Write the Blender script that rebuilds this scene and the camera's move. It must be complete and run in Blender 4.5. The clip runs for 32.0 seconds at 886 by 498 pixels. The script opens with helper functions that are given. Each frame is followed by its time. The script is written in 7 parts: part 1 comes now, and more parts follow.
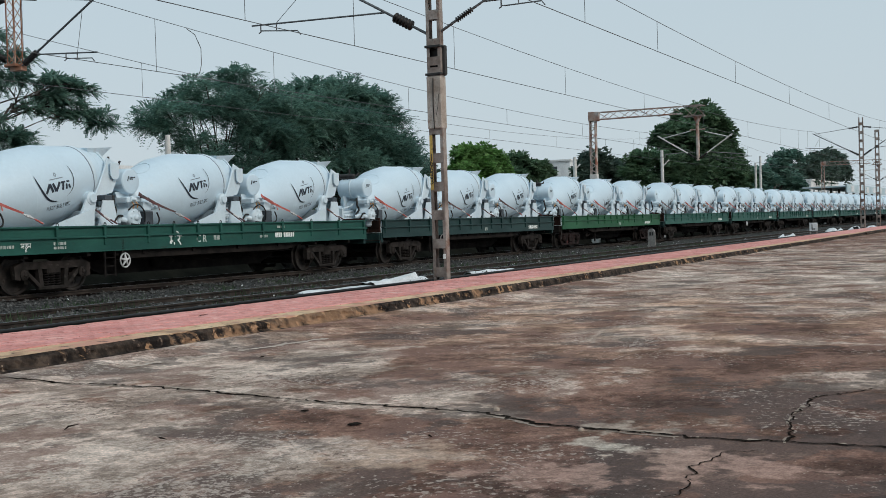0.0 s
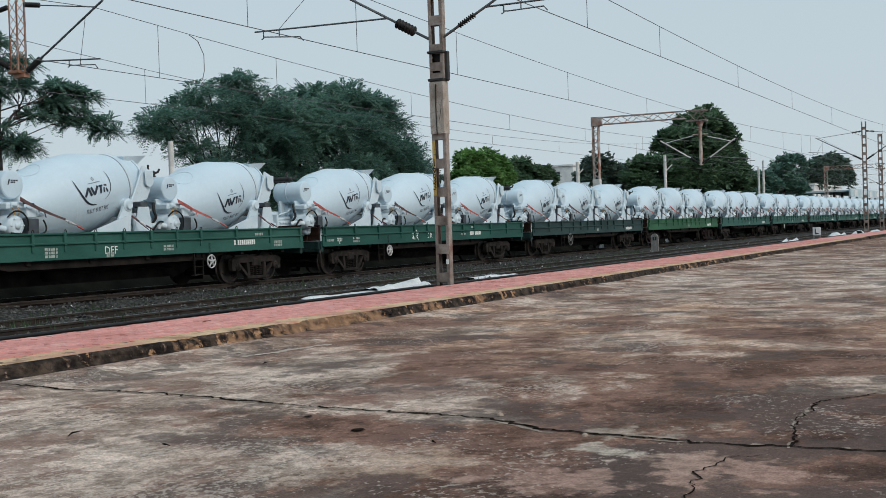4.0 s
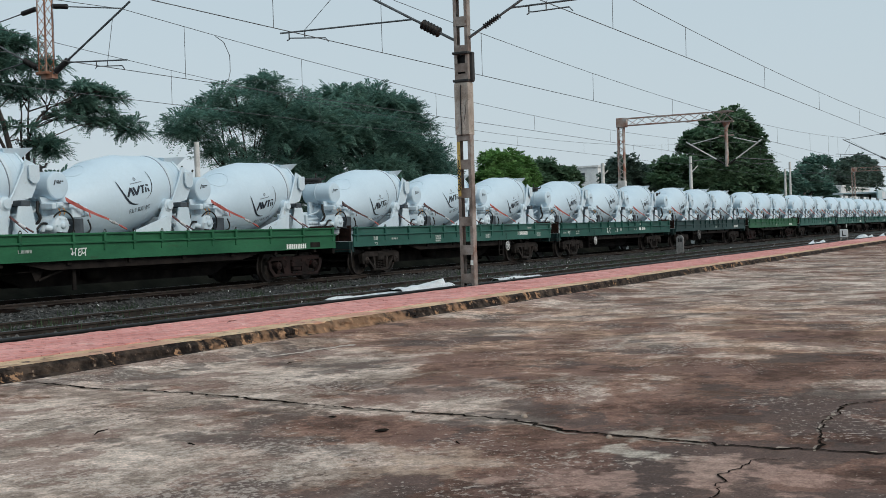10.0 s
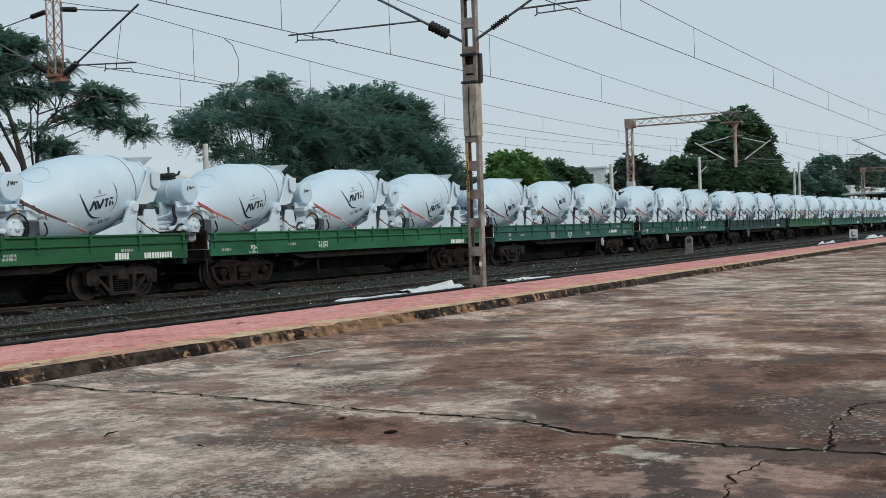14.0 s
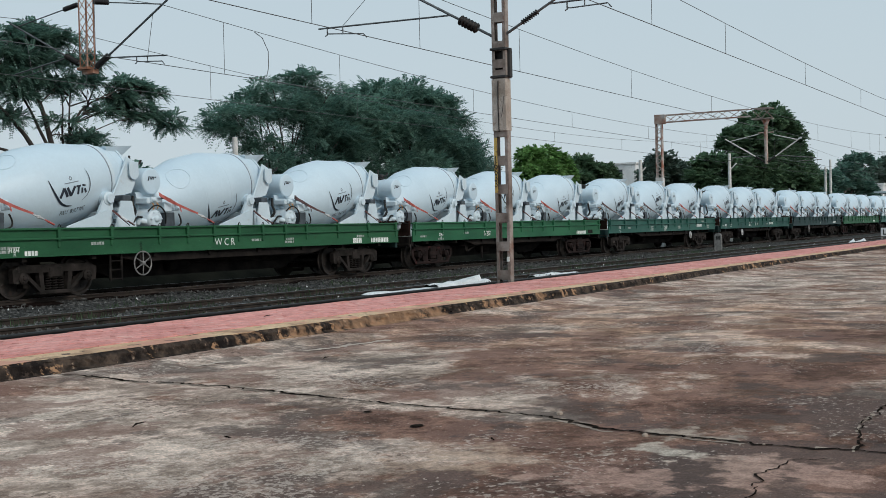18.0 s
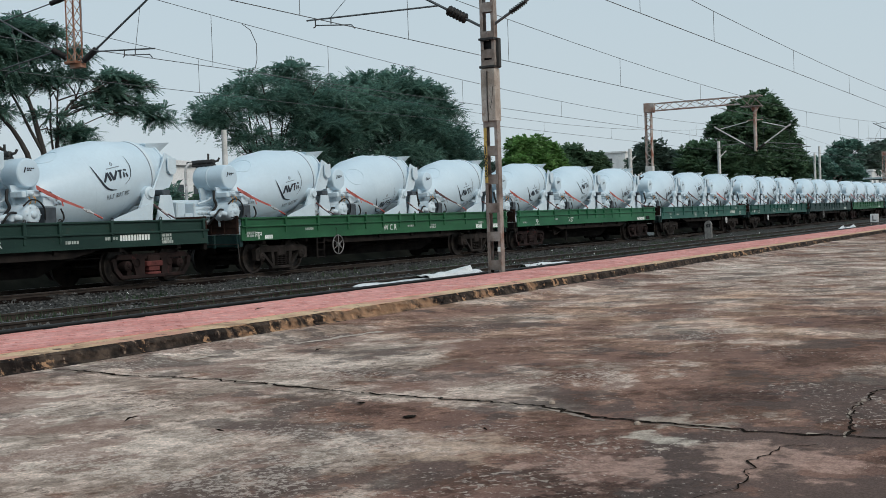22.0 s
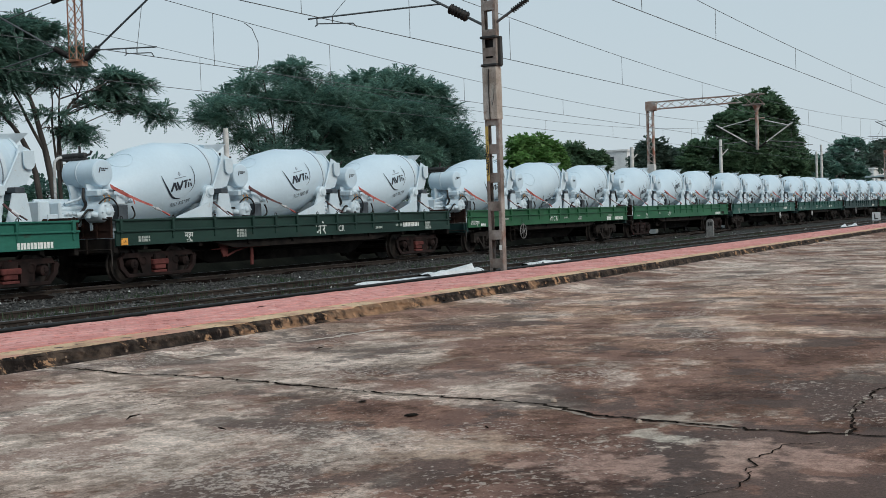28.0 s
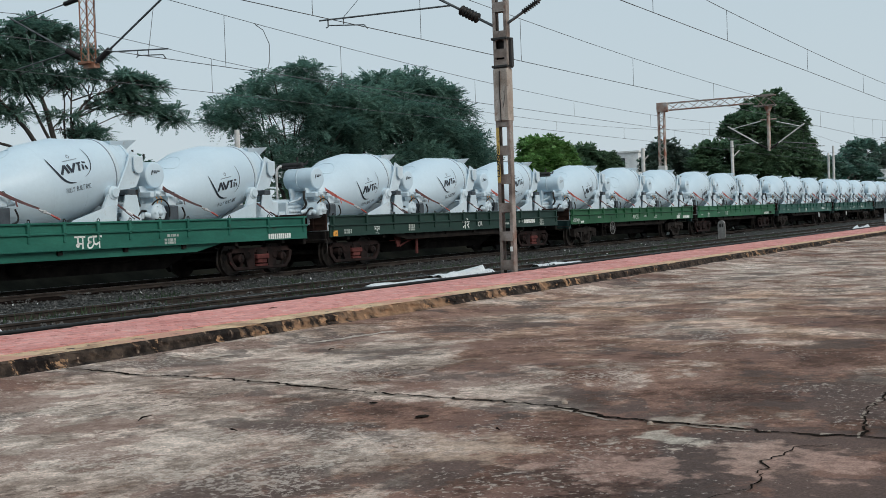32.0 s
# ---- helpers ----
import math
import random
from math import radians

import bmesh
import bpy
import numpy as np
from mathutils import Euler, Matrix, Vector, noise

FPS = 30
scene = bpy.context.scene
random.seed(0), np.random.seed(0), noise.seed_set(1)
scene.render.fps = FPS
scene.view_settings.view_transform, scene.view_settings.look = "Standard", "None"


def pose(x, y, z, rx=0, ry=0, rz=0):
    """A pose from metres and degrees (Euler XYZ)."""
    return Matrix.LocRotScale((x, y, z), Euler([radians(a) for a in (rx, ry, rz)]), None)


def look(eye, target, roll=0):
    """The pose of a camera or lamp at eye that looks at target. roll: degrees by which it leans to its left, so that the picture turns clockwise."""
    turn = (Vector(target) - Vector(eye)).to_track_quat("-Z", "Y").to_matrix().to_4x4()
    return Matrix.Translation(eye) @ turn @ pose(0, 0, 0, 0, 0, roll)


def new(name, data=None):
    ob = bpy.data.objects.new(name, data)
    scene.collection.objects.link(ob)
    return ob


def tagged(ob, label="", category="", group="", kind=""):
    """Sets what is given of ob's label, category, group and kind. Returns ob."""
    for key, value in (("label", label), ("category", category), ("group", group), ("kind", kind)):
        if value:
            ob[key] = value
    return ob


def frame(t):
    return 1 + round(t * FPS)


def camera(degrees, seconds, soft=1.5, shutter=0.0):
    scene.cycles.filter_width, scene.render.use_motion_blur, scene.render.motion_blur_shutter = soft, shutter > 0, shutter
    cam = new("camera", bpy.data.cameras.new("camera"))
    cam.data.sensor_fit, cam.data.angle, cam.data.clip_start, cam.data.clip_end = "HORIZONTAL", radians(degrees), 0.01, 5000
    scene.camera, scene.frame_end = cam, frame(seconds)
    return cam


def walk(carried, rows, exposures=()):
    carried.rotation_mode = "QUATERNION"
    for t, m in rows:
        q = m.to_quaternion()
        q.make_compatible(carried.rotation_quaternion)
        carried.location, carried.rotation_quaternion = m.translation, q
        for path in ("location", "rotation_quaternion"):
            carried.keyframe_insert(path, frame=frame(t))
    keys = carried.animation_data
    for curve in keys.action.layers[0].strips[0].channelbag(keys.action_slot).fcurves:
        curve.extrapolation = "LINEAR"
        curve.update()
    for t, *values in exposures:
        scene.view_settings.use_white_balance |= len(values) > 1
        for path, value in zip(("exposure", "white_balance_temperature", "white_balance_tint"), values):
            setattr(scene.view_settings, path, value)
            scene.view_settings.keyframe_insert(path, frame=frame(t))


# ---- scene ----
import functools

EYE = 1.34
cam = camera(41.3, 32.0, soft=0.5)
walk(cam, [
    (0, pose(0, 0, EYE, 88.804, 1.750, -62.867)),
    (0.5, pose(0, 0, EYE, 88.834, 1.666, -62.853)),
    (1, pose(0, 0, EYE, 88.887, 1.754, -62.904)),
    (1.5, pose(0, 0, EYE, 88.907, 1.826, -62.933)),
    (2, pose(0, 0, EYE, 88.936, 1.958, -62.963)),
    (2.5, pose(0, 0, EYE, 88.927, 1.985, -63.031)),
    (3, pose(0, 0, EYE, 88.973, 1.938, -62.920)),
    (3.5, pose(0, 0, EYE, 89.033, 1.910, -62.800)),
    (5.5, pose(0, 0, EYE, 89.149, 1.792, -62.477)),
    (6, pose(0, 0, EYE, 89.206, 1.640, -62.362)),
    (6.5, pose(0, 0, EYE, 89.264, 1.577, -62.266)),
    (7, pose(0, 0, EYE, 89.288, 1.621, -62.280)),
    (7.5, pose(0, 0, EYE, 89.295, 1.629, -62.289)),
    (8, pose(0, 0, EYE, 89.202, 1.603, -62.255)),
    (8.5, pose(0, 0, EYE, 89.099, 1.596, -62.076)),
    (9, pose(0, 0, EYE, 89.086, 1.599, -61.703)),
    (9.5, pose(0, 0, EYE, 89.119, 1.644, -61.523)),
    (10, pose(0, 0, EYE, 89.157, 1.754, -61.526)),
    (10.5, pose(0, 0, EYE, 89.135, 1.824, -61.562)),
    (11, pose(0, 0, EYE, 89.087, 1.840, -61.549)),
    (11.5, pose(0, 0, EYE, 89.120, 1.816, -61.476)),
    (12, pose(0, 0, EYE, 89.188, 1.813, -61.353)),
    (12.5, pose(0, 0, EYE, 89.257, 1.868, -61.249)),
    (13, pose(0, 0, EYE, 89.314, 1.881, -61.143)),
    (13.5, pose(0, 0, EYE, 89.308, 1.867, -61.074)),
    (14, pose(0, 0, EYE, 89.239, 1.906, -61.109)),
    (14.5, pose(0, 0, EYE, 89.238, 1.936, -61.079)),
    (16.5, pose(0, 0, EYE, 89.027, 1.651, -60.058)),
    (17, pose(0, 0, EYE, 88.982, 1.530, -59.927)),
    (17.5, pose(0, 0, EYE, 88.993, 1.429, -59.794)),
    (18, pose(0, 0, EYE, 89.013, 1.398, -59.749)),
    (18.5, pose(0, 0, EYE, 89.040, 1.449, -59.770)),
    (19, pose(0, 0, EYE, 89.015, 1.528, -59.857)),
    (19.5, pose(0, 0, EYE, 88.799, 1.542, -60.185)),
    (20, pose(0, 0, EYE, 88.691, 1.621, -60.375)),
    (20.5, pose(0, 0, EYE, 88.581, 1.748, -60.361)),
    (21, pose(0, 0, EYE, 88.539, 1.851, -60.189)),
    (21.5, pose(0, 0, EYE, 88.569, 1.898, -60.109)),
    (22, pose(0, 0, EYE, 88.548, 2.013, -60.211)),
    (22.5, pose(0, 0, EYE, 88.468, 2.016, -60.300)),
    (23, pose(0, 0, EYE, 88.466, 2.075, -60.369)),
    (23.5, pose(0, 0, EYE, 88.480, 2.083, -60.370)),
    (24, pose(0, 0, EYE, 88.523, 2.096, -60.333)),
    (24.5, pose(0, 0, EYE, 88.511, 2.103, -60.305)),
    (25, pose(0, 0, EYE, 88.491, 2.021, -60.255)),
    (25.5, pose(0, 0, EYE, 88.471, 1.969, -60.234)),
    (27.5, pose(0, 0, EYE, 88.487, 2.043, -60.202)),
    (28, pose(0, 0, EYE, 88.471, 2.021, -60.132)),
    (28.5, pose(0, 0, EYE, 88.531, 2.039, -60.043)),
    (29, pose(0, 0, EYE, 88.594, 2.119, -59.992)),
    (29.5, pose(0, 0, EYE, 88.646, 2.135, -59.855)),
    (30, pose(0, 0, EYE, 88.631, 2.114, -59.828)),
    (30.5, pose(0, 0, EYE, 88.566, 2.094, -59.799)),
    (31, pose(0, 0, EYE, 88.519, 2.020, -59.731)),
    (31.5, pose(0, 0, EYE, 88.533, 2.039, -59.635)),
    (32, pose(0, 0, EYE, 88.559, 2.030, -59.600)),
])

# ---- light: a hazy, overcast sky with a weak, very soft sun behind the eye ----
SUN_UP, SUN_AZ = 33.0, -105.0
world = bpy.data.worlds.new("hazy_sky")
scene.world = world
world.use_nodes = True
wn, wl = world.node_tree.nodes, world.node_tree.links
sky = wn.new("ShaderNodeTexSky")
sky.sky_type, sky.sun_disc = "NISHITA", False
sky.sun_elevation, sky.sun_rotation = radians(SUN_UP), radians(90 - SUN_AZ)
sky.air_density, sky.dust_density, sky.ozone_density = 1.0, 4.0, 1.0
sky_low = wn.new("ShaderNodeMix")
sky_low.data_type, sky_low.blend_type = "RGBA", "MULTIPLY"
sky_low.inputs[0].default_value = 1.0
sky_low.inputs[7].default_value = (0.07, 0.07, 0.07, 1)
wl.new(sky.outputs[0], sky_low.inputs[6])
veil = wn.new("ShaderNodeMix")
veil.data_type = "RGBA"
veil.inputs[0].default_value = 0.86
coord, split, ramp = wn.new("ShaderNodeTexCoord"), wn.new("ShaderNodeSeparateXYZ"), wn.new("ShaderNodeValToRGB")
ramp.color_ramp.elements[0].position, ramp.color_ramp.elements[0].color = 0.0, (0.625, 0.72, 0.775, 1)
ramp.color_ramp.elements[1].position, ramp.color_ramp.elements[1].color = 0.45, (0.50, 0.65, 0.74, 1)
wl.new(coord.outputs["Generated"], split.inputs[0])
wl.new(split.outputs[2], ramp.inputs[0])
wl.new(sky_low.outputs[2], veil.inputs[6])
wl.new(ramp.outputs[0], veil.inputs[7])
wl.new(veil.outputs[2], wn["Background"].inputs[0])
wn["Background"].inputs[1].default_value = 1.0

sun = new("sun", bpy.data.lights.new("sun", "SUN"))
sun.data.energy, sun.data.angle, sun.data.color = 1.6, radians(25), (1.0, 0.915, 0.825)
sun.matrix_world = look((30 * math.cos(radians(SUN_AZ)), 30 * math.sin(radians(SUN_AZ)), 30 * math.tan(radians(SUN_UP))), (0, 0, 0))

# ---- materials ----
def material(name, colours, scale=2.0, detail=6.0, rough=0.7, metal=0.0, bump=0.0, bump_scale=30.0, fine=0.25, spots=None, stretch=(1, 1, 1), vary=0.0, contrast=(0.35, 0.65), rough_vary=0.12, island=False, grain_scale=14, zones=(), gloss=0.5):
    """Base colours mixed by a large noise, a fine grain over it, relief, and spots of another colour: (colour, scale, from, to)."""
    m = bpy.data.materials.new(name)
    m.use_nodes = True
    n, l = m.node_tree.nodes, m.node_tree.links
    bsdf = n["Principled BSDF"]
    tc, info, off = n.new("ShaderNodeTexCoord"), n.new("ShaderNodeObjectInfo"), n.new("ShaderNodeVectorMath")
    mul, mp = n.new("ShaderNodeMath"), n.new("ShaderNodeMapping")
    mul.operation, mul.inputs[1].default_value = "MULTIPLY", 37.0
    l.new(info.outputs["Random"], mul.inputs[0])
    l.new(tc.outputs["Object"], mp.inputs[0])
    mp.inputs["Scale"].default_value = stretch
    l.new(mp.outputs[0], off.inputs[0])
    l.new(mul.outputs[0], off.inputs[1])
    where = off.outputs[0]

    def noise_at(sc, dt, rg=0.55):
        t = n.new("ShaderNodeTexNoise")
        t.inputs["Scale"].default_value, t.inputs["Detail"].default_value, t.inputs["Roughness"].default_value = sc, dt, rg
        l.new(where, t.inputs["Vector"])
        return t.outputs[0]

    def ramped(value, stops):
        r = n.new("ShaderNodeValToRGB")
        el = r.color_ramp.elements
        while len(el) < len(stops):
            el.new(0.5)
        for e, (p, c) in zip(el, stops):
            e.position, e.color = p, (*c, 1) if len(c) == 3 else c
        l.new(value, r.inputs[0])
        return r.outputs[0]

    def mixed(fac, a, b, mode="MIX"):
        x = n.new("ShaderNodeMix")
        x.data_type, x.blend_type = "RGBA", mode
        for socket, value in ((x.inputs[0], fac), (x.inputs[6], a), (x.inputs[7], b)):
            if isinstance(value, (int, float)):
                socket.default_value = value
            elif isinstance(value, tuple):
                socket.default_value = (*value, 1)
            else:
                l.new(value, socket)
        return x.outputs[2]

    large = noise_at(scale, detail)
    lo, hi = contrast
    k = max(len(colours) - 1, 1)
    colour = ramped(large, [(lo + (hi - lo) * i / k, c) for i, c in enumerate(colours)])
    grain = noise_at(scale * grain_scale, 5.0, 0.7)
    if fine:
        colour = mixed(fine, colour, ramped(grain, [(0.3, (0.35, 0.35, 0.35)), (0.72, (1.6, 1.6, 1.6))]), "MULTIPLY")
    for tint, sc, a, b in spots or ():
        colour = mixed(ramped(noise_at(sc, 7.0, 0.62), [(a, (0, 0, 0)), (b, (1, 1, 1))]), colour, tint)
    for tint, (zx, zy), (ra, rb), amount in zones:
        far = n.new("ShaderNodeVectorMath")
        far.operation = "DISTANCE"
        warp = n.new("ShaderNodeMix")
        warp.data_type, warp.blend_type = "RGBA", "ADD"
        warp.inputs[0].default_value = 1.0
        shift = n.new("ShaderNodeTexNoise")
        shift.inputs["Scale"].default_value, shift.inputs["Detail"].default_value = 6.5, 9.0
        l.new(tc.outputs["Object"], shift.inputs["Vector"])
        swing = n.new("ShaderNodeVectorMath")
        swing.operation, swing.inputs[1].default_value = "MULTIPLY_ADD", (1.5, 1.5, 0)
        swing.inputs[2].default_value = (-0.75, -0.75, 0)
        l.new(shift.outputs["Color"], swing.inputs[0])
        moved = n.new("ShaderNodeVectorMath")
        l.new(tc.outputs["Object"], moved.inputs[0])
        l.new(swing.outputs[0], moved.inputs[1])
        l.new(moved.outputs[0], far.inputs[0])
        far.inputs[1].default_value = (zx, zy, 0)
        mask = n.new("ShaderNodeMapRange")
        mask.inputs[1].default_value, mask.inputs[2].default_value, mask.inputs[3].default_value, mask.inputs[4].default_value = ra, rb, amount, 0.0
        l.new(far.outputs["Value"], mask.inputs[0])
        colour = mixed(mask.outputs[0], colour, tint)
    if vary:
        src = info.outputs["Random"]
        if island:
            src = n.new("ShaderNodeNewGeometry").outputs["Random Per Island"]
        colour = mixed(1.0, colour, ramped(src, [(0, (1 - vary,) * 3), (1, (1 + vary,) * 3)]), "MULTIPLY")
    l.new(colour, bsdf.inputs["Base Color"])
    rr = n.new("ShaderNodeMapRange")
    rr.inputs[3].default_value, rr.inputs[4].default_value = max(rough - rough_vary, 0.03), min(rough + rough_vary, 1)
    l.new(grain, rr.inputs[0])
    l.new(rr.outputs[0], bsdf.inputs["Roughness"])
    bsdf.inputs["Metallic"].default_value = metal
    bsdf.inputs["Specular IOR Level"].default_value = gloss
    if bump:
        b = n.new("ShaderNodeBump")
        b.inputs["Strength"].default_value, b.inputs["Distance"].default_value = 0.7, bump
        l.new(noise_at(bump_scale, 6.0, 0.6), b.inputs["Height"])
        l.new(b.outputs[0], bsdf.inputs["Normal"])
    return m


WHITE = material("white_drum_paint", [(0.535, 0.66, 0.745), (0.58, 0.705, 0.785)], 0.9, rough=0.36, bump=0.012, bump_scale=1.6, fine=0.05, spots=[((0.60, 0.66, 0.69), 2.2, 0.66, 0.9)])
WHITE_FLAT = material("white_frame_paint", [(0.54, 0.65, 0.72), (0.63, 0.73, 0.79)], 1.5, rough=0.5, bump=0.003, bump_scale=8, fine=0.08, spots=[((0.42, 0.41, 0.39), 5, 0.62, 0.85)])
DECAL = material("dark_blue_print", [(0.012, 0.018, 0.03), (0.02, 0.028, 0.045)], 3, rough=0.5)
DECAL_GREY = material("grey_print", [(0.16, 0.2, 0.25), (0.22, 0.26, 0.3)], 3, rough=0.5)
STRAP_RED = material("red_lashing_strap", [(0.36, 0.065, 0.055), (0.48, 0.14, 0.12)], 6, rough=0.8, bump=0.002, bump_scale=60)
STRAP_DARK = material("dark_lashing_strap", [(0.05, 0.045, 0.05), (0.16, 0.06, 0.06)], 6, rough=0.8, bump=0.002, bump_scale=60)
RUBBER = material("black_rubber", [(0.008, 0.008, 0.009), (0.02, 0.02, 0.02)], 6, rough=0.55, gloss=0.3)


def paint(name, dark, light):
    return material(name, [dark, light], 1.1, rough=0.5, gloss=0.22, bump=0.004, bump_scale=12, fine=0.2, stretch=(0.5, 1, 1.4),
                    spots=[((0.055, 0.04, 0.03), 4.0, 0.62, 0.82), (tuple(min(c * 1.7 + 0.02, 1) for c in light), 9.0, 0.66, 0.8)])


TUBE_GREY = material("weathered_grey_steel", [(0.12, 0.12, 0.12), (0.26, 0.255, 0.25)], 5, rough=0.7, metal=0.2)

PAINTS = dict(
    teal=paint("dark_teal_wagon_paint", (0.012, 0.06, 0.05), (0.022, 0.10, 0.078)),
    sea=paint("sea_green_wagon_paint", (0.018, 0.08, 0.064), (0.034, 0.118, 0.094)),
    leaf=paint("leaf_green_wagon_paint", (0.015, 0.09, 0.043), (0.029, 0.142, 0.068)),
    mid=paint("mid_green_wagon_paint", (0.015, 0.076, 0.035), (0.027, 0.117, 0.053)),
    slate=paint("slate_green_wagon_paint", (0.012, 0.034, 0.034), (0.024, 0.056, 0.054)),
    olive=paint("dull_green_wagon_paint", (0.011, 0.031, 0.026), (0.02, 0.05, 0.04)),
    jade=paint("jade_green_wagon_paint", (0.015, 0.10, 0.075), (0.03, 0.155, 0.115)),
)
RED_OXIDE = material("red_oxide_paint", [(0.07, 0.025, 0.024), (0.15, 0.05, 0.046)], 4, rough=0.85, bump=0.004, bump_scale=25, gloss=0.1)
# unseen deck, made pale to bounce light up onto the drums' undersides
DECK = material("pale_bounce_deck", [(0.20, 0.18, 0.155), (0.34, 0.31, 0.27)], 1.4, rough=0.9, gloss=0.1, bump=0.004, bump_scale=20, spots=[((0.12, 0.08, 0.06), 3, 0.58, 0.72)])
END_BOARD = material("maroon_brown_end_board", [(0.020, 0.013, 0.011), (0.05, 0.026, 0.02)], 2.5, rough=0.85, bump=0.005, bump_scale=25, gloss=0.12, spots=[((0.10, 0.045, 0.025), 5, 0.6, 0.75)])
UNDER = material("grimy_underframe", [(0.010, 0.009, 0.009), (0.026, 0.022, 0.02)], 3, rough=0.9, bump=0.006, bump_scale=25, gloss=0.1)
BOGIE = material("dusty_bogie_iron", [(0.013, 0.012, 0.011), (0.036, 0.030, 0.028)], 4, rough=0.85, bump=0.006, bump_scale=22, gloss=0.12, spots=[((0.075, 0.066, 0.06), 6, 0.6, 0.75)])
BOGIE_RED = material("red_oxide_bogie_iron", [(0.010, 0.008, 0.008), (0.03, 0.019, 0.018)], 3, rough=0.85, bump=0.006, bump_scale=22, gloss=0.12, spots=[((0.085, 0.026, 0.026), 2.2, 0.62, 0.7)])
WHEEL = material("wheel_steel", [(0.02, 0.018, 0.017), (0.06, 0.05, 0.045)], 6, rough=0.6, metal=0.5, spots=[((0.11, 0.07, 0.05), 5, 0.6, 0.8)])
LETTER = material("worn_white_lettering", [(0.66, 0.70, 0.67), (0.85, 0.87, 0.84)], 9, rough=0.7, fine=0.3)
LETTER_DIM = material("faded_white_lettering", [(0.20, 0.24, 0.22), (0.46, 0.5, 0.47)], 14, rough=0.8, fine=0.5)
SILVER = material("silver_handwheel_paint", [(0.34, 0.35, 0.35), (0.6, 0.6, 0.6)], 6, rough=0.5, spots=[((0.12, 0.08, 0.06), 9, 0.58, 0.75)])
SLATE_BOX = material("slate_grey_paint", [(0.035, 0.045, 0.055), (0.07, 0.085, 0.1)], 5, rough=0.5)
# ballast with the train's shade put into its near-black colour
SHADED_BALLAST = material("shade_black_ballast", [(0.010, 0.008, 0.008), (0.024, 0.018, 0.016)], 7.0, 8, rough=1.0, bump=0.05, bump_scale=16, gloss=0.0)
# for the added bank: under-train shade put into a near-black colour
BANK = material("shade_dark_bank", [(0.012, 0.012, 0.010), (0.028, 0.027, 0.021)], 0.8, rough=1.0, bump=0.06, bump_scale=6, gloss=0.0)
ORANGE = material("orange_card", [(0.75, 0.32, 0.05), (0.85, 0.42, 0.08)], 5, rough=0.7)

MAST = material("weathered_mast_steel", [(0.13, 0.10, 0.085), (0.25, 0.205, 0.18), (0.36, 0.325, 0.30)], 2.2, rough=0.75, metal=0.15, bump=0.004, bump_scale=40, spots=[((0.16, 0.07, 0.04), 3.2, 0.56, 0.75), ((0.05, 0.04, 0.035), 7, 0.62, 0.8)])
MAST_LIGHT = material("concrete_patched_mast", [(0.30, 0.25, 0.21), (0.52, 0.46, 0.41)], 3.2, rough=0.85, bump=0.01, bump_scale=40, fine=0.6, grain_scale=18, spots=[((0.24, 0.12, 0.08), 2.2, 0.58, 0.72), ((0.10, 0.075, 0.065), 26, 0.58, 0.68)])
RUSTY = material("rust_orange_steel", [(0.16, 0.065, 0.035), (0.30, 0.14, 0.085), (0.34, 0.25, 0.2)], 2.0, rough=0.85, bump=0.003, bump_scale=40)
GANTRY = material("pale_rusted_gantry_paint", [(0.30, 0.19, 0.15), (0.40, 0.33, 0.29), (0.52, 0.48, 0.46)], 1.4, rough=0.8, spots=[((0.28, 0.11, 0.07), 1.8, 0.50, 0.62)])
MARKER = material("grey_marker_concrete", [(0.16, 0.155, 0.15), (0.28, 0.27, 0.26)], 5, rough=0.9, bump=0.004, bump_scale=40, gloss=0.15)
YELLOW = material("worn_yellow_paint", [(0.42, 0.27, 0.07), (0.62, 0.45, 0.13)], 7, rough=0.8, spots=[((0.12, 0.08, 0.06), 9, 0.55, 0.7)])
BLACK = material("black_paint", [(0.012, 0.012, 0.012), (0.03, 0.028, 0.027)], 6, rough=0.6)
WIRE = material("dull_copper_wire", [(0.09, 0.095, 0.10), (0.14, 0.145, 0.15)], 6, rough=0.6, metal=0.3)
TUBE = material("galvanised_tube", [(0.09, 0.095, 0.1), (0.16, 0.165, 0.17)], 4, rough=0.55, metal=0.5)
INSULATOR = material("dark_insulator", [(0.010, 0.009, 0.009), (0.022, 0.018, 0.017)], 5, rough=0.55, gloss=0.3)
POLE = material("pale_concrete_pole", [(0.52, 0.51, 0.49), (0.68, 0.67, 0.65)], 2.5, rough=0.85, bump=0.003, bump_scale=40)



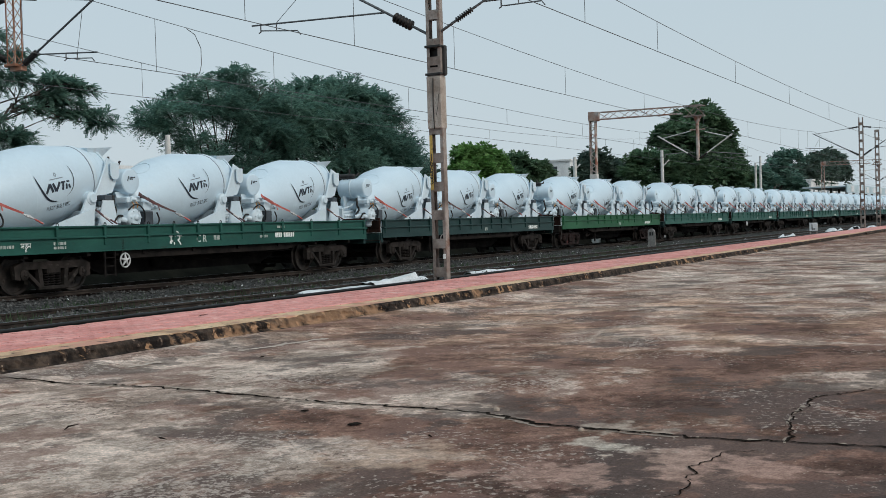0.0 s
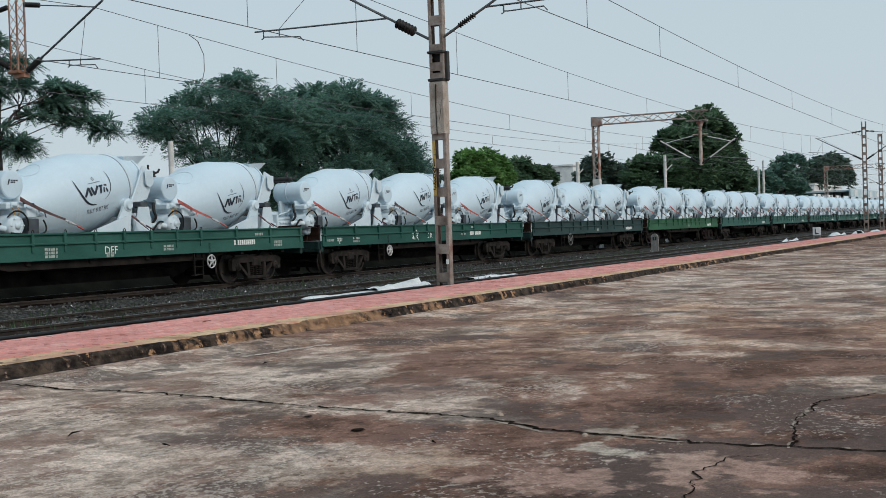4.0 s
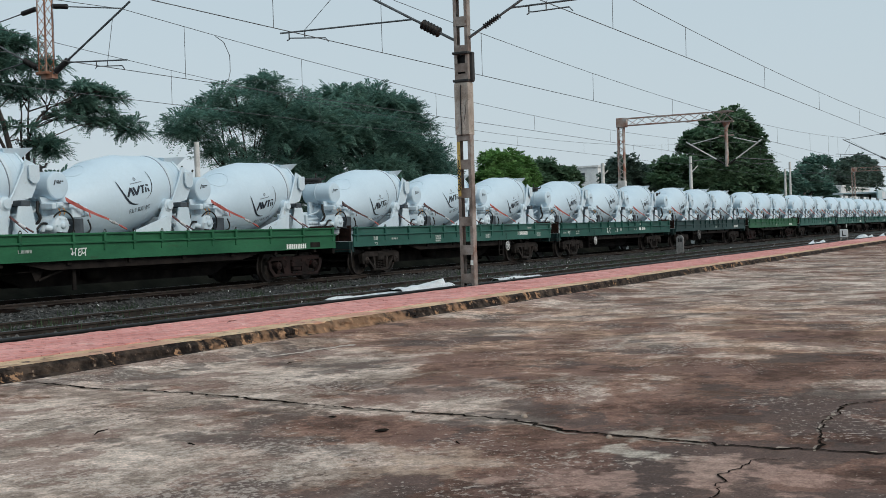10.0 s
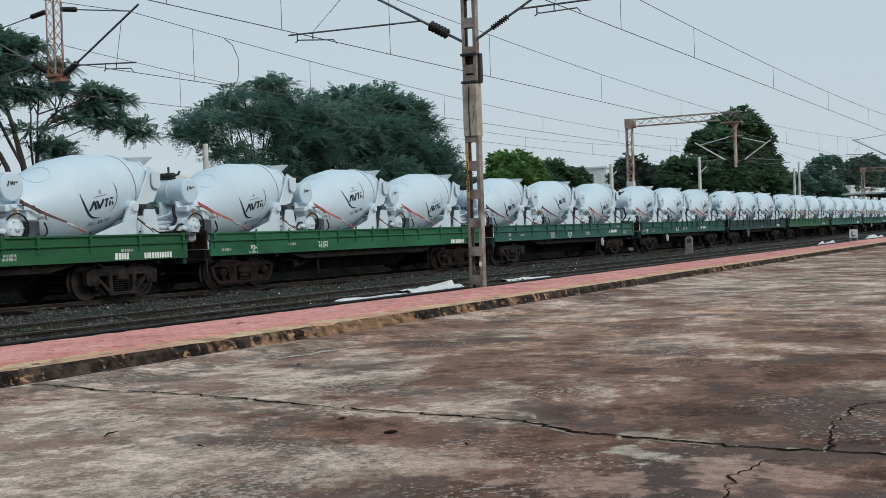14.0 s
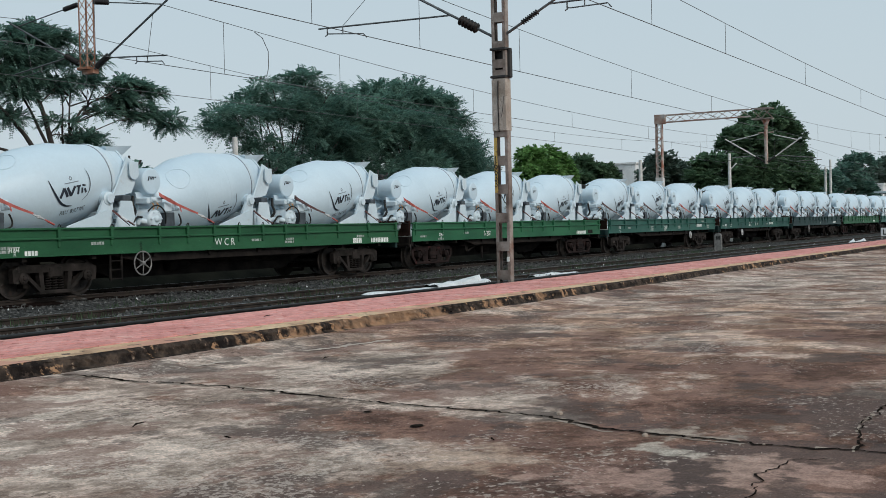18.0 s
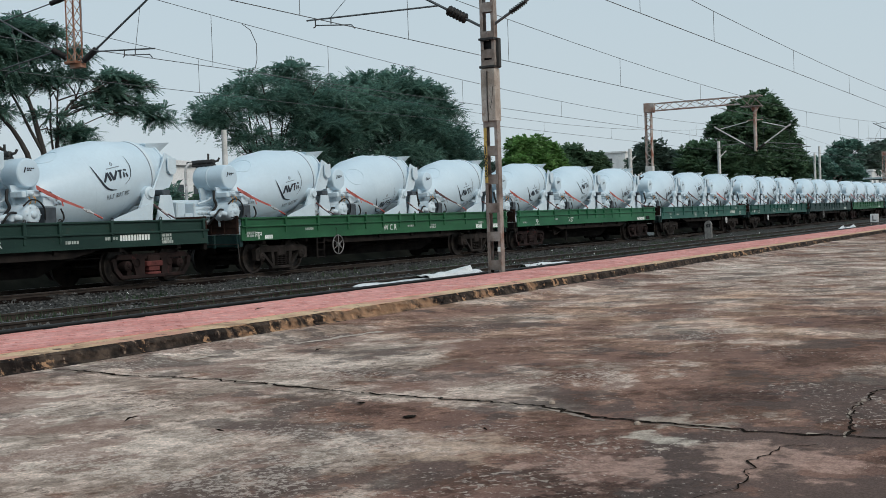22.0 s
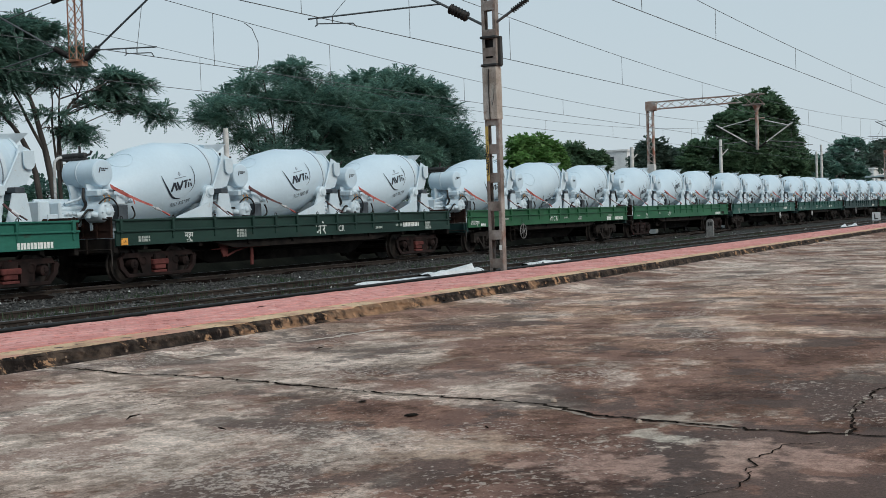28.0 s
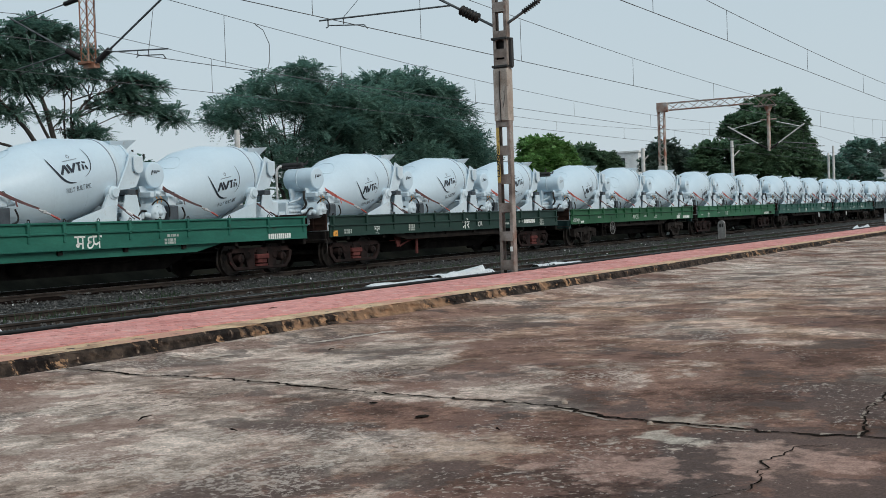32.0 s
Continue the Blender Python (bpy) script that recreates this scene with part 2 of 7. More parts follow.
def floor_concrete():
    """Old concrete: a pale skin that has flaked off in patches over a darker brown body, rain stains, pinkish bare spots and grit."""
    m = bpy.data.materials.new("stained_concrete")
    m.use_nodes = True
    n, l = m.node_tree.nodes, m.node_tree.links
    bsdf = n["Principled BSDF"]
    pos = n.new("ShaderNodeTexCoord").outputs["Object"]

    def cloud(scale, detail, rough, shift=0.0, distort=0.0):
        t, v = n.new("ShaderNodeTexNoise"), n.new("ShaderNodeVectorMath")
        v.inputs[1].default_value = (shift, shift * 0.7, 0)
        l.new(pos, v.inputs[0])
        l.new(v.outputs[0], t.inputs["Vector"])
        t.inputs["Scale"].default_value, t.inputs["Detail"].default_value, t.inputs["Roughness"].default_value, t.inputs["Distortion"].default_value = scale, detail, rough, distort
        return t.outputs[0]

    def step(value, lo, hi):
        r = n.new("ShaderNodeMapRange")
        r.interpolation_type = "SMOOTHSTEP"
        r.inputs[1].default_value, r.inputs[2].default_value = lo, hi
        l.new(value, r.inputs[0])
        return r.outputs[0]

    def calc(op, a, b):
        x = n.new("ShaderNodeMath")
        x.operation = op
        for k, value in enumerate((a, b)):
            if isinstance(value, (int, float)):
                x.inputs[k].default_value = value
            else:
                l.new(value, x.inputs[k])
        return x.outputs[0]

    def mix(fac, a, b, mode="MIX"):
        x = n.new("ShaderNodeMix")
        x.data_type, x.blend_type = "RGBA", mode
        for socket, value in ((x.inputs[0], fac), (x.inputs[6], a), (x.inputs[7], b)):
            if isinstance(value, (int, float)):
                socket.default_value = value
            elif isinstance(value, tuple):
                socket.default_value = (*value, 1)
            else:
                l.new(value, socket)
        return x.outputs[2]

    def near(x, y, ra, rb, swing=4.0, fine=0.8):
        d = n.new("ShaderNodeVectorMath")
        d.operation = "DISTANCE"
        d.inputs[1].default_value = (x, y, 0)
        l.new(pos, d.inputs[0])
        return step(calc("ADD", d.outputs["Value"], calc("MULTIPLY", calc("SUBTRACT", cloud(fine, 8, 0.6, 3.0), 0.5), swing)), rb, ra)

    def ramp(value, stops):
        r = n.new("ShaderNodeValToRGB")
        el = r.color_ramp.elements
        while len(el) < len(stops):
            el.new(0.5)
        for e, (p, c) in zip(el, stops):
            e.position, e.color = p, (*c, 1)
        l.new(value, r.inputs[0])
        return r.outputs[0]

    grit = cloud(60, 6, 0.7)
    # a pale cement skin, rubbed off towards the brown body; by zones paler far along, darker near right
    keep = cloud(0.5, 14, 0.68, 40.0, 0.3)
    for x, y, ra, rb, amount in ((7.6, 6.6, 0.8, 4.6, 0.13), (5.2, 5.2, 0.4, 2.6, 0.07), (10.5, 7.3, 0.3, 2.2, 0.07), (6.2, 1.4, 1.0, 4.2, -0.08), (8.7, 4.6, 0.3, 2.4, -0.02), (13.5, 2.2, 0.5, 3.0, -0.03), (22.0, 5.5, 3.0, 12.0, 0.07), (36.0, 3.0, 8.0, 18.0, 0.07)):
        keep = calc("ADD", keep, calc("MULTIPLY", near(x, y, ra, rb), amount))
    colour = ramp(keep, [(0.36, (0.105, 0.064, 0.053)), (0.49, (0.18, 0.103, 0.079)), (0.53, (0.235, 0.146, 0.112)), (0.55, (0.355, 0.268, 0.225)), (0.62, (0.43, 0.342, 0.292)), (0.76, (0.54, 0.452, 0.395))])
    # warm rubbed tan further along, and mottling at two sizes
    colour = mix(calc("MULTIPLY", calc("MULTIPLY", near(15.5, 5.4, 1.5, 7.0), step(cloud(0.9, 9, 0.6, 11.0), 0.42, 0.6)), 0.65), colour, (0.47, 0.31, 0.225))
    colour = mix(1.0, colour, mix(step(cloud(1.2, 13, 0.66, 21.0), 0.45, 0.55), (0.68, 0.65, 0.62), (1.18, 1.15, 1.12)), "MULTIPLY")
    colour = mix(1.0, colour, mix(step(cloud(7.0, 9, 0.76, 5.0), 0.44, 0.56), (0.79, 0.78, 0.77), (1.17, 1.17, 1.17)), "MULTIPLY")
    colour = mix(1.0, colour, mix(step(cloud(24.0, 8, 0.78, 35.0), 0.42, 0.58), (0.86, 0.855, 0.85), (1.15, 1.155, 1.16)), "MULTIPLY")
    # rubbed brown patches, then dark blots, with torn edges
    colour = mix(calc("MULTIPLY", step(cloud(1.1, 14, 0.7, 91.0), 0.515, 0.54), 0.62), colour, (0.195, 0.113, 0.09))
    dark_blot = calc("ADD", cloud(0.75, 13, 0.64, 77.0), calc("MULTIPLY", near(7.0, 0.9, 0.8, 3.4), 0.10))
    colour = mix(calc("MULTIPLY", step(dark_blot, 0.55, 0.585), 0.62), colour, (0.075, 0.06, 0.055))
    # flecks that gather in fields
    field = calc("ADD", cloud(0.8, 5, 0.6, 17.0), calc("MULTIPLY", near(5.2, 4.5, 0.2, 1.3), 0.13))
    flakes = calc("ADD", calc("MULTIPLY", cloud(19.0, 7, 0.7, 7.0), 0.6), calc("MULTIPLY", field, 0.4))
    colour = mix(calc("MULTIPLY", step(flakes, 0.568, 0.585), 0.5), colour, (0.58, 0.48, 0.41))
    pits = calc("ADD", calc("MULTIPLY", cloud(11.0, 8, 0.72, 57.0), 0.6), calc("MULTIPLY", cloud(0.6, 5, 0.6, 67.0), 0.4))
    colour = mix(calc("MULTIPLY", step(pits, 0.56, 0.585), 0.8), colour, (0.11, 0.075, 0.06))
    # bare pinkish spots and one pale patch of mortar
    for x, y, ra, rb, tint in ((5.75, 2.35, 0.15, 0.42, (0.40, 0.255, 0.205)), (6.2, 1.5, 0.2, 0.45, (0.42, 0.265, 0.212)), (6.35, 1.85, 0.1, 0.3, (0.38, 0.255, 0.205)), (6.62, 2.4, 0.05, 0.24, (0.55, 0.47, 0.39)), (6.0, 3.35, 0.1, 0.4, (0.42, 0.29, 0.215)), (7.2, 2.5, 0.05, 0.25, (0.40, 0.32, 0.26))):
        colour = mix(calc("MULTIPLY", near(x, y, rb - 0.24, rb + 0.02, 2.3, 3.2), 0.68), colour, mix(step(cloud(9.0, 9, 0.74, x), 0.42, 0.58), tuple(c * 0.7 for c in tint), tuple(c * 1.15 for c in tint)))
    colour = mix(1.0, colour, mix(step(grit, 0.3, 0.7), (0.93, 0.935, 0.94), (1.46, 1.47, 1.48)), "MULTIPLY")
    l.new(colour, bsdf.inputs["Base Color"])
    bsdf.inputs["Roughness"].default_value = 0.88
    bsdf.inputs["Specular IOR Level"].default_value = 0.06
    b = n.new("ShaderNodeBump")
    b.inputs["Strength"].default_value, b.inputs["Distance"].default_value = 0.8, 0.012
    l.new(calc("ADD", calc("MULTIPLY", step(keep, 0.52, 0.60), 0.5), calc("ADD", grit, cloud(14, 6, 0.6, 2.0))), b.inputs["Height"])
    l.new(b.outputs[0], bsdf.inputs["Normal"])
    return m


FLOOR = floor_concrete()
CHIPPED = material("chipped_concrete_edge", [(0.20, 0.15, 0.12), (0.40, 0.32, 0.26)], 6, rough=0.9, gloss=0.15)
SEAM = material("pale_mortar_seam", [(0.40, 0.32, 0.27), (0.58, 0.49, 0.42)], 5, rough=0.9, gloss=0.1, fine=0.4)
CRACK = material("crack_black", [(0.010, 0.008, 0.007), (0.03, 0.024, 0.02)], 9, rough=1.0, gloss=0.0)
PAVER = material("pink_paver", [(0.60, 0.245, 0.215), (0.72, 0.345, 0.31)], 1.3, rough=0.85, bump=0.003, bump_scale=60, fine=0.3, vary=0.09, gloss=0.2, spots=[((0.72, 0.44, 0.39), 2.2, 0.57, 0.68), ((0.36, 0.17, 0.15), 3.5, 0.66, 0.76)])
PAVER_FAR = material("pink_paving", [(0.60, 0.245, 0.215), (0.72, 0.345, 0.31)], 1.3, rough=0.85, bump=0.004, bump_scale=40, fine=0.3, vary=0.09, gloss=0.2, island=True, spots=[((0.72, 0.44, 0.39), 2.2, 0.57, 0.68), ((0.36, 0.17, 0.15), 3.5, 0.66, 0.76)])
PAVER_YELLOW = material("faded_yellow_paver", [(0.56, 0.36, 0.22), (0.70, 0.50, 0.32)], 1.6, rough=0.85, bump=0.004, bump_scale=50, fine=0.35, gloss=0.2, spots=[((0.56, 0.29, 0.21), 1.3, 0.50, 0.58), ((0.36, 0.22, 0.14), 2.4, 0.55, 0.62), ((0.10, 0.065, 0.05), 5, 0.60, 0.66)])
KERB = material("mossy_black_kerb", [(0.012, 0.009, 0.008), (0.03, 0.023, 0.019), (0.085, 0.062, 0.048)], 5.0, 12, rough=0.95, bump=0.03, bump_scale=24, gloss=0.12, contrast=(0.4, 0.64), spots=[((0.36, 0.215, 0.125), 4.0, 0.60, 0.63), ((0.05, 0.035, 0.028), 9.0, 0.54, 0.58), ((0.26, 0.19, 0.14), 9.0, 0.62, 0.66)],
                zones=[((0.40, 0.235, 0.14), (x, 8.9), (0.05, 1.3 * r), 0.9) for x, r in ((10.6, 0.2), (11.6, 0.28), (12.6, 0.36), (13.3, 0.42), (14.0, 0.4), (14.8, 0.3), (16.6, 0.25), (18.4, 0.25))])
BALLAST = material("dark_ballast", [(0.014, 0.015, 0.015), (0.055, 0.055, 0.054), (0.14, 0.14, 0.135)], 15.0, 9, rough=0.95, bump=0.06, bump_scale=22, gloss=0.1, contrast=(0.36, 0.68), spots=[((0.03, 0.045, 0.022), 0.8, 0.55, 0.7)])
STONE = material("ballast_stone", [(0.028, 0.029, 0.029), (0.115, 0.115, 0.112)], 5, rough=0.9, gloss=0.15, vary=0.6, island=True, bump=0.004, bump_scale=60)
SOIL = material("dry_earth", [(0.06, 0.055, 0.045), (0.12, 0.10, 0.08)], 0.3, rough=0.95, bump=0.05, bump_scale=5, spots=[((0.04, 0.06, 0.025), 0.12, 0.5, 0.65)])
RAIL = material("rusty_rail", [(0.022, 0.018, 0.016), (0.05, 0.04, 0.034)], 4, rough=0.85, gloss=0.2)
RAIL_HEAD = material("worn_rail_head", [(0.10, 0.10, 0.105), (0.2, 0.2, 0.205)], 4, rough=0.45, metal=0.7)
SHEET = material("white_plastic_sheet", [(0.55, 0.57, 0.58), (0.74, 0.76, 0.77)], 2.0, rough=0.55, bump=0.02, bump_scale=9, spots=[((0.35, 0.33, 0.3), 4, 0.6, 0.8)])


def leafy(name, dark, light):
    m = material(name, [dark, light], 0.35, 4, rough=0.6, fine=0.2, vary=0.45, island=True, contrast=(0.3, 0.7))
    n, l = m.node_tree.nodes, m.node_tree.links
    bsdf = n["Principled BSDF"]
    bsdf.inputs["Specular IOR Level"].default_value = 0.25
    glow, mix = n.new("ShaderNodeBsdfTranslucent"), n.new("ShaderNodeMixShader")
    mix.inputs[0].default_value = 0.5
    l.new(bsdf.inputs["Base Color"].links[0].from_socket, glow.inputs["Color"])
    l.new(bsdf.outputs[0], mix.inputs[1])
    l.new(glow.outputs[0], mix.inputs[2])
    l.new(mix.outputs[0], n["Material Output"].inputs["Surface"])
    return m


LEAF_DARK = leafy("dark_tree_leaves", (0.09, 0.18, 0.15), (0.16, 0.285, 0.225))
LEAF_MID = leafy("olive_tree_leaves", (0.075, 0.15, 0.09), (0.15, 0.24, 0.135))
WEED = leafy("dark_weeds", (0.03, 0.055, 0.03), (0.06, 0.095, 0.045))
LEAF_BRIGHT = leafy("bright_creeper_leaves", (0.12, 0.25, 0.075), (0.21, 0.38, 0.13))
# distance haze is mixed into this greyer, bluer leaf colour
LEAF_FAR = leafy("haze_tinted_leaves", (0.085, 0.135, 0.115), (0.14, 0.20, 0.155))
BARK = material("grey_brown_bark", [(0.03, 0.026, 0.024), (0.075, 0.066, 0.06)], 3, rough=0.95, bump=0.02, bump_scale=14, stretch=(1, 1, 0.3))
PLASTER = material("pale_plaster", [(0.64, 0.65, 0.66), (0.78, 0.79, 0.79)], 0.5, rough=0.9, spots=[((0.36, 0.35, 0.33), 1.2, 0.6, 0.8)])
ROOF_BLUE = material("pale_blue_sheet_roof", [(0.40, 0.52, 0.56), (0.52, 0.62, 0.65)], 0.8, rough=0.6)
GLASS_DARK = material("dark_window_glass", [(0.02, 0.03, 0.035), (0.04, 0.05, 0.055)], 3, rough=0.15)


# ---- mesh kit ----
class Geo:
    """Gathers faces for one mesh; each mesh is made once for every material."""

    def __init__(self):
        self.v, self.f, self.s, self.made = [], [], [], {}

    def add(self, verts, faces, smooth=False):
        k = len(self.v)
        self.v += [tuple(p) for p in verts]
        self.f += [tuple(i + k for i in q) for q in faces]
        self.s += [smooth] * len(faces)
        return self

    def box(self, x0, x1, y0, y1, z0, z1, c=0.0, m=None):
        if c <= 0:
            v = [(x, y, z) for x in (x0, x1) for y in (y0, y1) for z in (z0, z1)]
            f = [(0, 1, 3, 2), (4, 6, 7, 5), (0, 4, 5, 1), (2, 3, 7, 6), (0, 2, 6, 4), (1, 5, 7, 3)]
        else:
            v, f = [], []
            for x, sx in ((x0, 1), (x1, -1)):
                for y, sy in ((y0, 1), (y1, -1)):
                    for z, sz in ((z0, 1), (z1, -1)):
                        v += [(x, y + sy * c, z + sz * c), (x + sx * c, y, z + sz * c), (x + sx * c, y + sy * c, z)]
            i = lambda a, b, d, k: (a * 4 + b * 2 + d) * 3 + k
            for a in (0, 1):
                f += [tuple(i(a, b, d, 0) for b, d in ((0, 0), (0, 1), (1, 1), (1, 0))), tuple(i(b, a, d, 1) for b, d in ((0, 0), (1, 0), (1, 1), (0, 1))), tuple(i(b, d, a, 2) for b, d in ((0, 0), (0, 1), (1, 1), (1, 0)))]
                for b in (0, 1):
                    f += [(i(a, b, 0, 0), i(a, b, 1, 0), i(a, b, 1, 1), i(a, b, 0, 1)), (i(a, 0, b, 0), i(a, 1, b, 0), i(a, 1, b, 2), i(a, 0, b, 2)), (i(0, a, b, 1), i(1, a, b, 1), i(1, a, b, 2), i(0, a, b, 2))]
                    f += [tuple(i(a, b, d, k) for k in range(3)) for d in (0, 1)]
        if m is not None:
            v = [m @ Vector(p) for p in v]
        return self.add(v, f)

    def tube(self, path, r, n=8, caps=True, smooth=True):
        path = [Vector(p) for p in path]
        rs = r if isinstance(r, (list, tuple)) else [r] * len(path)
        v, f = [], []
        side = None
        for j, p in enumerate(path):
            d = (path[min(j + 1, len(path) - 1)] - path[max(j - 1, 0)]).normalized()
            if side is None:
                side = d.orthogonal().normalized()
            side = (side - d * side.dot(d)).normalized()
            up = d.cross(side)
            v += [p + (side * math.cos(a) + up * math.sin(a)) * rs[j] for a in (2 * math.pi * k / n for k in range(n))]
        for j in range(len(path) - 1):
            f += [(j * n + k, j * n + (k + 1) % n, (j + 1) * n + (k + 1) % n, (j + 1) * n + k) for k in range(n)]
        self.add(v, f, smooth)
        if caps:
            self.add(v[:n], [tuple(reversed(range(n)))])
            self.add(v[-n:], [tuple(range(n))])
        return self

    def lathe(self, profile, n=32, axis="x", centre=(0, 0, 0), smooth=True, creases=()):
        """profile: (along, radius) pairs. creases: rings that stay sharp."""
        cx, cy, cz = centre
        segments, start = [], 0
        for c in (*creases, len(profile) - 1):
            segments.append(profile[start:c + 1])
            start = c
        for seg in segments:
            v, f = [], []
            for u, r in seg:
                for k in range(n):
                    a = 2 * math.pi * k / n
                    p, q = r * math.cos(a), r * math.sin(a)
                    v.append({"x": (cx + u, cy + p, cz + q), "y": (cx + p, cy + u, cz + q), "z": (cx + p, cy + q, cz + u)}[axis])
            for j in range(len(seg) - 1):
                f += [(j * n + k, j * n + (k + 1) % n, (j + 1) * n + (k + 1) % n, (j + 1) * n + k) for k in range(n)]
            self.add(v, f, smooth)
        return self

    def plate(self, outline, y0, y1):
        """A flat plate in the x-z plane, from y0 to y1."""
        k = len(outline)
        v = [(x, y0, z) for x, z in outline] + [(x, y1, z) for x, z in outline]
        f = [tuple(range(k)), tuple(reversed(range(k, 2 * k)))] + [(i, i + k, (i + 1) % k + k, (i + 1) % k) for i in range(k)]
        return self.add(v, f)

    def mesh(self, name, mat):
        if mat.name not in self.made:
            me = bpy.data.meshes.new(name)
            me.from_pydata(self.v, [], self.f)
            me.polygons.foreach_set("use_smooth", self.s)
            me.materials.append(mat)
            bm = bmesh.new()
            bm.from_mesh(me)
            bmesh.ops.recalc_face_normals(bm, faces=bm.faces)
            bm.to_mesh(me)
            bm.free()
            self.made[mat.name] = me
        return self.made[mat.name]


def part(name, geo, mat, parent=None, label="", m=None):
    """One mesh object, under a thing or a part."""
    ob = new(name, geo.mesh(name, mat))
    ob.parent = parent
    if m is not None:
        ob.matrix_basis = m
    return tagged(ob, label)


def thing(name, m, label, category, group="", kind=""):
    ob = new(name)
    ob.empty_display_size = 0.2
    ob.matrix_basis = m
    return tagged(ob, label, category, group, kind)


def solid(name, geo, mat, label="", category="", kind="", group="", m=None):
    return tagged(part(name, geo, mat, None, "", m), label, category, group, kind)


def lettering(text, size, depth=0.004):
    """Flat letters of the built-in font as a Geo in the x-z plane, centred, facing -y."""
    cu = bpy.data.curves.new("lettering", "FONT")
    cu.body, cu.size, cu.align_x, cu.align_y, cu.resolution_u = text, size, "CENTER", "CENTER", 2
    ob = bpy.data.objects.new("lettering", cu)
    me = ob.to_mesh()
    g = Geo().add([(v.co.x, 0, v.co.y) for v in me.vertices], [tuple(p.vertices) for p in me.polygons])
    ob.to_mesh_clear()
    bpy.data.objects.remove(ob)
    return g


def bars(widths, height, gap=0.25):
    """A row of plain upright bars in the x-z plane, in place of writing."""
    g, x = Geo(), 0.0
    for w in widths:
        g.add([(x, 0, 0), (x + w, 0, 0), (x + w, 0, height), (x, 0, height)], [(0, 1, 2, 3)])
        x += w * (1 + gap)
    return g


# ---- the ground, the tracks and the platform; x runs along the line, y across it ----
RAIL_TOP, TRACK_NEAR, TRACK_TRAIN, HALF_GAUGE = 0.066, 14.81, 21.06, 0.838
EDGE_STEP, EDGE_YELLOW, EDGE_FAR, COPING = 8.82, 9.30, 11.05, 0.21

solid("ground", Geo().add([(-900, 11.9, -0.22), (3500, 11.9, -0.22), (3500, 2500, -0.22), (-900, 2500, -0.22), (-900, -900, -0.45), (3500, -900, -0.45), (3500, 11.9, -0.45), (-900, 11.9, -0.45)],
                          [(0, 1, 2, 3), (4, 5, 6, 7), (7, 6, 1, 0)]), SOIL, kind="structure")


def strip_sheet(x0, x1, dx, ys, height, wobble, seed, scale=1.0):
    """A sheet along the line with an uneven surface."""
    xs = [x0 + (x1 - x0) * i / int((x1 - x0) / dx) for i in range(int((x1 - x0) / dx) + 1)]
    v = []
    for x in xs:
        for y in ys:
            v.append((x, y, height(y) + wobble * noise.noise((x * scale, y * scale, seed))))
    k = len(ys)
    f = [(i * k + j, (i + 1) * k + j, (i + 1) * k + j + 1, i * k + j + 1) for i in range(len(xs) - 1) for j in range(k - 1)]
    return Geo().add(v, f, True)


def bed(y):
    near = min(abs(y - TRACK_NEAR), abs(y - TRACK_TRAIN))
    return -0.055 - 0.06 * max(0.0, near - 1.3)


ys = [11.7 + 0.3 * i for i in range(46)]
solid("ballast", strip_sheet(-40, 120, 0.5, ys, bed, 0.09, 3.0, 1.3), BALLAST, kind="structure")
solid("ballast", strip_sheet(120, 700, 10, ys[::3], bed, 0.0, 3.0), BALLAST, kind="structure")

# a near-black sheet over the ballast paints the shade beneath the wagons
shaded_bed = strip_sheet(-40, 330, 0.8, [19.75 + 0.3 * i for i in range(18)], lambda y: bed(y) + 0.012, 0.09, 3.0, 1.3)
solid("ballast_under_train", shaded_bed, SHADED_BALLAST, kind="structure")
# bank added behind the train to close off and darken the view under it
bank = strip_sheet(-60, 420, 2.0, [24.3, 24.8, 25.4, 26.2, 27.5, 30.0, 36.0], lambda y: -0.2 + min(1.15, max(0.0, (y - 24.4) * 0.85)), 0.16, 6.0, 0.8)
solid("embankment", bank, BANK, kind="structure")

RAIL_PROFILE = [(-0.07, -0.156), (0.07, -0.156), (0.07, -0.143), (0.01, -0.12), (0.009, -0.045), (0.034, -0.035), (0.034, -0.012), (0.026, -0.002), (-0.026, -0.002), (-0.034, -0.012), (-0.034, -0.035), (-0.009, -0.045), (-0.01, -0.12), (-0.07, -0.143)]
for centre in (TRACK_NEAR, TRACK_TRAIN):
    track = thing("railway_track", pose(0, centre, RAIL_TOP), "rusty broad-gauge rails on sleepers in dark ballast", "track", kind="structure")
    for side in (-1, 1):
        k = len(RAIL_PROFILE)
        g = Geo().add([(x, side * HALF_GAUGE + a, b) for x in (-60, 700) for a, b in RAIL_PROFILE], [(i, (i + 1) % k, (i + 1) % k + k, i + k) for i in range(k)])
        rail = part("rail", g, RAIL, track)
        part("rail_head", Geo().box(-60, 700, side * HALF_GAUGE - 0.024, side * HALF_GAUGE + 0.024, -0.0015, 0.0), RAIL_HEAD, rail)

def rise(y):
    """The floor lifts a little where it meets the kerb."""
    u = min(1.0, max(0.0, (y - 7.9) / 0.8))
    return 0.065 * u * u * (3 - 2 * u)


